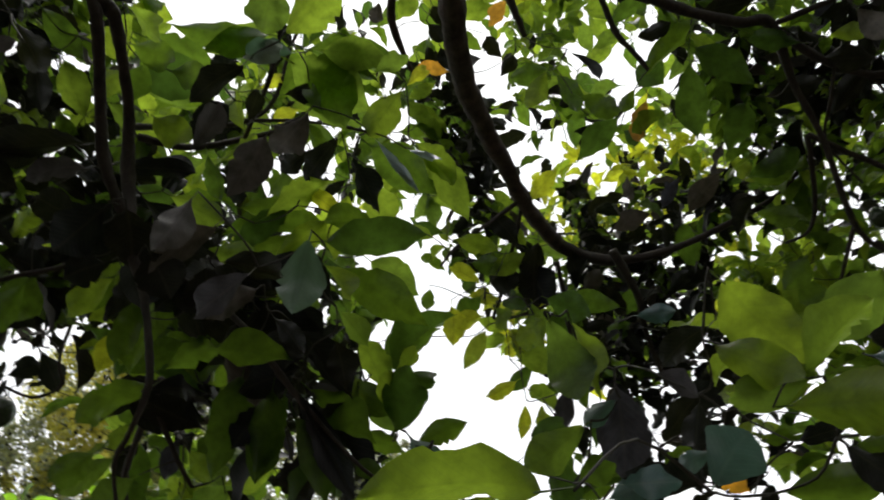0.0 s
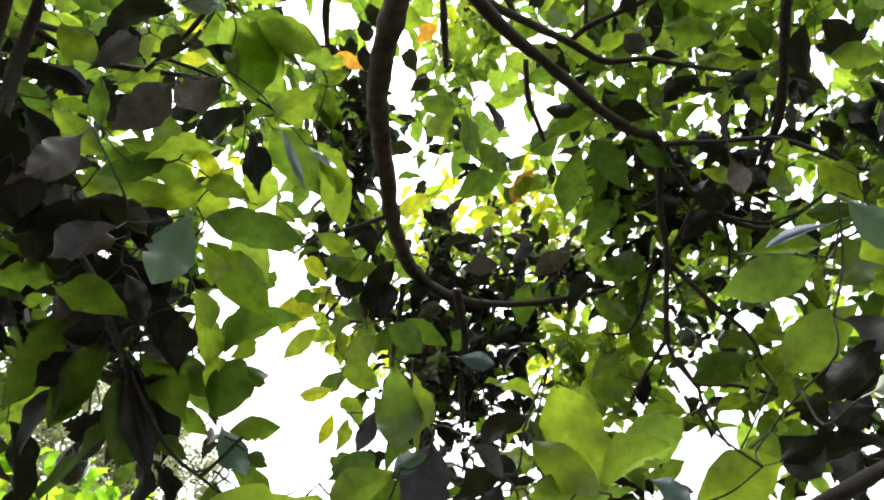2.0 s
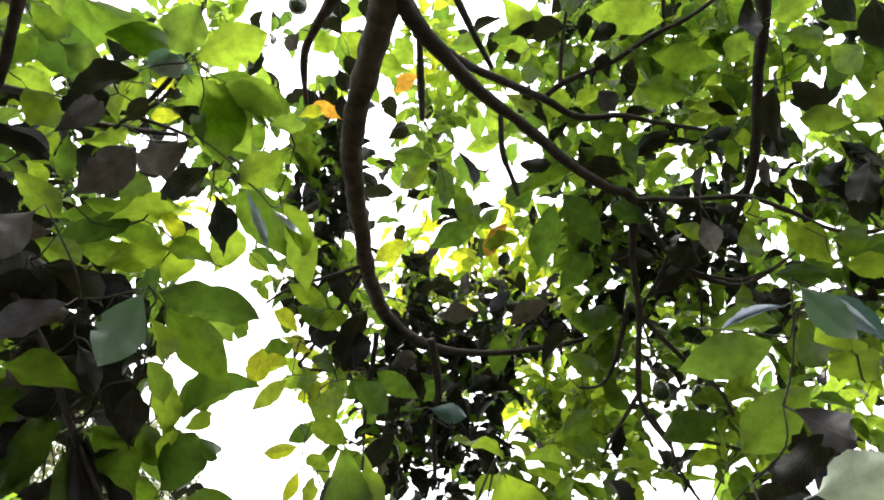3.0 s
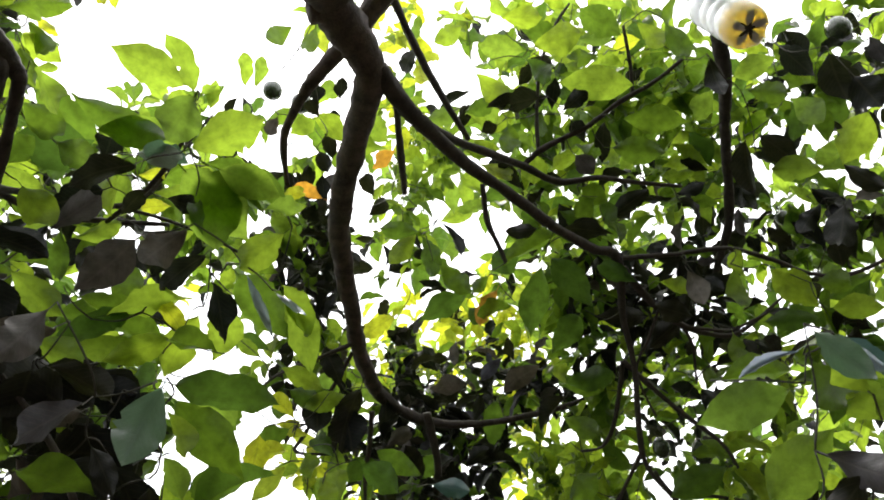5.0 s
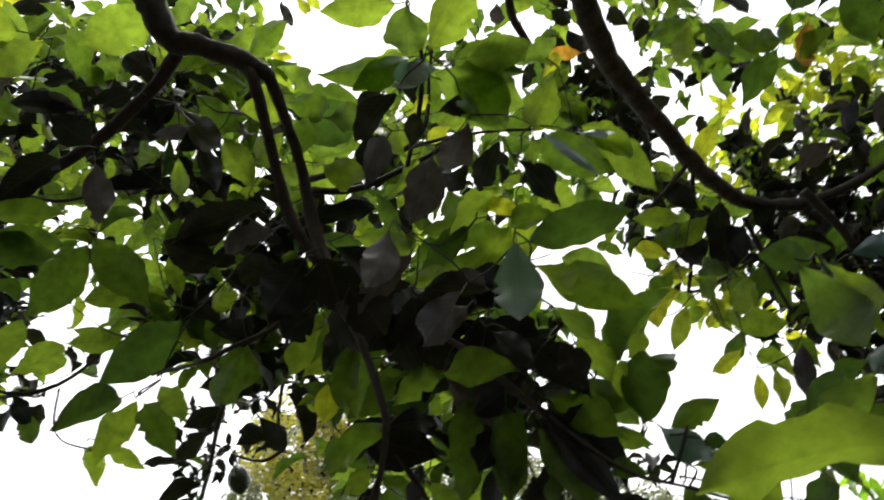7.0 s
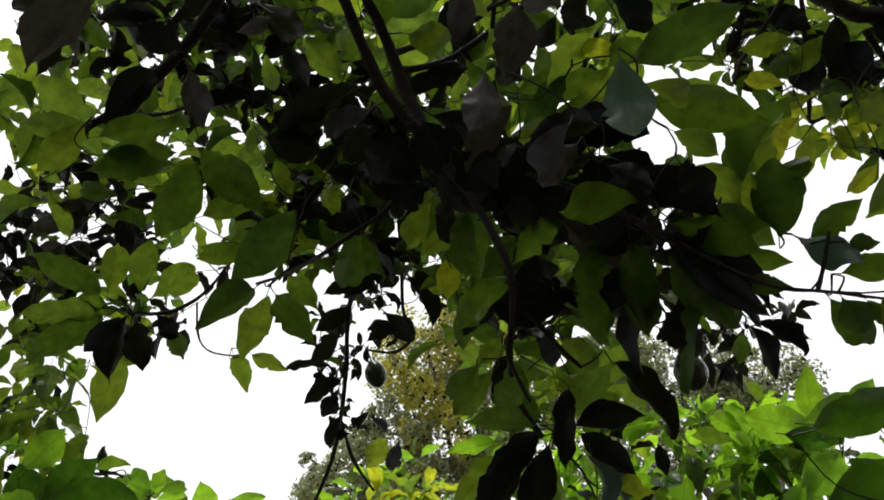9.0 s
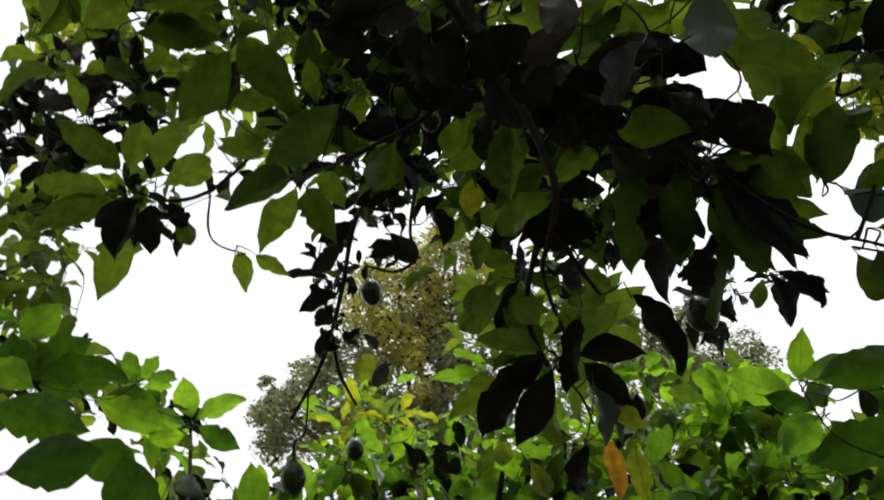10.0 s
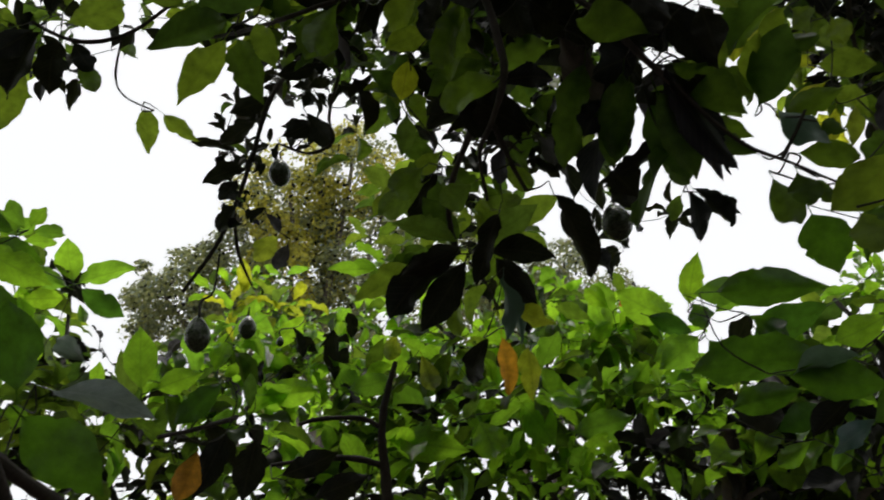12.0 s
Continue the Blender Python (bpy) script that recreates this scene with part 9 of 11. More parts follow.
clump(avocado, "mature", (1.329, -0.249, 3.962), 0.3, 0.22, 14, 0.19, 765)
clump(avocado, "mature", (-2.053, -0.576, 4.490), 0.3, 0.22, 14, 0.19, 766)
clump(avocado, "mature", (-0.256, 0.361, 4.059), 0.3, 0.22, 14, 0.19, 767)
clump(avocado, "mature", (0.418, -2.350, 4.430), 0.3, 0.22, 14, 0.19, 768)
clump(avocado, "mature", (-0.497, -1.861, 4.232), 0.3, 0.22, 14, 0.19, 769)
clump(avocado, "mature", (-0.706, -0.618, 4.370), 0.3, 0.22, 14, 0.19, 770)
clump(avocado, "mature", (2.307, -1.009, 3.569), 0.3, 0.22, 14, 0.19, 771)
clump(avocado, "mature", (1.904, 0.286, 3.662), 0.3, 0.22, 14, 0.19, 772)
clump(avocado, "mature", (-0.478, -1.582, 3.483), 0.3, 0.22, 14, 0.19, 773)
clump(avocado, "mature", (-1.568, -0.805, 3.393), 0.3, 0.22, 14, 0.19, 774)
clump(avocado, "mature", (-2.638, -1.810, 3.892), 0.3, 0.22, 14, 0.19, 775)
clump(avocado, "mature", (0.762, -1.282, 4.494), 0.3, 0.22, 14, 0.19, 776)
clump(avocado, "mature", (-1.781, -2.027, 3.541), 0.3, 0.22, 14, 0.19, 777)
clump(avocado, "mature", (-2.415, -0.994, 4.390), 0.3, 0.22, 14, 0.19, 778)
clump(avocado, "mature", (0.928, -2.250, 3.337), 0.3, 0.22, 14, 0.19, 779)
clump(avocado, "mature", (-2.521, -1.137, 3.801), 0.3, 0.22, 14, 0.19, 780)
clump(avocado, "mature", (2.346, -1.558, 3.873), 0.3, 0.22, 14, 0.19, 781)
clump(avocado, "mature", (0.919, -1.648, 3.905), 0.3, 0.22, 14, 0.19, 782)
clump(avocado, "mature", (0.905, -1.111, 3.329), 0.3, 0.22, 14, 0.19, 783)
clump(avocado, "mature", (1.197, -0.468, 3.429), 0.3, 0.22, 14, 0.19, 784)
clump(avocado, "mature", (0.857, -0.021, 3.426), 0.3, 0.22, 14, 0.19, 785)
clump(avocado, "mature", (0.931, -1.380, 3.876), 0.3, 0.22, 14, 0.19, 786)
clump(avocado, "mature", (1.164, -1.801, 3.461), 0.3, 0.22, 14, 0.19, 787)
clump(avocado, "mature", (-1.873, -2.119, 3.564), 0.3, 0.22, 14, 0.19, 788)
clump(avocado, "mature", (-1.222, -0.963, 3.310), 0.3, 0.22, 14, 0.19, 789)
clump(avocado, "mature", (0.056, -2.274, 4.426), 0.3, 0.22, 14, 0.19, 790)
clump(avocado, "mature", (0.160, -0.410, 3.778), 0.3, 0.22, 14, 0.19, 791)
clump(avocado, "mature", (-0.297, -1.348, 4.240), 0.3, 0.22, 14, 0.19, 792)
clump(avocado, "mature", (-1.907, -1.816, 3.827), 0.3, 0.22, 14, 0.19, 793)
clump(avocado, "mature", (-1.284, -1.653, 3.501), 0.3, 0.22, 14, 0.19, 794)
clump(avocado, "mature", (2.037, -2.240, 3.912), 0.3, 0.22, 14, 0.19, 795)
clump(avocado, "mature", (-2.326, -2.495, 4.458), 0.3, 0.22, 14, 0.19, 796)
clump(avocado, "mature", (1.936, -1.141, 3.654), 0.3, 0.22, 14, 0.19, 797)
clump(avocado, "mature", (2.266, 0.036, 4.407), 0.3, 0.22, 14, 0.19, 798)
clump(avocado, "mature", (-2.004, -1.119, 4.147), 0.3, 0.22, 14, 0.19, 799)
clump(avocado, "mature", (2.457, 0.185, 3.498), 0.3, 0.22, 14, 0.19, 800)
clump(avocado, "mature", (2.583, 0.792, 3.877), 0.3, 0.22, 14, 0.19, 801)
clump(avocado, "mature", (-1.315, -0.546, 4.446), 0.3, 0.22, 14, 0.19, 802)
clump(avocado, "mature", (0.118, -2.460, 4.118), 0.3, 0.22, 14, 0.19, 803)
clump(avocado, "mature", (-1.796, -0.185, 3.341), 0.3, 0.22, 14, 0.19, 804)
clump(avocado, "mature", (2.213, 0.726, 3.326), 0.3, 0.22, 14, 0.19, 805)
clump(avocado, "mature", (-2.208, -0.500, 4.580), 0.3, 0.22, 14, 0.19, 806)
clump(avocado, "mature", (1.365, -0.770, 3.309), 0.3, 0.22, 14, 0.19, 807)
clump(avocado, "mature", (2.440, 1.064, 3.637), 0.3, 0.22, 14, 0.19, 808)
clump(avocado, "mature", (2.350, 0.267, 3.723), 0.3, 0.22, 14, 0.19, 809)
clump(avocado, "mature", (1.657, -1.645, 3.566), 0.3, 0.22, 14, 0.19, 810)
clump(avocado, "mature", (-0.025, -1.657, 4.401), 0.3, 0.22, 14, 0.19, 811)
clump(avocado, "mature", (0.126, -0.518, 4.123), 0.3, 0.22, 14, 0.19, 812)
clump(avocado, "mature", (0.641, -2.277, 3.795), 0.3, 0.22, 14, 0.19, 813)
clump(avocado, "mature", (1.281, -0.429, 3.566), 0.3, 0.22, 14, 0.19, 814)
clump(avocado, "mature", (-1.586, -2.068, 3.481), 0.3, 0.22, 14, 0.19, 815)
clump(avocado, "mature", (-0.899, -0.953, 4.474), 0.3, 0.22, 14, 0.19, 816)
clump(avocado, "mature", (2.292, -0.029, 3.570), 0.3, 0.22, 14, 0.19, 817)
clump(avocado, "mature", (1.966, -1.718, 4.090), 0.3, 0.22, 14, 0.19, 818)
clump(avocado, "mature", (0.088, -2.250, 4.455), 0.3, 0.22, 14, 0.19, 819)
clump(avocado, "mature", (0.455, -2.011, 4.453), 0.3, 0.22, 14, 0.19, 820)
clump(avocado, "mature", (-2.734, -0.774, 3.223), 0.3, 0.22, 14, 0.19, 821)
clump(avocado, "mature", (1.054, -0.354, 3.411), 0.3, 0.22, 14, 0.19, 822)
clump(avocado, "mature", (1.788, -2.005, 3.330), 0.3, 0.22, 14, 0.19, 823)
clump(avocado, "mature", (-2.425, -0.307, 3.536), 0.3, 0.22, 14, 0.19, 824)
clump(avocado, "mature", (-2.215, -0.266, 3.532), 0.3, 0.22, 14, 0.19, 825)
clump(avocado, "mature", (-2.136, -2.048, 3.353), 0.3, 0.22, 14, 0.19, 826)
clump(avocado, "mature", (0.789, 0.193, 4.356), 0.3, 0.22, 14, 0.19, 827)
clump(avocado, "mature", (0.582, -0.476, 3.890), 0.3, 0.22, 14, 0.19, 828)
clump(avocado, "mature", (-1.901, -2.447, 3.309), 0.3, 0.22, 14, 0.19, 829)
clump(avocado, "mature", (2.507, -2.361, 3.725), 0.3, 0.22, 14, 0.19, 830)
clump(avocado, "mature", (-0.064, -1.856, 4.510), 0.3, 0.22, 14, 0.19, 831)
clump(avocado, "mature", (-1.092, -2.595, 4.493), 0.3, 0.22, 14, 0.19, 832)
clump(avocado, "mature", (-0.226, -1.268, 3.489), 0.3, 0.22, 14, 0.19, 833)
clump(avocado, "mature", (1.663, -2.341, 3.299), 0.3, 0.22, 14, 0.19, 834)
clump(avocado, "mature", (-2.443, -1.547, 4.144), 0.3, 0.22, 14, 0.19, 835)
clump(avocado, "mature", (-2.655, -0.907, 3.255), 0.3, 0.22, 14, 0.19, 836)
clump(avocado, "mature", (0.529, -0.879, 4.062), 0.3, 0.22, 14, 0.19, 837)
clump(avocado, "mature", (-1.197, -0.753, 4.100), 0.3, 0.22, 14, 0.19, 838)
clump(young, "lush", (-2.993, 3.094, 3.103), 0.351, 0.192, 80, 0.120, 123)
clump(young, "lush", (-2.911, 2.730, 2.832), 0.174, 0.174, 26, 0.120, 124)
clump(young, "lush", (-2.412, 2.788, 2.532), 0.431, 0.144, 80, 0.130, 125)
clump(young, "lush", (-1.914, 2.881, 2.407), 0.296, 0.148, 40, 0.130, 126)
clump(young, "lush", (-1.968, 2.510, 2.107), 0.244, 0.122, 30, 0.140, 127)
clump(young, "mature", (-1.637, 2.243, 1.877), 0.378, 0.076, 30, 0.140, 128)
clump(young, "mature", (-1.947, 1.582, 1.918), 0.200, 0.117, 26, 0.130, 129)
clump(young, "mature", (-2.388, 1.514, 2.238), 0.113, 0.113, 14, 0.130, 130)
clump(young, "shaded", (-2.990, 2.177, 2.514), 0.209, 0.105, 26, 0.100, 131)
clump(young, "mature", (-2.430, 1.463, 1.976), 0.087, 0.087, 10, 0.140, 132)
clump(young, "lush", (-2.425, 1.983, 2.286), 0.131, 0.109, 14, 0.130, 133)
clump(young, "lush", (-2.704, 1.032, 2.795), 0.103, 0.051, 12, 0.15, 563)
clump(young, "mature", (-2.731, 1.183, 2.852), 0.053, 0.053, 2, 0.18, 564)
clump(young, "mature", (-2.700, 1.042, 2.680), 0.102, 0.050, 12, 0.15, 571)
clump(young, "mature", (-2.954, 1.323, 2.837), 0.057, 0.057, 6, 0.16, 572)
clump(young, "mature", (-3.172, 1.602, 2.977), 0.126, 0.062, 4, 0.14, 573)
clump(young, "mature", (-2.803, 1.107, 2.614), 0.105, 0.052, 12, 0.17, 581)
clump(young, "mature", (-3.309, 1.542, 2.902), 0.128, 0.064, 12, 0.15, 582)
clump(young, "mature", (-2.854, 1.570, 2.720), 0.114, 0.056, 12, 0.17, 583)
clump(young, "yellow", (-2.631, 2.392, 2.791), 0.124, 0.061, 12, 0.14, 584)
clump(young, "yellow", (-2.444, 2.559, 2.773), 0.123, 0.061, 12, 0.15, 585)
clump(young, "lush", (-2.903, 1.684, 2.641), 0.108, 0.053, 12, 0.14, 596)
clump(young, "mature", (-3.132, 1.873, 2.660), 0.123, 0.061, 12, 0.17, 599)
clump(young, "lush", (-2.145, 1.931, 2.436), 0.096, 0.048, 12, 0.17, 600)
clump(young, "mature", (-3.046, 1.861, 2.474), 0.118, 0.058, 12, 0.16, 605)
clump(young, "mature", (-2.853, 1.906, 2.445), 0.057, 0.056, 2, 0.13, 606)
clump(young, "lush", (-2.576, 2.213, 2.494), 0.113, 0.056, 12, 0.17, 607)
clump(young, "lush", (-2.405, 2.338, 2.468), 0.095, 0.047, 12, 0.17, 608)
clump(young, "lush", (-2.227, 2.504, 2.464), 0.095, 0.047, 12, 0.17, 609)
clump(young, "lush", (-2.094, 2.857, 2.598), 0.121, 0.060, 12, 0.15, 610)
clump(young, "shaded", (-2.830, 1.670, 2.277), 0.053, 0.053, 7, 0.13, 616)
clump(young, "mature", (-2.358, 1.474, 2.129), 0.044, 0.044, 6, 0.17, 617)
clump(young, "mature", (-3.000, 2.047, 2.389), 0.060, 0.059, 2, 0.15, 618)
clump(young, "shaded", (-2.821, 2.053, 2.380), 0.057, 0.057, 7, 0.15, 619)
clump(young, "lush", (-2.583, 2.064, 2.337), 0.109, 0.054, 12, 0.13, 620)
clump(young, "lush", (-2.201, 1.993, 2.244), 0.097, 0.048, 12, 0.16, 621)
clump(young, "lush", (-2.330, 2.480, 2.405), 0.113, 0.056, 12, 0.15, 622)
clump(young, "lush", (-1.931, 2.387, 2.287), 0.102, 0.050, 12, 0.14, 623)
clump(young, "lush", (-1.861, 2.691, 2.336), 0.094, 0.047, 12, 0.18, 624)
clump(young, "mature", (-2.538, 1.571, 2.081), 0.095, 0.047, 12, 0.18, 631)
clump(young, "mature", (-2.550, 1.784, 2.138), 0.100, 0.049, 12, 0.15, 632)
clump(young, "mature", (-2.922, 2.301, 2.314), 0.061, 0.060, 6, 0.17, 633)
clump(young, "lush", (-2.547, 2.237, 2.236), 0.111, 0.055, 12, 0.13, 634)
clump(young, "lush", (-2.586, 2.595, 2.346), 0.121, 0.060, 12, 0.15, 635)
clump(young, "lush", (-2.072, 2.375, 2.209), 0.103, 0.051, 12, 0.14, 636)
clump(young, "lush", (-1.700, 2.245, 2.120), 0.092, 0.045, 12, 0.18, 637)
clump(young, "lush", (-1.771, 2.691, 2.234), 0.053, 0.053, 6, 0.16, 638)
clump(young, "mature", (-2.513, 1.554, 1.985), 0.093, 0.046, 12, 0.16, 647)
clump(young, "mature", (-2.225, 1.562, 1.961), 0.086, 0.042, 12, 0.15, 648)
clump(young, "shaded", (-2.101, 1.621, 1.944), 0.042, 0.041, 7, 0.11, 649)
clump(young, "mature", (-2.799, 2.378, 2.199), 0.060, 0.059, 6, 0.16, 650)
clump(young, "lush", (-2.240, 2.084, 2.050), 0.098, 0.049, 12, 0.14, 651)
clump(young, "lush", (-2.409, 2.616, 2.159), 0.116, 0.057, 12, 0.15, 652)
clump(young, "lush", (-2.020, 2.497, 2.115), 0.105, 0.052, 12, 0.17, 653)
clump(young, "lush", (-1.541, 2.193, 1.981), 0.086, 0.043, 12, 0.14, 654)
clump(young, "mature", (-2.877, 1.836, 1.998), 0.109, 0.054, 12, 0.15, 663)
clump(young, "mature", (-2.795, 1.976, 2.010), 0.055, 0.054, 6, 0.13, 664)
clump(young, "shaded", (-2.420, 1.804, 1.921), 0.048, 0.047, 7, 0.14, 665)
clump(young, "mature", (-2.462, 2.011, 1.972), 0.101, 0.050, 12, 0.16, 666)
clump(young, "mature", (-2.591, 2.477, 2.057), 0.116, 0.057, 12, 0.16, 667)
clump(young, "mature", (-2.255, 2.337, 1.973), 0.052, 0.052, 6, 0.15, 668)
clump(young, "lush", (-1.801, 2.046, 1.877), 0.086, 0.043, 12, 0.15, 669)
clump(young, "lush", (-1.641, 2.148, 1.871), 0.086, 0.043, 12, 0.16, 670)
clump(leafy, "shaded", (-0.468, 2.306, 1.887), 0.200, 0.083, 24, 0.130, 80)
clump(leafy, "shaded", (-0.224, 1.935, 1.737), 0.110, 0.055, 14, 0.130, 81)
clump(leafy, "lush", (-0.092, 2.145, 2.088), 0.080, 0.096, 14, 0.140, 82)
clump(leafy, "lush", (-1.309, 3.367, 2.725), 0.295, 0.161, 90, 0.120, 134)
clump(leafy, "lush", (-1.380, 3.385, 2.892), 0.166, 0.083, 24, 0.120, 135)
clump(leafy, "lush", (-1.045, 3.351, 2.661), 0.157, 0.105, 30, 0.120, 136)
clump(leafy, "lush", (-1.007, 2.978, 2.264), 0.283, 0.131, 56, 0.130, 137)
clump(leafy, "lush", (-1.449, 2.742, 2.115), 0.261, 0.152, 40, 0.130, 138)
clump(leafy, "lush", (-1.154, 2.478, 1.855), 0.340, 0.076, 34, 0.130, 139)
clump(leafy, "shaded", (-1.865, 3.587, 2.466), 0.174, 0.116, 30, 0.090, 140)
clump(leafy, "lush", (-0.731, 2.627, 2.131), 0.157, 0.118, 24, 0.130, 141)
clump(leafy, "lush", (-0.460, 2.274, 1.847), 0.189, 0.102, 26, 0.140, 142)
clump(leafy, "shaded", (-0.588, 2.515, 1.766), 0.232, 0.058, 22, 0.140, 143)
clump(leafy, "lush", (-0.292, 2.070, 1.906), 0.078, 0.105, 16, 0.140, 145)
clump(leafy, "shaded", (-0.944, 2.933, 1.998), 0.131, 0.109, 26, 0.100, 146)
clump(leafy, "lush", (-1.731, 2.365, 2.730), 0.104, 0.051, 12, 0.16, 565)
clump(leafy, "lush", (-1.774, 2.909, 2.882), 0.121, 0.060, 12, 0.14, 566)
clump(leafy, "mature", (-1.652, 3.087, 2.876), 0.062, 0.061, 6, 0.18, 567)
clump(leafy, "lush", (-1.252, 2.714, 2.633), 0.105, 0.052, 12, 0.14, 568)
clump(leafy, "lush", (-1.338, 3.344, 2.836), 0.063, 0.063, 6, 0.13, 569)
clump(leafy, "lush", (-0.973, 3.153, 2.596), 0.103, 0.051, 12, 0.17, 570)
clump(leafy, "lush", (-2.085, 2.832, 2.845), 0.124, 0.061, 12, 0.16, 574)
clump(leafy, "lush", (-1.863, 2.973, 2.783), 0.123, 0.061, 12, 0.17, 575)
clump(leafy, "lush", (-1.705, 3.270, 2.798), 0.129, 0.064, 12, 0.16, 576)
clump(leafy, "lush", (-1.319, 3.007, 2.571), 0.113, 0.056, 12, 0.15, 577)
clump(leafy, "lush", (-1.113, 3.086, 2.537), 0.113, 0.056, 12, 0.18, 578)
clump(leafy, "lush", (-0.880, 3.090, 2.452), 0.110, 0.054, 12, 0.18, 579)
clump(leafy, "lush", (-0.844, 3.572, 2.514), 0.063, 0.062, 6, 0.14, 580)
clump(leafy, "lush", (-2.286, 2.795, 2.758), 0.125, 0.062, 12, 0.17, 586)
clump(leafy, "lush", (-2.037, 2.960, 2.729), 0.125, 0.062, 12, 0.13, 587)
clump(leafy, "mature", (-1.486, 2.436, 2.424), 0.049, 0.048, 6, 0.18, 588)
clump(leafy, "lush", (-1.586, 2.948, 2.547), 0.115, 0.057, 12, 0.13, 589)
clump(leafy, "lush", (-1.433, 3.200, 2.544), 0.120, 0.059, 12, 0.15, 590)
clump(leafy, "lush", (-1.166, 3.152, 2.420), 0.099, 0.049, 12, 0.18, 591)
clump(leafy, "lush", (-0.904, 2.931, 2.288), 0.104, 0.051, 12, 0.15, 592)
clump(leafy, "lush", (-0.856, 3.372, 2.361), 0.059, 0.058, 6, 0.18, 593)
clump(leafy, "lush", (-0.134, 3.388, 2.749), 0.123, 0.061, 12, 0.14, 595)
clump(leafy, "lush", (-0.185, 2.956, 2.483), 0.106, 0.052, 12, 0.15, 598)
clump(leafy, "lush", (-1.164, 3.098, 2.616), 0.106, 0.052, 12, 0.17, 601)
clump(leafy, "mature", (-0.308, 2.435, 2.192), 0.085, 0.042, 12, 0.18, 603)
clump(leafy, "lush", (-0.157, 3.226, 2.460), 0.057, 0.056, 6, 0.13, 604)
clump(leafy, "lush", (-1.763, 2.721, 2.448), 0.091, 0.045, 12, 0.18, 611)
clump(leafy, "mature", (-0.591, 2.932, 2.302), 0.052, 0.051, 6, 0.17, 612)
clump(leafy, "lush", (-0.467, 2.688, 2.209), 0.047, 0.046, 2, 0.16, 613)
clump(leafy, "lush", (-0.334, 2.441, 2.109), 0.085, 0.042, 12, 0.13, 614)
clump(leafy, "mature", (-0.212, 2.492, 2.108), 0.043, 0.043, 6, 0.14, 615)
clump(leafy, "lush", (-1.705, 2.968, 2.398), 0.115, 0.057, 12, 0.18, 625)
clump(leafy, "lush", (-1.126, 2.224, 2.124), 0.083, 0.041, 12, 0.14, 626)
clump(leafy, "lush", (-1.190, 3.131, 2.374), 0.114, 0.056, 12, 0.15, 627)
clump(leafy, "lush", (-0.595, 3.177, 2.267), 0.111, 0.055, 12, 0.16, 628)
clump(leafy, "lush", (-0.358, 2.723, 2.117), 0.094, 0.047, 12, 0.14, 629)
clump(leafy, "mature", (-0.232, 2.807, 2.118), 0.048, 0.048, 6, 0.16, 630)
clump(leafy, "shaded", (-1.834, 3.135, 2.318), 0.061, 0.060, 7, 0.14, 639)
clump(leafy, "lush", (-1.495, 2.813, 2.218), 0.106, 0.052, 12, 0.14, 640)
clump(leafy, "lush", (-1.176, 2.663, 2.124), 0.097, 0.048, 12, 0.14, 641)
clump(leafy, "lush", (-1.135, 3.414, 2.306), 0.122, 0.060, 12, 0.15, 642)
clump(leafy, "lush", (-0.764, 2.519, 2.027), 0.044, 0.043, 2, 0.15, 643)
clump(leafy, "lush", (-0.697, 2.912, 2.096), 0.101, 0.050, 12, 0.15, 644)
clump(leafy, "mature", (-0.455, 2.566, 1.998), 0.088, 0.044, 12, 0.14, 645)
clump(leafy, "lush", (-0.291, 2.584, 1.972), 0.088, 0.044, 12, 0.13, 646)
clump(leafy, "lush", (-1.501, 2.527, 2.021), 0.096, 0.047, 12, 0.13, 655)
clump(leafy, "lush", (-1.340, 2.754, 2.054), 0.101, 0.050, 12, 0.15, 656)
clump(leafy, "lush", (-1.218, 3.077, 2.088), 0.110, 0.054, 12, 0.13, 657)
clump(leafy, "shaded", (-0.848, 2.380, 1.910), 0.042, 0.041, 7, 0.14, 658)
clump(leafy, "lush", (-0.783, 2.670, 1.959), 0.092, 0.046, 4, 0.14, 659)
clump(leafy, "mature", (-0.676, 3.384, 2.074), 0.116, 0.058, 12, 0.13, 660)
clump(leafy, "lush", (-0.423, 3.406, 2.064), 0.116, 0.058, 12, 0.17, 661)
clump(leafy, "lush", (-0.285, 3.020, 1.960), 0.051, 0.051, 6, 0.14, 662)
clump(leafy, "lush", (-1.827, 2.947, 2.031), 0.113, 0.056, 12, 0.16, 671)
clump(leafy, "lush", (-1.410, 2.592, 1.928), 0.096, 0.047, 12, 0.14, 672)
clump(leafy, "lush", (-1.427, 3.072, 1.987), 0.056, 0.055, 6, 0.16, 673)
clump(leafy, "lush", (-1.066, 2.403, 1.848), 0.043, 0.042, 6, 0.14, 674)
clump(leafy, "shaded", (-1.149, 3.318, 2.006), 0.117, 0.058, 14, 0.13, 675)
clump(leafy, "lush", (-0.931, 3.404, 1.986), 0.118, 0.058, 4, 0.17, 676)
clump(leafy, "shaded", (-0.663, 2.883, 1.887), 0.049, 0.049, 7, 0.14, 677)
clump(leafy, "mature", (-0.496, 2.521, 1.813), 0.085, 0.042, 12, 0.17, 678)
clump(leafy, "lush", (-0.360, 3.536, 1.960), 0.120, 0.059, 12, 0.14, 679)
clump(avocado, "mature", (-0.774, 1.436, 3.335), 0.07, 0.06, 9, 0.16, 3001)
clump(avocado, "mature", (-1.148, 1.322, 3.551), 0.07, 0.06, 5, 0.16, 3002)
clump(avocado, "mature", (-0.399, 1.766, 3.762), 0.07, 0.06, 4, 0.16, 3003)
clump(avocado, "fresh", (-1.016, 1.462, 3.578), 0.07, 0.06, 3, 0.16, 3004)
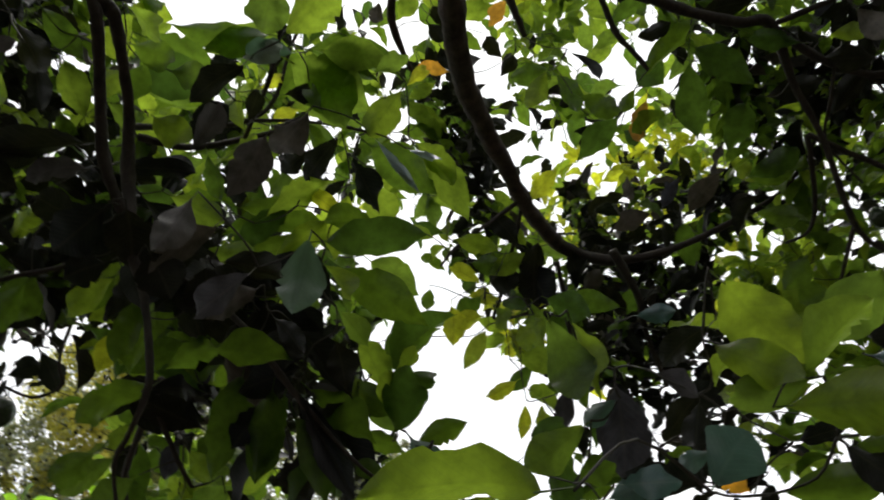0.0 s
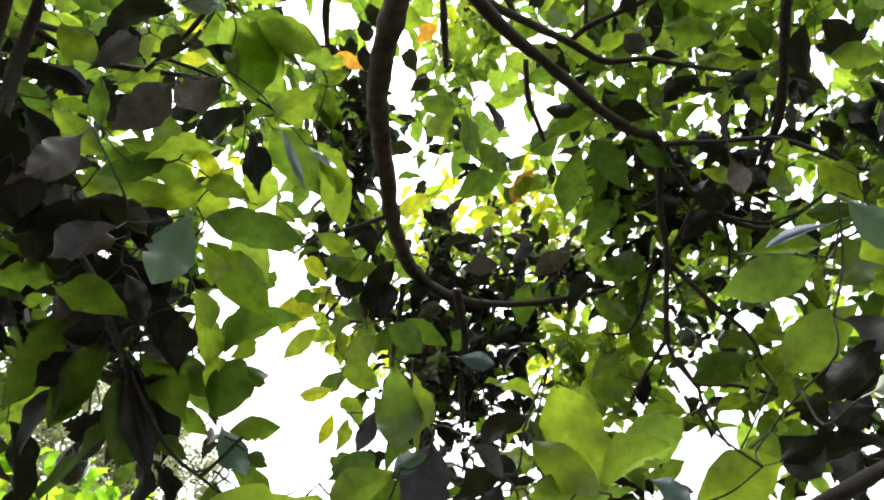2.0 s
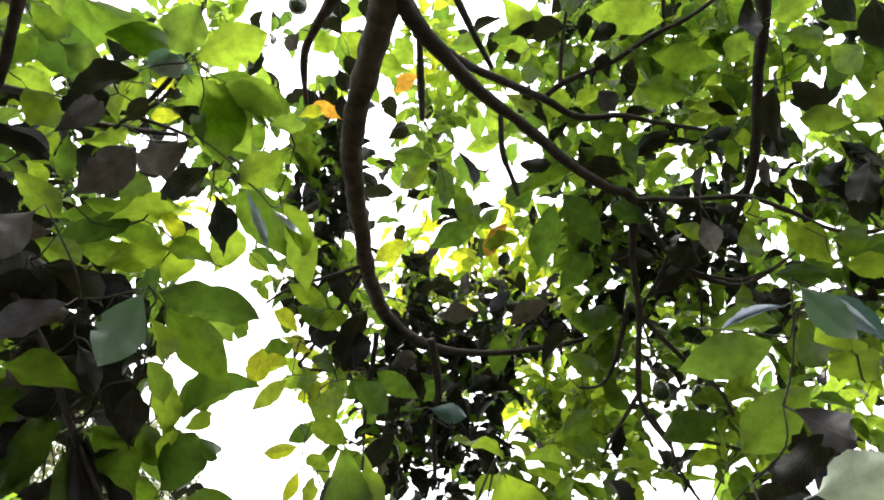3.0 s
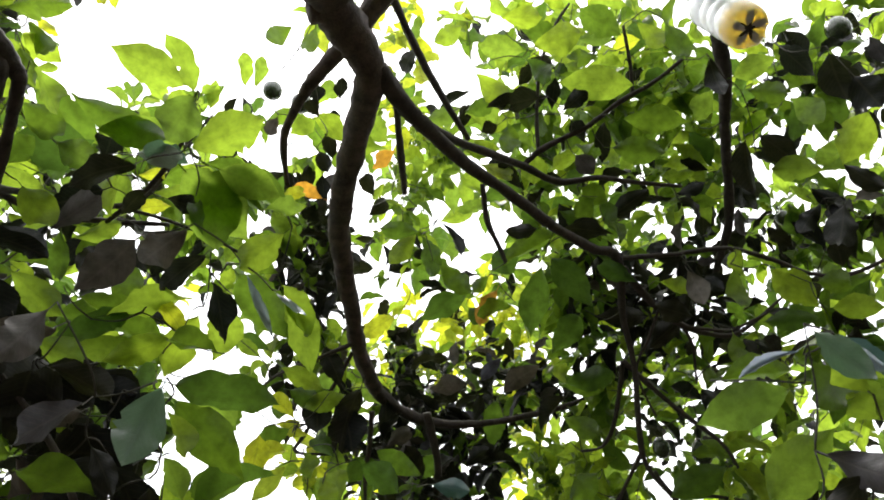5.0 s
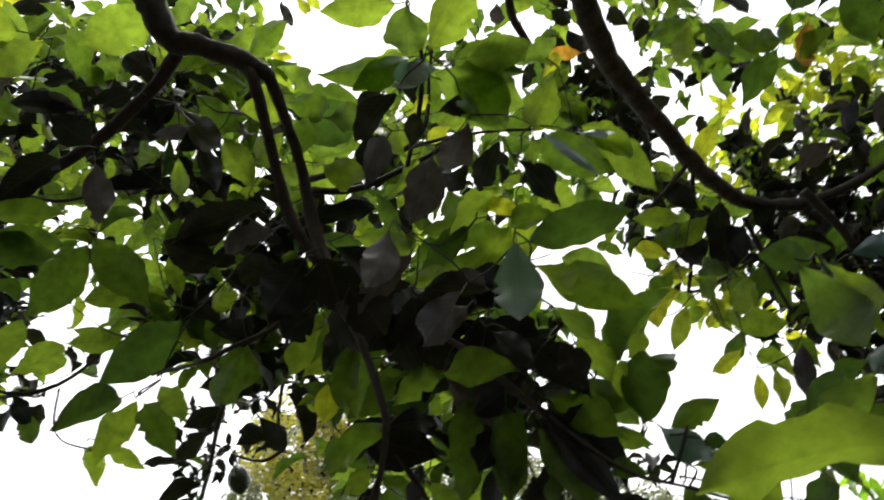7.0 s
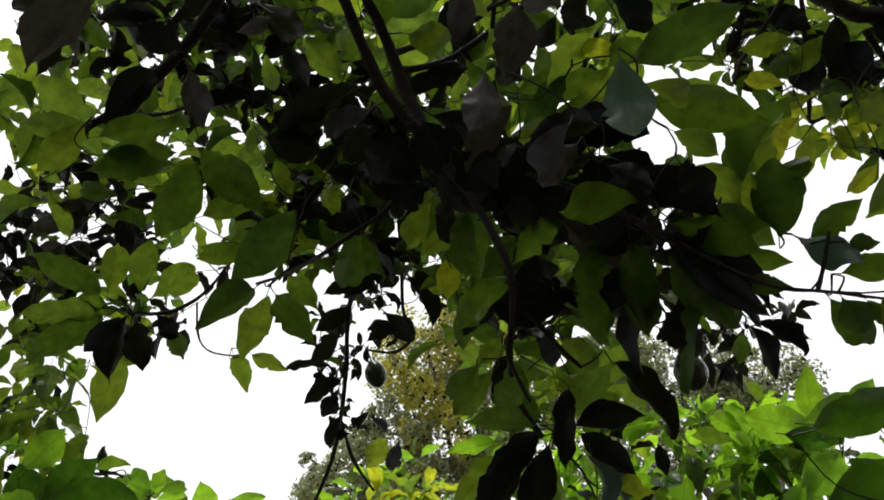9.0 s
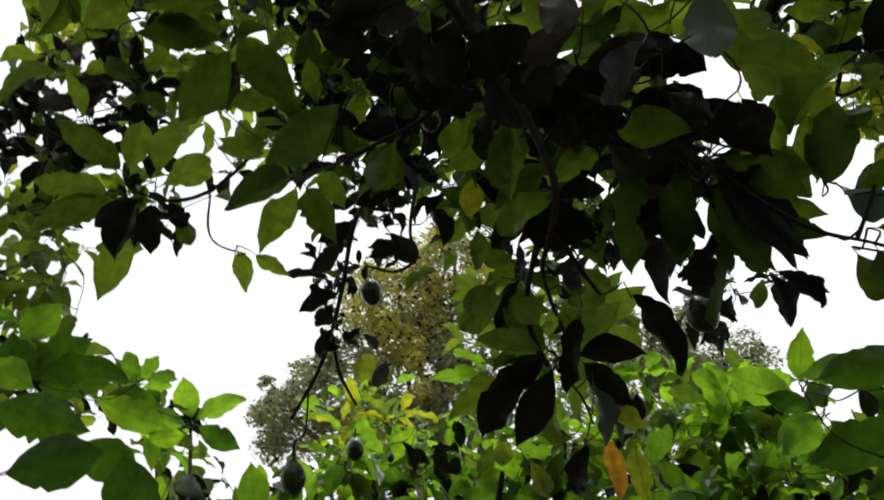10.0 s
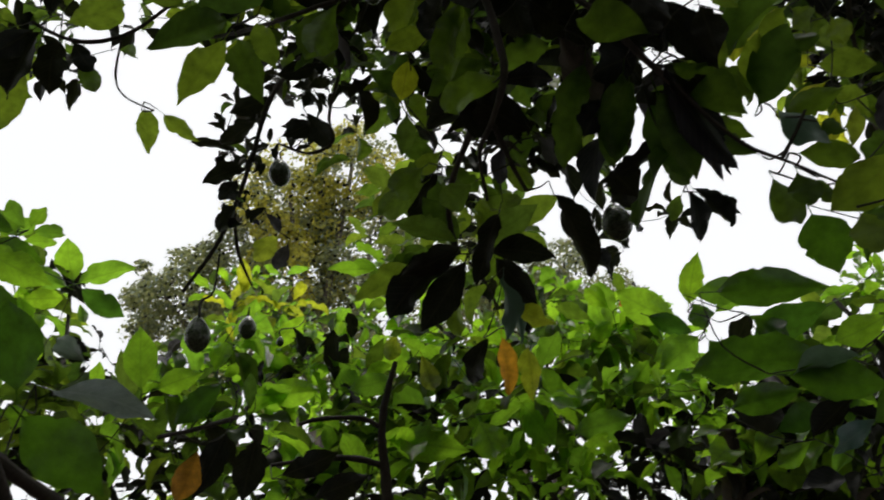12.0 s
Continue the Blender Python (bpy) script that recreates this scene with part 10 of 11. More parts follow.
clump(avocado, "fresh", (-1.068, 1.295, 3.348), 0.07, 0.06, 5, 0.16, 3005)
clump(avocado, "mature", (-0.742, 1.385, 3.488), 0.07, 0.06, 3, 0.16, 3006)
clump(avocado, "fresh", (-1.096, 1.443, 3.375), 0.07, 0.06, 3, 0.16, 3007)
clump(avocado, "mature", (-1.001, 1.486, 2.755), 0.07, 0.06, 3, 0.16, 3008)
clump(avocado, "mature", (-1.004, 1.903, 2.849), 0.07, 0.06, 3, 0.16, 3009)
clump(avocado, "mature", (0.607, 1.274, 4.243), 0.07, 0.06, 6, 0.16, 3010)
clump(avocado, "fresh", (1.167, 1.581, 4.079), 0.07, 0.06, 3, 0.16, 3011)
clump(avocado, "fresh", (0.952, 1.684, 4.034), 0.07, 0.06, 4, 0.16, 3012)
clump(avocado, "mature", (0.485, 1.365, 4.546), 0.07, 0.06, 3, 0.16, 3013)
clump(avocado, "fresh", (0.776, 1.606, 4.383), 0.07, 0.06, 3, 0.16, 3014)
clump(avocado, "fresh", (1.168, 1.286, 4.256), 0.07, 0.06, 4, 0.16, 3015)
clump(avocado, "mature", (0.737, 2.079, 3.469), 0.07, 0.06, 6, 0.16, 3016)
clump(avocado, "shaded", (0.143, 2.619, 3.528), 0.07, 0.06, 3, 0.16, 3017)
clump(avocado, "shaded", (0.476, 2.413, 3.230), 0.07, 0.06, 3, 0.16, 3018)
clump(avocado, "shaded", (-0.035, 2.685, 3.497), 0.07, 0.06, 4, 0.16, 3019)
clump(avocado, "shaded", (0.435, 2.223, 3.380), 0.07, 0.06, 3, 0.16, 3020)
clump(avocado, "shaded", (0.261, 2.498, 3.590), 0.07, 0.06, 3, 0.16, 3021)
clump(avocado, "mature", (1.238, 1.614, 3.013), 0.07, 0.06, 4, 0.16, 3022)
clump(avocado, "mature", (1.062, 1.866, 3.145), 0.07, 0.06, 4, 0.16, 3023)
clump(avocado, "fresh", (0.776, 2.584, 2.884), 0.07, 0.06, 4, 0.16, 3024)
clump(avocado, "fresh", (0.446, 1.859, 2.554), 0.07, 0.06, 3, 0.16, 3025)
clump(avocado, "shaded", (1.175, 1.711, 2.505), 0.07, 0.06, 9, 0.16, 3026)
clump(avocado, "shaded", (1.266, 1.730, 2.485), 0.07, 0.06, 4, 0.16, 3027)
clump(avocado, "mature", (-1.444, 0.579, 3.861), 0.07, 0.06, 5, 0.16, 3028)
clump(avocado, "fresh", (-1.477, 1.045, 3.376), 0.07, 0.06, 7, 0.16, 3029)
clump(avocado, "fresh", (-1.639, 1.213, 3.349), 0.07, 0.06, 3, 0.16, 3030)
clump(avocado, "mature", (-1.368, 0.923, 3.490), 0.07, 0.06, 3, 0.16, 3031)
clump(avocado, "fresh", (-1.575, 1.406, 3.345), 0.07, 0.06, 3, 0.16, 3032)
clump(avocado, "fresh", (-1.151, 0.730, 3.628), 0.07, 0.06, 3, 0.16, 3033)
clump(avocado, "fresh", (-1.865, 0.650, 3.186), 0.07, 0.06, 4, 0.16, 3034)
clump(avocado, "fresh", (-1.609, 0.815, 3.436), 0.07, 0.06, 5, 0.16, 3035)
clump(avocado, "fresh", (-1.634, 0.648, 3.362), 0.07, 0.06, 4, 0.16, 3036)
clump(avocado, "fresh", (-1.730, 0.495, 3.341), 0.07, 0.06, 4, 0.16, 3037)
clump(avocado, "mature", (-1.023, 1.503, 2.754), 0.07, 0.06, 5, 0.16, 3038)
clump(avocado, "mature", (-0.817, 1.362, 3.434), 0.07, 0.06, 5, 0.16, 3039)
clump(avocado, "mature", (-0.875, 0.975, 3.207), 0.07, 0.06, 3, 0.16, 3040)
clump(avocado, "mature", (-0.987, 1.189, 3.270), 0.07, 0.06, 4, 0.16, 3041)
clump(avocado, "mature", (-0.608, 1.164, 3.298), 0.07, 0.06, 3, 0.16, 3042)
clump(avocado, "mature", (-0.976, 1.297, 3.154), 0.07, 0.06, 3, 0.16, 3043)
clump(avocado, "mature", (-0.705, 1.332, 3.337), 0.07, 0.06, 3, 0.16, 3044)
clump(avocado, "mature", (-0.603, 1.789, 2.840), 0.07, 0.06, 8, 0.16, 3045)
clump(avocado, "mature", (-1.095, 1.389, 2.819), 0.07, 0.06, 5, 0.16, 3046)
clump(avocado, "mature", (-1.144, 1.507, 2.779), 0.07, 0.06, 6, 0.16, 3048)
clump(avocado, "mature", (-1.381, 1.292, 3.215), 0.07, 0.06, 5, 0.16, 3049)
clump(avocado, "mature", (-1.518, 1.339, 3.038), 0.07, 0.06, 6, 0.16, 3050)
clump(avocado, "mature", (-1.115, 1.718, 2.761), 0.07, 0.06, 3, 0.16, 3051)
clump(avocado, "mature", (-0.931, 1.750, 2.820), 0.07, 0.06, 3, 0.16, 3052)
clump(avocado, "mature", (-1.319, 1.230, 2.825), 0.07, 0.06, 3, 0.16, 3053)
clump(leafy, "mature", (-1.257, 2.728, 2.313), 0.07, 0.06, 6, 0.16, 3054)
clump(leafy, "lush", (-1.392, 2.579, 2.215), 0.07, 0.06, 4, 0.16, 3055)
clump(leafy, "lush", (-1.388, 2.832, 2.556), 0.07, 0.06, 4, 0.16, 3056)
clump(leafy, "mature", (-2.008, 2.504, 2.503), 0.07, 0.06, 3, 0.16, 3057)
clump(leafy, "lush", (-1.836, 2.289, 2.142), 0.07, 0.06, 4, 0.16, 3058)
clump(leafy, "lush", (-1.189, 2.682, 2.083), 0.07, 0.06, 3, 0.16, 3059)
clump(leafy, "mature", (-1.153, 2.833, 2.408), 0.07, 0.06, 3, 0.16, 3060)
clump(leafy, "lush", (-0.816, 3.096, 2.082), 0.07, 0.06, 3, 0.16, 3061)
clump(leafy, "lush", (-1.597, 2.777, 2.536), 0.07, 0.06, 3, 0.16, 3062)
clump(young, "lush", (-2.620, 1.462, 2.174), 0.07, 0.06, 5, 0.16, 3063)
clump(young, "lush", (-2.334, 1.305, 1.998), 0.07, 0.06, 4, 0.16, 3064)
clump(young, "lush", (-2.311, 1.962, 2.120), 0.07, 0.06, 4, 0.16, 3065)
clump(young, "lush", (-2.209, 1.540, 2.031), 0.07, 0.06, 3, 0.16, 3066)
clump(young, "lush", (-1.954, 1.936, 2.086), 0.07, 0.06, 6, 0.16, 3067)
clump(avocado, "mature", (-0.760, 1.495, 3.583), 0.07, 0.06, 3, 0.16, 3001)
clump(avocado, "fresh", (-0.988, 1.356, 3.346), 0.07, 0.06, 3, 0.16, 3002)
clump(avocado, "mature", (-0.417, 1.729, 3.736), 0.07, 0.06, 4, 0.16, 3003)
clump(avocado, "mature", (-0.809, 1.682, 3.595), 0.07, 0.06, 4, 0.16, 3004)
clump(avocado, "fresh", (0.612, 1.434, 4.461), 0.07, 0.06, 3, 0.16, 3005)
clump(avocado, "fresh", (1.243, 1.571, 4.154), 0.07, 0.06, 3, 0.16, 3006)
clump(avocado, "mature", (1.048, 1.123, 3.959), 0.07, 0.06, 3, 0.16, 3007)
clump(avocado, "fresh", (0.742, 1.558, 4.247), 0.07, 0.06, 3, 0.16, 3008)
clump(avocado, "mature", (0.415, 1.159, 4.119), 0.07, 0.06, 3, 0.16, 3009)
clump(avocado, "fresh", (1.114, 1.529, 4.001), 0.07, 0.06, 3, 0.16, 3010)
clump(avocado, "mature", (0.964, 1.656, 3.934), 0.07, 0.06, 3, 0.16, 3011)
clump(avocado, "mature", (0.730, 1.995, 3.373), 0.07, 0.06, 4, 0.16, 3012)
clump(avocado, "shaded", (0.400, 2.524, 3.249), 0.07, 0.06, 3, 0.16, 3013)
clump(avocado, "shaded", (0.439, 2.242, 3.395), 0.07, 0.06, 3, 0.16, 3014)
clump(avocado, "mature", (1.282, 1.690, 3.065), 0.07, 0.06, 4, 0.16, 3015)
clump(avocado, "mature", (1.136, 1.997, 3.256), 0.07, 0.06, 4, 0.16, 3016)
clump(avocado, "fresh", (0.629, 1.936, 2.541), 0.07, 0.06, 3, 0.16, 3017)
clump(avocado, "fresh", (0.390, 1.905, 2.453), 0.07, 0.06, 3, 0.16, 3018)
clump(avocado, "mature", (-1.333, 0.528, 3.656), 0.07, 0.06, 4, 0.16, 3019)
clump(avocado, "fresh", (-1.538, 1.386, 3.320), 0.07, 0.06, 3, 0.16, 3020)
clump(avocado, "fresh", (-1.544, 1.074, 3.447), 0.07, 0.06, 6, 0.16, 3021)
clump(avocado, "fresh", (-1.298, 0.805, 3.881), 0.07, 0.06, 3, 0.16, 3022)
clump(avocado, "mature", (-1.500, 1.027, 3.710), 0.07, 0.06, 3, 0.16, 3023)
clump(avocado, "fresh", (-1.590, 0.665, 3.325), 0.07, 0.06, 4, 0.16, 3024)
clump(avocado, "fresh", (-1.856, 0.649, 3.169), 0.07, 0.06, 3, 0.16, 3025)
clump(avocado, "fresh", (-1.724, 0.509, 3.297), 0.07, 0.06, 3, 0.16, 3026)
clump(avocado, "mature", (-0.705, 1.292, 3.516), 0.07, 0.06, 3, 0.16, 3027)
clump(avocado, "mature", (-1.004, 1.358, 3.348), 0.07, 0.06, 3, 0.16, 3028)
clump(avocado, "mature", (-1.416, 1.283, 2.933), 0.07, 0.06, 5, 0.16, 3029)
clump(avocado, "mature", (-1.259, 1.529, 2.959), 0.07, 0.06, 4, 0.16, 3031)
clump(avocado, "mature", (-0.785, 1.885, 2.647), 0.07, 0.06, 3, 0.16, 3032)
clump(avocado, "mature", (-1.265, 1.157, 2.999), 0.07, 0.06, 5, 0.16, 3033)
clump(avocado, "mature", (-0.644, 1.678, 3.039), 0.07, 0.06, 3, 0.16, 3034)
clump(leafy, "lush", (-1.292, 2.564, 2.086), 0.07, 0.06, 4, 0.16, 3035)
clump(leafy, "mature", (-1.168, 2.681, 2.074), 0.07, 0.06, 3, 0.16, 3036)
clump(leafy, "lush", (-2.096, 2.425, 2.209), 0.07, 0.06, 3, 0.16, 3037)
clump(leafy, "lush", (-1.908, 2.451, 2.203), 0.07, 0.06, 3, 0.16, 3038)
clump(leafy, "mature", (-0.820, 2.953, 2.093), 0.07, 0.06, 4, 0.16, 3039)
clump(leafy, "lush", (-1.306, 2.660, 2.420), 0.07, 0.06, 3, 0.16, 3040)
clump(leafy, "lush", (-1.349, 2.604, 2.254), 0.07, 0.06, 3, 0.16, 3041)
clump(leafy, "mature", (-1.538, 2.572, 2.435), 0.07, 0.06, 3, 0.16, 3042)
clump(young, "lush", (-2.238, 1.562, 2.041), 0.07, 0.06, 3, 0.16, 3043)
clump(young, "lush", (-2.026, 2.031, 2.084), 0.07, 0.06, 4, 0.16, 3044)
clump(young, "lush", (-2.334, 1.334, 2.034), 0.07, 0.06, 4, 0.16, 3045)
clump(young, "lush", (-2.087, 1.770, 2.031), 0.07, 0.06, 3, 0.16, 3046)
# dark clumps set behind the big leaves, added to block their backlight
clump(leafy, "shaded", (-0.517, 2.210, 2.014), 0.045, 0.040, 6, 0.115, 7000)
clump(leafy, "shaded", (-0.455, 2.509, 2.079), 0.045, 0.040, 6, 0.115, 7001)
clump(leafy, "shaded", (-0.393, 2.371, 2.018), 0.045, 0.040, 6, 0.115, 7002)
clump(leafy, "shaded", (-0.326, 2.512, 2.060), 0.045, 0.040, 6, 0.115, 7003)
clump(leafy, "shaded", (-0.252, 2.575, 2.085), 0.045, 0.040, 6, 0.115, 7004)
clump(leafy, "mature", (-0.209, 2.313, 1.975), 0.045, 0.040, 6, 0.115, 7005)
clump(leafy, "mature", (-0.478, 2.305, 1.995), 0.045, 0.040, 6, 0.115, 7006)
clump(leafy, "shaded", (-0.427, 2.346, 1.971), 0.045, 0.040, 6, 0.115, 7007)
clump(leafy, "shaded", (-0.369, 2.304, 1.969), 0.045, 0.040, 6, 0.115, 7008)
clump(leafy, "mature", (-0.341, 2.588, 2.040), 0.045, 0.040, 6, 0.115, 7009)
clump(leafy, "shaded", (-0.264, 2.381, 1.969), 0.045, 0.040, 6, 0.115, 7010)
clump(leafy, "shaded", (-0.218, 2.617, 2.010), 0.045, 0.040, 6, 0.115, 7011)
clump(leafy, "shaded", (-0.560, 2.384, 1.978), 0.045, 0.040, 6, 0.115, 7012)
clump(leafy, "shaded", (-0.517, 2.411, 1.961), 0.045, 0.040, 6, 0.115, 7013)
clump(leafy, "shaded", (-0.435, 2.409, 1.952), 0.045, 0.040, 6, 0.115, 7014)
clump(leafy, "shaded", (-0.391, 2.461, 1.973), 0.045, 0.040, 6, 0.115, 7015)
clump(leafy, "shaded", (-0.326, 2.554, 1.968), 0.045, 0.040, 6, 0.115, 7016)
clump(leafy, "shaded", (-0.274, 2.596, 1.966), 0.045, 0.040, 6, 0.115, 7017)
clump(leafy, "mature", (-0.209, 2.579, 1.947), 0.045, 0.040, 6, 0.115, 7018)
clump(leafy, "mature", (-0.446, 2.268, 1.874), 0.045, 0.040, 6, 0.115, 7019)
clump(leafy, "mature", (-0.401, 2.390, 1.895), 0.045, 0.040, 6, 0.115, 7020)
clump(leafy, "shaded", (-0.339, 2.542, 1.919), 0.045, 0.040, 6, 0.115, 7021)
clump(leafy, "shaded", (-0.304, 2.529, 1.919), 0.045, 0.040, 6, 0.115, 7022)
clump(leafy, "shaded", (-0.233, 2.330, 1.859), 0.045, 0.040, 6, 0.115, 7023)
clump(leafy, "shaded", (-0.417, 2.590, 1.908), 0.045, 0.040, 6, 0.115, 7024)
clump(leafy, "shaded", (-0.360, 2.425, 1.865), 0.045, 0.040, 6, 0.115, 7025)
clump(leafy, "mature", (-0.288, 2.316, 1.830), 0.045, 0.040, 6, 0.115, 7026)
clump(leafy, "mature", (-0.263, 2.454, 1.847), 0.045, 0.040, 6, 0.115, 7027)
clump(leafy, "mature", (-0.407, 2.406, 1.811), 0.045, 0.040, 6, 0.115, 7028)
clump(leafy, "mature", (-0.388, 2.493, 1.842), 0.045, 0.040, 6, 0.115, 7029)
clump(leafy, "shaded", (-0.332, 2.666, 1.846), 0.045, 0.040, 6, 0.115, 7030)
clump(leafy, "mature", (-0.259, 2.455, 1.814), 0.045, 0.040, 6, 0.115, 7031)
clump(leafy, "shaded", (-0.508, 2.440, 1.771), 0.045, 0.040, 6, 0.115, 7032)
clump(leafy, "shaded", (-0.439, 2.513, 1.806), 0.045, 0.040, 6, 0.115, 7033)
clump(leafy, "shaded", (-0.398, 2.633, 1.795), 0.045, 0.040, 6, 0.115, 7034)
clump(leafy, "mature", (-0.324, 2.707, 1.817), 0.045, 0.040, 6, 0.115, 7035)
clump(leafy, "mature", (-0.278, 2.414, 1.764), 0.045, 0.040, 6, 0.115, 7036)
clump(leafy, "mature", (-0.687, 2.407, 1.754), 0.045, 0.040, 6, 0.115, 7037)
clump(leafy, "shaded", (-0.628, 2.316, 1.731), 0.045, 0.040, 6, 0.115, 7038)
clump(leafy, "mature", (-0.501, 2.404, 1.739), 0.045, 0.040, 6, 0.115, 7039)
clump(leafy, "shaded", (-0.437, 2.387, 1.744), 0.045, 0.040, 6, 0.115, 7040)
clump(leafy, "shaded", (-0.381, 2.554, 1.731), 0.045, 0.040, 6, 0.115, 7041)
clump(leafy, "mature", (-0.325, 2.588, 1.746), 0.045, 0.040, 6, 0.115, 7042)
clump(leafy, "shaded", (-0.273, 2.756, 1.762), 0.045, 0.040, 6, 0.115, 7043)
clump(avocado, "mature", (-1.054, 1.548, 2.521), 0.07, 0.06, 7, 0.16, 3001)
clump(avocado, "mature", (-1.507, 1.876, 2.913), 0.07, 0.06, 3, 0.16, 3002)
clump(avocado, "shaded", (0.544, 2.653, 3.154), 0.07, 0.06, 5, 0.16, 3001)
clump(avocado, "shaded", (0.392, 2.412, 3.177), 0.07, 0.06, 4, 0.16, 3002)
clump(avocado, "shaded", (0.382, 2.622, 3.033), 0.07, 0.06, 3, 0.16, 3003)
clump(avocado, "shaded", (0.301, 2.259, 3.527), 0.07, 0.06, 3, 0.16, 3004)
clump(avocado, "shaded", (0.718, 2.317, 3.431), 0.07, 0.06, 3, 0.16, 3005)
clump(avocado, "mature", (0.736, 2.144, 3.276), 0.07, 0.06, 3, 0.16, 3006)
clump(avocado, "shaded", (1.203, 2.143, 3.189), 0.07, 0.06, 5, 0.16, 3007)
clump(avocado, "mature", (0.749, 2.130, 2.707), 0.07, 0.06, 3, 0.16, 3008)
clump(avocado, "mature", (1.202, 2.186, 2.877), 0.07, 0.06, 4, 0.16, 3009)
clump(avocado, "shaded", (-0.439, 1.228, 2.342), 0.07, 0.06, 7, 0.16, 3010)
clump(avocado, "shaded", (-0.489, 1.183, 2.190), 0.07, 0.06, 7, 0.16, 3011)
clump(avocado, "fresh", (1.229, 1.989, 4.511), 0.04, 0.03, 4, 0.14, 9001)
clump(avocado, "fresh", (1.266, 2.078, 4.254), 0.04, 0.03, 5, 0.14, 9002)
clump(avocado, "fresh", (0.926, 2.281, 4.692), 0.04, 0.03, 5, 0.14, 9003)
clump(avocado, "fresh", (1.377, 2.220, 4.320), 0.04, 0.03, 6, 0.14, 9004)
clump(avocado, "fresh", (1.162, 2.134, 4.127), 0.04, 0.03, 4, 0.14, 9005)
clump(avocado, "fresh", (0.959, 1.906, 4.599), 0.04, 0.03, 3, 0.14, 9006)
clump(avocado, "fresh", (1.439, 2.092, 4.298), 0.04, 0.03, 4, 0.14, 9007)
clump(avocado, "fresh", (1.045, 2.239, 4.487), 0.04, 0.03, 3, 0.14, 9008)
clump(avocado, "fresh", (1.037, 2.145, 4.655), 0.04, 0.03, 3, 0.14, 9009)
clump(avocado, "fresh", (1.122, 2.094, 4.492), 0.04, 0.03, 3, 0.14, 9010)
clump(avocado, "mature", (1.286, 2.575, 3.773), 0.04, 0.03, 4, 0.14, 9011)
clump(avocado, "mature", (1.195, 2.652, 3.959), 0.04, 0.03, 3, 0.14, 9012)
clump(avocado, "mature", (0.852, 2.874, 4.128), 0.04, 0.03, 3, 0.14, 9013)
clump(avocado, "mature", (1.267, 2.910, 3.976), 0.04, 0.03, 6, 0.14, 9014)
clump(avocado, "mature", (1.021, 2.439, 3.822), 0.04, 0.03, 3, 0.14, 9015)
clump(avocado, "mature", (1.337, 2.424, 3.586), 0.04, 0.03, 3, 0.14, 9016)
clump(avocado, "mature", (1.196, 2.779, 4.007), 0.04, 0.03, 3, 0.14, 9017)
clump(avocado, "mature", (0.737, 2.499, 3.957), 0.04, 0.03, 3, 0.14, 9018)
clump(avocado, "fresh", (-0.633, 2.072, 3.915), 0.04, 0.03, 3, 0.14, 9019)
clump(avocado, "fresh", (-1.393, 2.127, 3.774), 0.04, 0.03, 3, 0.14, 9020)
clump(avocado, "fresh", (-1.412, 1.876, 4.002), 0.04, 0.03, 3, 0.14, 9021)
clump(avocado, "fresh", (-1.153, 1.969, 3.911), 0.04, 0.03, 3, 0.14, 9022)
clump(avocado, "fresh", (-0.754, 2.026, 4.043), 0.04, 0.03, 3, 0.14, 9023)
clump(avocado, "mature", (1.494, 2.155, 3.737), 0.04, 0.03, 5, 0.14, 9024)
clump(avocado, "mature", (1.474, 1.893, 4.172), 0.04, 0.03, 3, 0.14, 9025)
clump(avocado, "mature", (1.686, 2.223, 4.010), 0.04, 0.03, 4, 0.14, 9026)
clump(avocado, "mature", (1.758, 2.361, 3.852), 0.04, 0.03, 3, 0.14, 9027)
clump(avocado, "mature", (1.549, 2.199, 3.683), 0.04, 0.03, 3, 0.14, 9028)
clump(avocado, "mature", (1.593, 1.984, 3.793), 0.04, 0.03, 3, 0.14, 9029)
clump(avocado, "mature", (1.566, 1.705, 4.177), 0.04, 0.03, 3, 0.14, 9030)
clump(avocado, "mature", (1.880, 2.038, 3.974), 0.04, 0.03, 3, 0.14, 9031)
clump(avocado, "mature", (1.381, 1.753, 4.157), 0.04, 0.03, 3, 0.14, 9032)
clump(avocado, "mature", (1.081, 2.184, 4.144), 0.04, 0.03, 3, 0.14, 9033)
clump(avocado, "mature", (1.085, 2.509, 3.804), 0.04, 0.03, 5, 0.14, 9034)
clump(avocado, "mature", (1.368, 2.445, 4.377), 0.04, 0.03, 5, 0.14, 9035)
clump(avocado, "mature", (1.292, 2.478, 3.661), 0.04, 0.03, 4, 0.14, 9036)
clump(avocado, "mature", (1.098, 2.694, 4.064), 0.04, 0.03, 3, 0.14, 9037)
clump(avocado, "mature", (0.912, 2.528, 3.802), 0.04, 0.03, 3, 0.14, 9038)
clump(avocado, "mature", (1.285, 2.566, 3.806), 0.04, 0.03, 3, 0.14, 9039)
clump(avocado, "mature", (0.684, 2.306, 4.516), 0.04, 0.03, 3, 0.14, 9040)
clump(avocado, "mature", (0.830, 2.082, 4.379), 0.04, 0.03, 5, 0.14, 9041)
clump(avocado, "mature", (0.621, 2.011, 4.277), 0.04, 0.03, 3, 0.14, 9042)
clump(avocado, "mature", (1.299, 2.880, 3.951), 0.04, 0.03, 3, 0.14, 9043)
clump(avocado, "mature", (1.238, 2.580, 3.947), 0.04, 0.03, 3, 0.14, 9044)
clump(avocado, "mature", (1.463, 2.490, 3.928), 0.04, 0.03, 3, 0.14, 9045)
clump(avocado, "fresh", (-1.489, 1.797, 3.817), 0.04, 0.03, 3, 0.14, 9046)
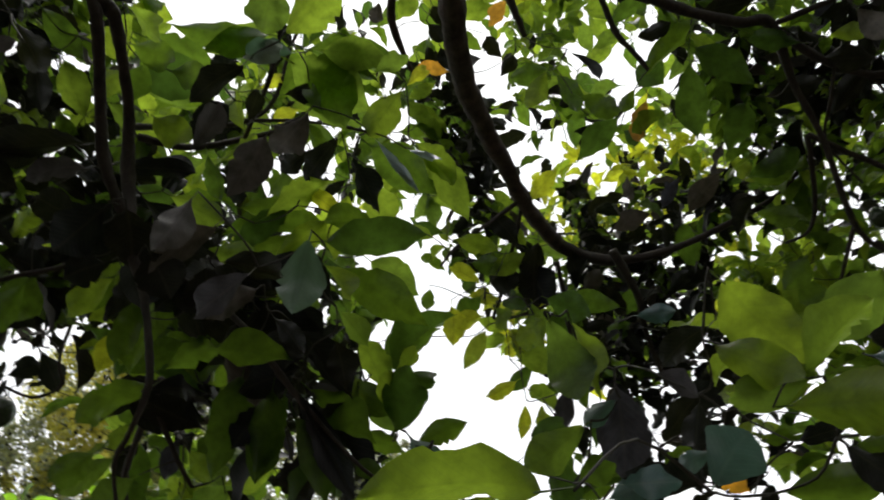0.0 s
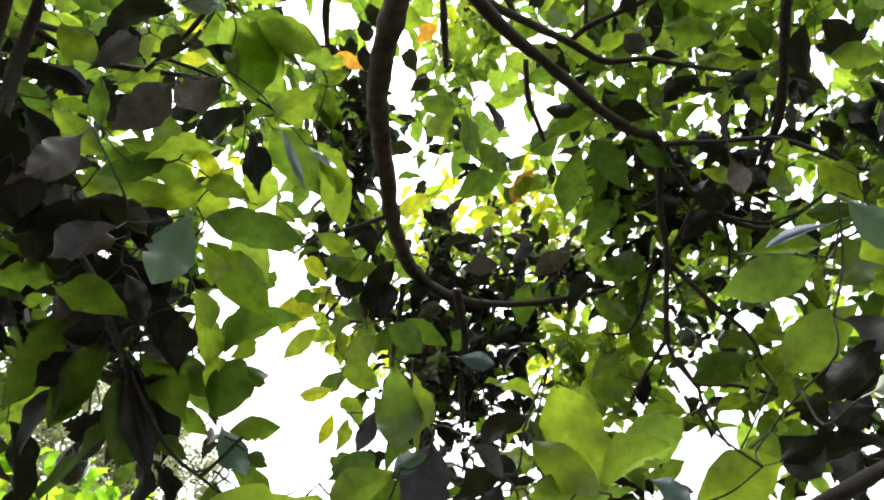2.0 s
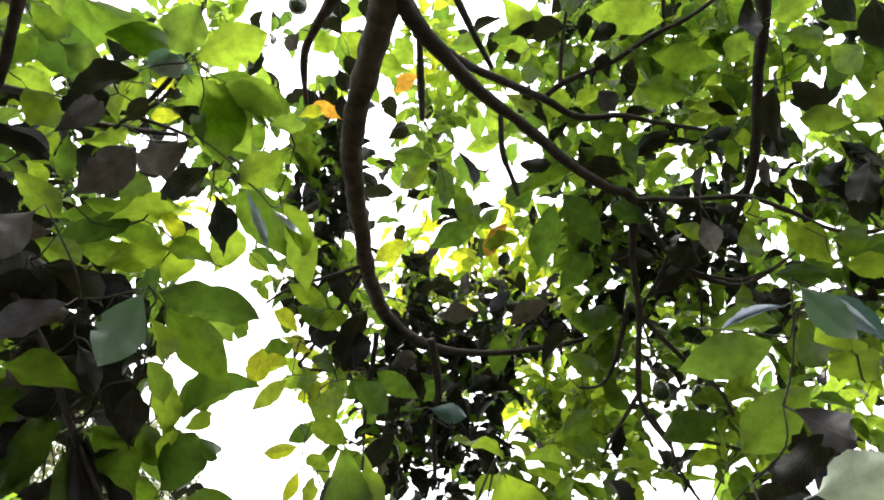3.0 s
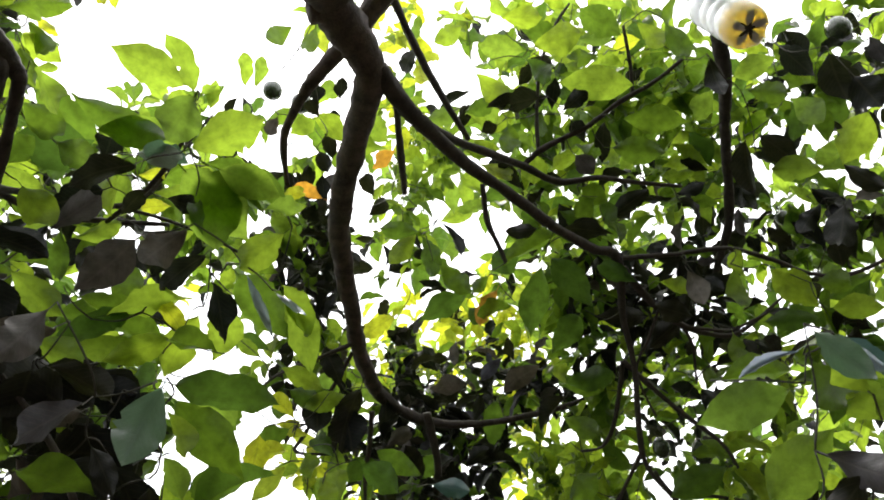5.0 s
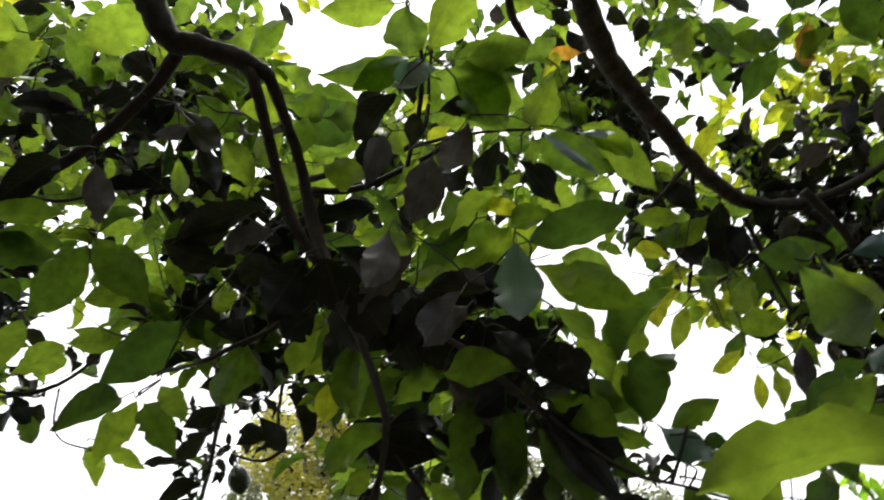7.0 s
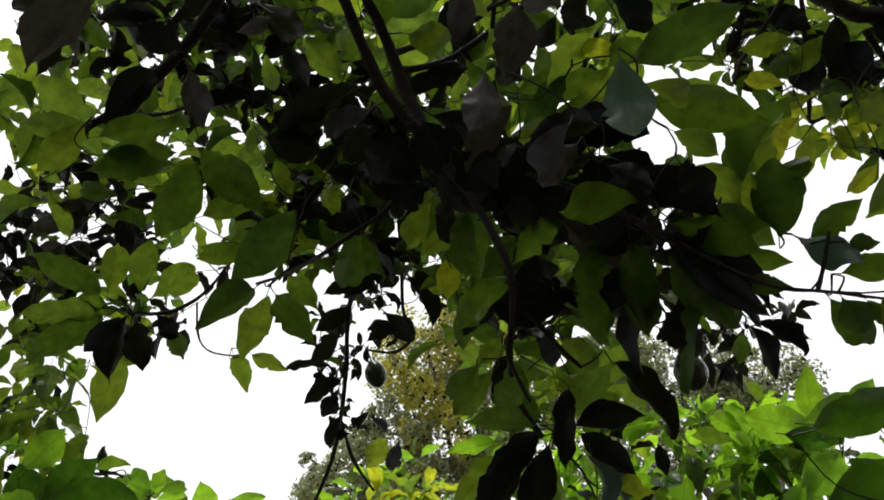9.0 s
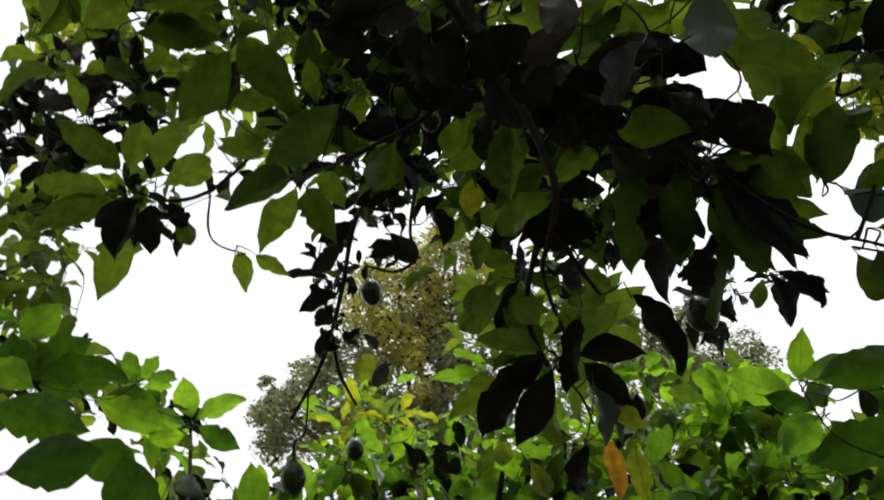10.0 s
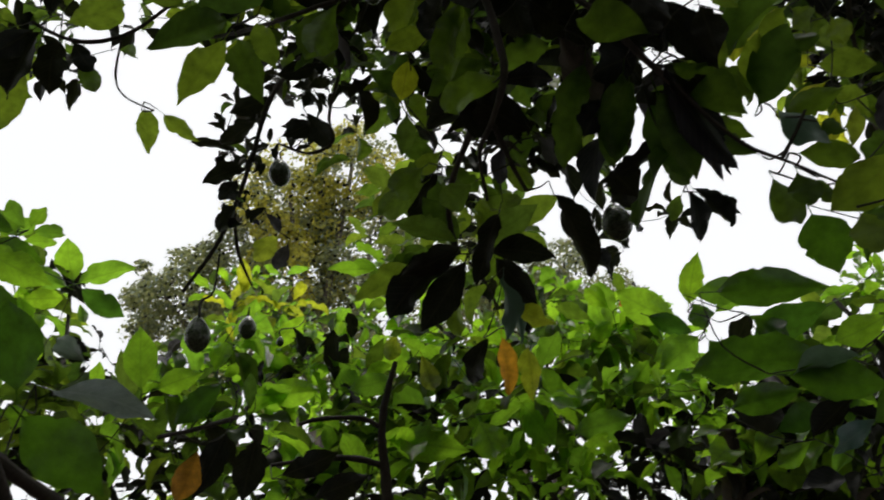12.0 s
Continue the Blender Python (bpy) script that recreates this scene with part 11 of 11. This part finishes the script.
clump(avocado, "fresh", (-1.335, 1.494, 3.951), 0.04, 0.03, 3, 0.14, 9047)
clump(avocado, "fresh", (-1.052, 1.905, 4.392), 0.04, 0.03, 3, 0.14, 9048)
clump(avocado, "mature", (-2.452, 0.843, 3.749), 0.04, 0.03, 5, 0.14, 9049)
clump(avocado, "mature", (-2.143, 1.012, 4.271), 0.04, 0.03, 3, 0.14, 9050)
clump(avocado, "mature", (-2.361, 0.994, 3.952), 0.04, 0.03, 3, 0.14, 9051)
clump(avocado, "mature", (-1.818, 1.370, 4.060), 0.04, 0.03, 3, 0.14, 9052)
clump(avocado, "mature", (-2.221, 0.699, 3.634), 0.04, 0.03, 3, 0.14, 9053)
clump(avocado, "mature", (-1.481, 1.310, 4.246), 0.04, 0.03, 3, 0.14, 9054)
clump(avocado, "mature", (-2.386, 0.926, 3.905), 0.04, 0.03, 3, 0.14, 9055)
clump(avocado, "mature", (-1.785, 1.047, 4.028), 0.04, 0.03, 3, 0.14, 9056)
clump(avocado, "mature", (-2.007, 0.752, 4.146), 0.04, 0.03, 3, 0.14, 9057)
clump(avocado, "fresh", (-0.635, 2.065, 3.899), 0.04, 0.03, 3, 0.14, 9058)
clump(avocado, "fresh", (-0.745, 1.817, 4.483), 0.04, 0.03, 4, 0.14, 9059)
clump(avocado, "fresh", (-0.782, 2.099, 4.247), 0.04, 0.03, 3, 0.14, 9060)
clump(avocado, "yellow", (0.887, 3.167, 4.415), 0.04, 0.03, 3, 0.14, 9201)
clump(avocado, "yellow", (0.174, 2.642, 4.232), 0.04, 0.03, 6, 0.14, 9202)
clump(avocado, "yellow", (0.530, 2.779, 4.471), 0.04, 0.03, 3, 0.14, 9203)
clump(avocado, "yellow", (0.536, 3.142, 4.461), 0.04, 0.03, 3, 0.14, 9204)
clump(avocado, "yellow", (0.720, 2.603, 4.324), 0.04, 0.03, 3, 0.14, 9205)
clump(avocado, "yellow", (0.222, 2.921, 4.379), 0.04, 0.03, 3, 0.14, 9206)
clump(avocado, "yellow", (0.481, 2.812, 4.251), 0.04, 0.03, 3, 0.14, 9207)
clump(avocado, "yellow", (0.758, 3.097, 4.453), 0.04, 0.03, 3, 0.14, 9208)
clump(avocado, "yellow", (0.641, 2.895, 4.401), 0.04, 0.03, 3, 0.14, 9209)
clump(avocado, "mature", (0.743, 2.437, 3.382), 0.04, 0.03, 4, 0.14, 9210)
clump(avocado, "mature", (1.095, 2.474, 3.570), 0.04, 0.03, 3, 0.14, 9211)
clump(avocado, "mature", (1.059, 2.463, 3.406), 0.04, 0.03, 3, 0.14, 9212)
clump(avocado, "mature", (0.827, 2.315, 3.383), 0.04, 0.03, 3, 0.14, 9213)
clump(avocado, "mature", (0.926, 2.259, 3.641), 0.04, 0.03, 3, 0.14, 9214)
clump(avocado, "mature", (0.955, 2.285, 4.099), 0.04, 0.03, 3, 0.14, 9215)
# near-black clumps that paint the gaps between the young leaves as dark shade
clump(leafy, "shaded", (-1.835, 2.700, 1.989), 0.04, 0.03, 6, 0.14, 9401)
clump(leafy, "shaded", (-1.632, 2.768, 2.525), 0.04, 0.03, 3, 0.14, 9402)
clump(leafy, "shaded", (-1.505, 2.776, 2.336), 0.04, 0.03, 3, 0.14, 9403)
clump(leafy, "shaded", (-1.884, 2.230, 2.296), 0.04, 0.03, 4, 0.14, 9404)
clump(leafy, "shaded", (-1.206, 3.056, 1.951), 0.04, 0.03, 6, 0.14, 9405)
clump(leafy, "shaded", (-1.883, 2.403, 2.485), 0.04, 0.03, 4, 0.14, 9406)
clump(leafy, "shaded", (-1.006, 3.164, 1.965), 0.04, 0.03, 6, 0.14, 9407)
clump(leafy, "shaded", (-1.395, 2.747, 1.971), 0.04, 0.03, 4, 0.14, 9408)
clump(leafy, "shaded", (-1.956, 2.509, 2.221), 0.04, 0.03, 5, 0.14, 9409)
clump(leafy, "shaded", (-1.903, 2.661, 2.392), 0.04, 0.03, 3, 0.14, 9410)
clump(leafy, "shaded", (-1.757, 2.832, 2.251), 0.04, 0.03, 4, 0.14, 9411)
clump(leafy, "shaded", (-0.980, 2.725, 2.093), 0.04, 0.03, 3, 0.14, 9412)
clump(leafy, "shaded", (-1.467, 2.532, 1.985), 0.04, 0.03, 4, 0.14, 9413)
clump(leafy, "shaded", (-1.344, 2.995, 1.979), 0.04, 0.03, 4, 0.14, 9414)
clump(leafy, "shaded", (-1.496, 2.637, 1.913), 0.04, 0.03, 3, 0.14, 9415)
clump(leafy, "shaded", (-1.422, 2.773, 2.156), 0.04, 0.03, 3, 0.14, 9416)
clump(leafy, "shaded", (-1.624, 2.492, 2.243), 0.04, 0.03, 3, 0.14, 9417)
clump(leafy, "shaded", (-1.592, 2.467, 1.951), 0.04, 0.03, 3, 0.14, 9418)
clump(leafy, "shaded", (-2.107, 2.470, 2.520), 0.04, 0.03, 3, 0.14, 9419)
clump(leafy, "shaded", (-1.084, 2.888, 2.005), 0.04, 0.03, 3, 0.14, 9420)
clump(leafy, "shaded", (-0.905, 2.994, 2.150), 0.04, 0.03, 3, 0.14, 9421)
clump(leafy, "shaded", (-1.275, 2.601, 2.468), 0.04, 0.03, 3, 0.14, 9422)
clump(leafy, "shaded", (-1.927, 2.467, 1.938), 0.04, 0.03, 3, 0.14, 9423)
clump(leafy, "shaded", (-1.315, 2.846, 2.375), 0.04, 0.03, 3, 0.14, 9424)
clump(young, "shaded", (-2.503, 2.197, 2.181), 0.04, 0.03, 5, 0.14, 9425)
clump(young, "shaded", (-2.244, 2.192, 2.215), 0.04, 0.03, 5, 0.14, 9426)
clump(young, "shaded", (-2.270, 2.411, 1.958), 0.04, 0.03, 3, 0.14, 9427)
clump(young, "shaded", (-2.183, 2.244, 2.343), 0.04, 0.03, 3, 0.14, 9428)
clump(young, "shaded", (-2.126, 2.284, 2.438), 0.04, 0.03, 3, 0.14, 9429)
clump(young, "shaded", (-2.486, 1.986, 2.419), 0.04, 0.03, 3, 0.14, 9430)
clump(young, "shaded", (-2.570, 2.134, 1.958), 0.04, 0.03, 4, 0.14, 9431)
clump(young, "shaded", (-2.236, 2.017, 2.315), 0.04, 0.03, 3, 0.14, 9432)
clump(young, "shaded", (-2.116, 2.190, 2.104), 0.04, 0.03, 3, 0.14, 9433)
clump(leafy, "shaded", (-0.795, 2.917, 2.100), 0.04, 0.03, 5, 0.14, 9434)
clump(leafy, "shaded", (-0.589, 3.137, 2.283), 0.04, 0.03, 3, 0.14, 9435)
clump(leafy, "shaded", (-0.166, 2.830, 2.188), 0.04, 0.03, 3, 0.14, 9436)
clump(leafy, "shaded", (-0.681, 2.732, 2.166), 0.04, 0.03, 3, 0.14, 9437)
clump(leafy, "mature", (-1.635, 2.748, 2.492), 0.04, 0.03, 3, 0.14, 9438)
clump(leafy, "mature", (-1.633, 2.540, 2.226), 0.04, 0.03, 3, 0.14, 9439)
clump(leafy, "mature", (-1.463, 2.576, 2.249), 0.04, 0.03, 4, 0.14, 9440)
clump(leafy, "mature", (-1.815, 2.502, 2.216), 0.04, 0.03, 3, 0.14, 9441)
clump(leafy, "mature", (-1.070, 3.017, 2.160), 0.04, 0.03, 3, 0.14, 9442)
clump(leafy, "mature", (-1.891, 2.391, 2.182), 0.04, 0.03, 3, 0.14, 9443)
clump(leafy, "mature", (-1.746, 2.426, 2.322), 0.04, 0.03, 3, 0.14, 9444)

for tree, words in ((avocado, "dense drooping green leaves and near-black leaves coloured as if in shade"), (young, "bright green young leaves"), (leafy, "glossy green leaves")):
    join_leaves(tree, words)
    join_twigs(tree)


# ---- fruit ----
def avocado_fruit(centre, wide):
    """A pear-shaped avocado that hangs on its stalk."""
    rng = np.random.default_rng(int(abs(centre[0] * 991 + centre[1] * 577) * 10))
    root = new("avocado")
    root.location = centre
    tagged(root, "ripe dark green avocado hanging on a thin stalk", "fruit", "hanging avocados")
    long, rings, sides = wide * rng.uniform(1.32, 1.5), 14, 18
    verts, faces = [], []
    for i in range(rings + 1):
        u = i / rings
        r = wide / 2 * math.sin(math.pi * u) ** 0.62 * (1 - 0.34 * u ** 1.6) * 1.07
        for k in range(sides):
            a = 2 * math.pi * k / sides
            verts.append((max(r, 0.001) * math.cos(a), max(r, 0.001) * math.sin(a), -long / 2 + long * u))
    for i in range(rings):
        for k in range(sides):
            a, b = i * sides + k, i * sides + (k + 1) % sides
            faces.append((a, b, b + sides, a + sides))
    faces += [tuple(range(sides - 1, -1, -1)), tuple(range(rings * sides, (rings + 1) * sides))]
    me = mesh_of("fruit", verts, faces)
    me.materials.append(SKIN)
    body = new("fruit", me)
    body.parent = root
    body.rotation_euler = (rng.normal(0, 0.12), rng.normal(0, 0.12), rng.uniform(0, 6))
    every = np.concatenate([np.array(NODES[t]) for t in NODES] + [np.array(LIMB_POINTS[t]) for t in LIMB_POINTS])
    top = np.array(centre) + (0, 0, long * 0.48)
    off = every - top
    score = np.linalg.norm(off, axis=1) + np.where(off[:, 2] < 0.05, 5, 0)
    goal = Vector(every[score.argmin()] - np.array(centre)) if score.min() < 0.5 else Vector((0.02, 0.01, long / 2 + 0.12))
    start = Vector((0, 0, long * 0.47))
    v, f, _, _ = tube([start, start + Vector((0, 0, 0.03)), start.lerp(goal, 0.55) + Vector((0.01, 0, -0.02)), goal], [0.0032, 0.0022, 0.002, 0.002], 6, 0.1, 3, 4)
    me = mesh_of("stalk", v, f)
    me.materials.append(TWIG)
    new("stalk", me).parent = root
    return root


avocado_fruit((-1.806, 1.776, 2.887), 0.080)
avocado_fruit((-0.621, 1.462, 2.175), 0.067)
avocado_fruit((-1.258, 0.978, 1.905), 0.047)
avocado_fruit((-1.939, 1.832, 2.365), 0.060)
avocado_fruit((-2.111, 2.198, 2.472), 0.030)
avocado_fruit((0.971, 2.094, 3.035), 0.061)
avocado_fruit((1.092, 2.060, 2.997), 0.073)
avocado_fruit((-0.388, 1.392, 4.049), 0.072)
avocado_fruit((-0.285, 1.431, 4.039), 0.076)
avocado_fruit((1.457, 0.953, 3.852), 0.084)
avocado_fruit((1.521, 1.673, 3.767), 0.060)
avocado_fruit((-0.971, 1.081, 2.665), 0.048)


# ---- hanging trap bottle ----
def clear_plastic():
    mat = bpy.data.materials.new("clear_plastic")
    add, l = nodes_of(mat)
    skin = add("ShaderNodeBsdfPrincipled", Roughness=0.12, IOR=1.2)
    skin.inputs["Base Color"].default_value = (0.80, 0.82, 0.84, 1)
    skin.inputs["Transmission Weight"].default_value = 0.42
    out = add("ShaderNodeOutputMaterial")
    l.new(skin.outputs[0], out.inputs["Surface"])
    return mat


def plain(name, colour, rough=0.5):
    return solid_material(name, [c * 0.8 for c in colour], colour, rough, 60.0, 0.0005)


def lathe(profile, sides, lobes=0, depth=0.0):
    verts, faces = [], []
    for r, z, lob in profile:
        for k in range(sides):
            a = 2 * math.pi * k / sides
            dip = depth * lob * max(0.0, math.cos(lobes * a)) if lobes else 0
            verts.append((r * math.cos(a), r * math.sin(a), z + dip))
    for i in range(len(profile) - 1):
        for k in range(sides):
            a, b = i * sides + k, i * sides + (k + 1) % sides
            faces.append((a, b, b + sides, a + sides))
    return verts, faces


def trap_bottle(base, tilt_x, tilt_y):
    root = new("plastic_bottle")
    root.location, root.rotation_euler = base, (tilt_x, tilt_y, 0.0)
    root.scale = (0.92, 0.92, 0.92)
    tagged(root, "clear plastic trap bottle with yellow liquid hung on a branch", "bottle")
    outer = [(0.004, 0.012, 0.3), (0.025, 0.004, 1), (0.042, 0.004, 1), (0.05, 0.025, 0.2), (0.052, 0.05, 0), (0.052, 0.075, 0), (0.0485, 0.083, 0), (0.052, 0.091, 0), (0.052, 0.115, 0), (0.0485, 0.123, 0), (0.052, 0.131, 0), (0.052, 0.155, 0), (0.0485, 0.163, 0), (0.052, 0.171, 0), (0.052, 0.22, 0), (0.035, 0.265, 0), (0.015, 0.29, 0), (0.014, 0.315, 0)]
    v, f = lathe(outer, 40, 5, 0.012)
    me = mesh_of("shell", v, f)
    me.materials.append(clear_plastic())
    shell = new("shell", me)
    shell.parent = root
    shell.visible_shadow = False
    v, f = lathe([(0.003, 0.03, 0), (0.044, 0.022, 0), (0.0495, 0.04, 0), (0.0495, 0.055, 0), (0.003, 0.055, 0)], 32)
    me = mesh_of("liquid", v, f)
    me.materials.append(leaf_material("yellow_liquid", (0.70, 0.50, 0.05), (0.93, 0.74, 0.16), 0.75, 0.2, 0.15, 0.0, 0.5))
    new("liquid", me).parent = root
    # five dark radial lobes that form a star in the base
    for k in range(5):
        a = 2 * math.pi * (k + 0.62) / 5
        bm = bmesh.new()
        bmesh.ops.create_uvsphere(bm, u_segments=10, v_segments=6, radius=1.0)
        for q in bm.verts:
            q.co = Vector((0.0215 * q.co.x + 0.0195, (0.0088 + 0.0042 * q.co.x) * q.co.y, 0.006 * q.co.z + 0.014))
        bmesh.ops.rotate(bm, verts=bm.verts, cent=(0, 0, 0), matrix=Matrix.Rotation(a, 3, "Z"))
        me = bpy.data.meshes.new("sediment")
        bm.to_mesh(me)
        bm.free()
        me.materials.append(TWIG)
        new("sediment", me).parent = root
    v, f = lathe([(0.001, 0.332, 0), (0.016, 0.332, 0), (0.017, 0.31, 0), (0.0165, 0.308, 0)], 20)
    me = mesh_of("cap", v, f)
    me.materials.append(plain("white_cap", (0.7, 0.7, 0.68)))
    new("cap", me).parent = root
    v, f, _, _ = tube([(0, 0, 0.32), (0.003, 0, 0.45), (0, 0.002, 0.62)], [0.001, 0.001, 0.001], 5, 0, 0, 4)
    me = mesh_of("cord", v, f)
    me.materials.append(plain("white_cord", (0.6, 0.6, 0.56)))
    new("cord", me).parent = root


trap_bottle((0.733, 0.581, 3.008), -0.209, -0.064)


# ---- tall trees far behind ----
def tall_tree(x, y, lobes, label, seed):
    """A tall tree far off: trunk, limbs and a crown of many small leaf tufts in uneven lobes."""
    rng = np.random.default_rng(seed)
    root = new("tall_tree")
    root.location = (x, y, 0)
    tagged(root, label, "tree", "tall background trees")
    mid = Vector(np.mean([lb[0] for lb in lobes], axis=0))
    crotch = Vector((x, y, mid.z * 0.45))
    v, f, _, _ = tube([(x, y, -0.2), (x + 0.1, y, mid.z * 0.25), crotch], [0.38, 0.3, 0.24], 14, 0.1, seed, 5)
    part("trunk", mesh_of("trunk", v, f), GREY_BARK, root)
    verts, faces, mats, uvs, n = [], [], [], [], 0
    for centre, radius, count, tone in lobes:
        c = Vector(centre)
        v, f, _, _ = tube([crotch, crotch.lerp(c, 0.5) + Vector(rng.normal(0, 0.3, 3)), c, c + Vector((0, 0, radius * 0.6))], [0.16, 0.11, 0.06, 0.02], 8, 0.1, seed, 4)
        part("limb", mesh_of("limb", v, f), GREY_BARK, root)
        # billowing puffs of outward-facing leaves over the lobe
        for _ in range(count // 52):
            d = Vector(rng.normal(0, 1, 3)).normalized()
            hub = c + d * radius * rng.uniform(0.5, 1.0)
            puff = rng.uniform(0.25, 0.55)
            puff_tone = tone if rng.random() < 0.72 else "far"
            for _ in range(125):
                out = (Vector(rng.normal(0, 1, 3)) + d * 0.5 + Vector((0, 0, 0.35))).normalized()
                p = hub + out * puff * rng.uniform(0.6, 1.05)
                face = (out + Vector(rng.normal(0, 0.45, 3))).normalized()
                y = face.orthogonal().normalized()
                y = Matrix.Rotation(rng.uniform(0, 6.3), 3, face) @ y
                size = rng.uniform(0.08, 0.17)
                x = y.cross(face) * size * 0.32
                y = y * size
                verts.append(np.array([p, p + y * 0.5 + x - face * 0.02, p + y, p + y * 0.5 - x - face * 0.02]))
                uvs.append(np.array([(0.5, 0), (0.9, 0.5), (0.5, 1), (0.1, 0.5)]))
                faces += [(n, n + 1, n + 2), (n, n + 2, n + 3)]
                # stray pale and near-black leaves paint light and shade into the crown
                kind = puff_tone if rng.random() < 0.87 else ("pale" if rng.random() < 0.35 else "shaded")
                mats += [KINDS.index(kind)] * 2
                n += 4
    me = mesh_of("crown", np.concatenate(verts), faces, True, mats, np.concatenate(uvs))
    for kind in KINDS:
        me.materials.append(LEAF[kind])
    part("crown", me, None, root, "olive and yellow-brown clustered leaves", "stuff")


tall_tree(-12.2, 15.6, [
    ((-15.5, 13.4, 10.0), 1.3, 1900, "far"), ((-14.2, 14.0, 10.6), 1.3, 1900, "far"), ((-12.6, 14.6, 12.6), 1.7, 3200, "blossom"),
    ((-11.2, 15.4, 13.6), 1.5, 2600, "blossom"), ((-12.6, 14.8, 10.6), 1.7, 3000, "blossom"), ((-11.2, 16.4, 11.4), 1.9, 3200, "far"),
    ((-11.4, 16.0, 9.2), 2.0, 3000, "far"), ((-13.6, 14.6, 8.8), 1.6, 2000, "far"),
], "tall tree with yellow-brown flowering crown against the white sky", 11)
tall_tree(-7.8, 20.6, [
    ((-9.4, 19.2, 12.2), 1.7, 2600, "far"), ((-7.0, 21.0, 11.4), 1.6, 2400, "far"), ((-8.2, 20.2, 10.4), 1.8, 2400, "far"),
    ((-6.2, 21.4, 10.2), 1.4, 1600, "far"), ((-9.8, 18.8, 9.6), 1.6, 2000, "far"),
], "tall olive-grey tree further back in the gap", 12)


# ---- unseen trees round and behind the camera, added to block low skylight ----
def blocker_tree(x, y, height, wide, seed):
    """An unseen avocado tree that blocks skylight: trunk, limbs and a full round-topped crown of leaf whorls."""
    rng = np.random.default_rng(abs(seed))
    root = tree_root("avocado_tree", x, y, "unseen avocado tree with dark green leaves, added to block skylight")
    top = Vector((x, y, height * 0.4))
    limb("trunk", root, [(x, y, -0.1, 0.16), (x + 0.05, y, height * 0.2, 0.13), tuple(top) + (0.1,)])
    for k in range(7):
        a = 2 * math.pi * k / 7 + rng.uniform(-0.3, 0.3)
        e = top + Vector((math.cos(a) * wide * 0.7, math.sin(a) * wide * 0.7, height * rng.uniform(0.1, 0.45)))
        limb("limb", root, [tuple(top) + (0.08,), tuple(top.lerp(e, 0.5) + Vector((0, 0, 0.2))) + (0.05,), tuple(e) + (0.02,)])
        for j in range(9):
            c = top.lerp(e, rng.uniform(0.4, 1.2)) + Vector(rng.normal(0, wide * 0.22, 3))
            c.z = max(c.z, 1.0)
            clump(root, "mature", tuple(c), 0.5, 0.45, 26, 0.3, abs(seed) * 100 + k * 10 + j, True)
    join_leaves(root, "dense dark green leaves")


for place in ((3.4, -1.2), (0.6, -3.4), (-2.7, -2.2), (4.4, 3.0), (-5.4, -2.6), (2.4, -3.0), (-0.9, -4.6), (4.0, 1.0), (-3.6, -4.0)):
    blocker_tree(place[0], place[1], 5.4, 2.1 if place[1] < 0 else 1.5, int(31 + place[0] * 3 + place[1] * 7))


# ---- low bushes added behind the young trees as a dark backdrop ----
def bush(x, y, height, wide, seed):
    """A low bush: a few stems from the ground and a loose crown of leaf whorls."""
    rng = np.random.default_rng(seed)
    root = new("bush")
    root.location = (x, y, 0)
    bpy.context.view_layer.update()
    tagged(root, "low dark green leafy bush behind the young avocado trees", "bush", "low bushes")
    for k in range(6):
        a = 2 * math.pi * k / 6 + rng.uniform(-0.4, 0.4)
        e = Vector((x + math.cos(a) * wide * 0.6, y + math.sin(a) * wide * 0.6, height * rng.uniform(0.7, 0.95)))
        s = Vector((x + math.cos(a) * 0.1, y + math.sin(a) * 0.1, -0.1))
        limb("stem", root, [tuple(s) + (0.035,), tuple(s.lerp(e, 0.5) + Vector((0, 0, 0.15))) + (0.022,), tuple(e) + (0.008,)])
        for j in range(15):
            c = s.lerp(e, rng.uniform(0.45, 1.02)) + Vector(rng.normal(0, wide * 0.2, 3))
            c.z = min(max(c.z, 0.4), height)
            # every third clump is near-black, shade put into the leaf colour
            clump(root, "shaded" if j % 3 == 0 else "mature", tuple(c), 0.36, 0.26, 30, 0.19, seed * 100 + k * 15 + j, True)
    join_leaves(root, "dense dark green leaves")


for number, (x, y, high) in enumerate(((-5.3, 3.3, 2.45), (-4.2, 4.5, 2.5), (-2.9, 5.3, 2.55), (-1.4, 5.7, 2.55), (0.1, 5.4, 2.5), (1.5, 4.9, 2.4))):
    bush(x, y, high, 1.1, 60 + number)
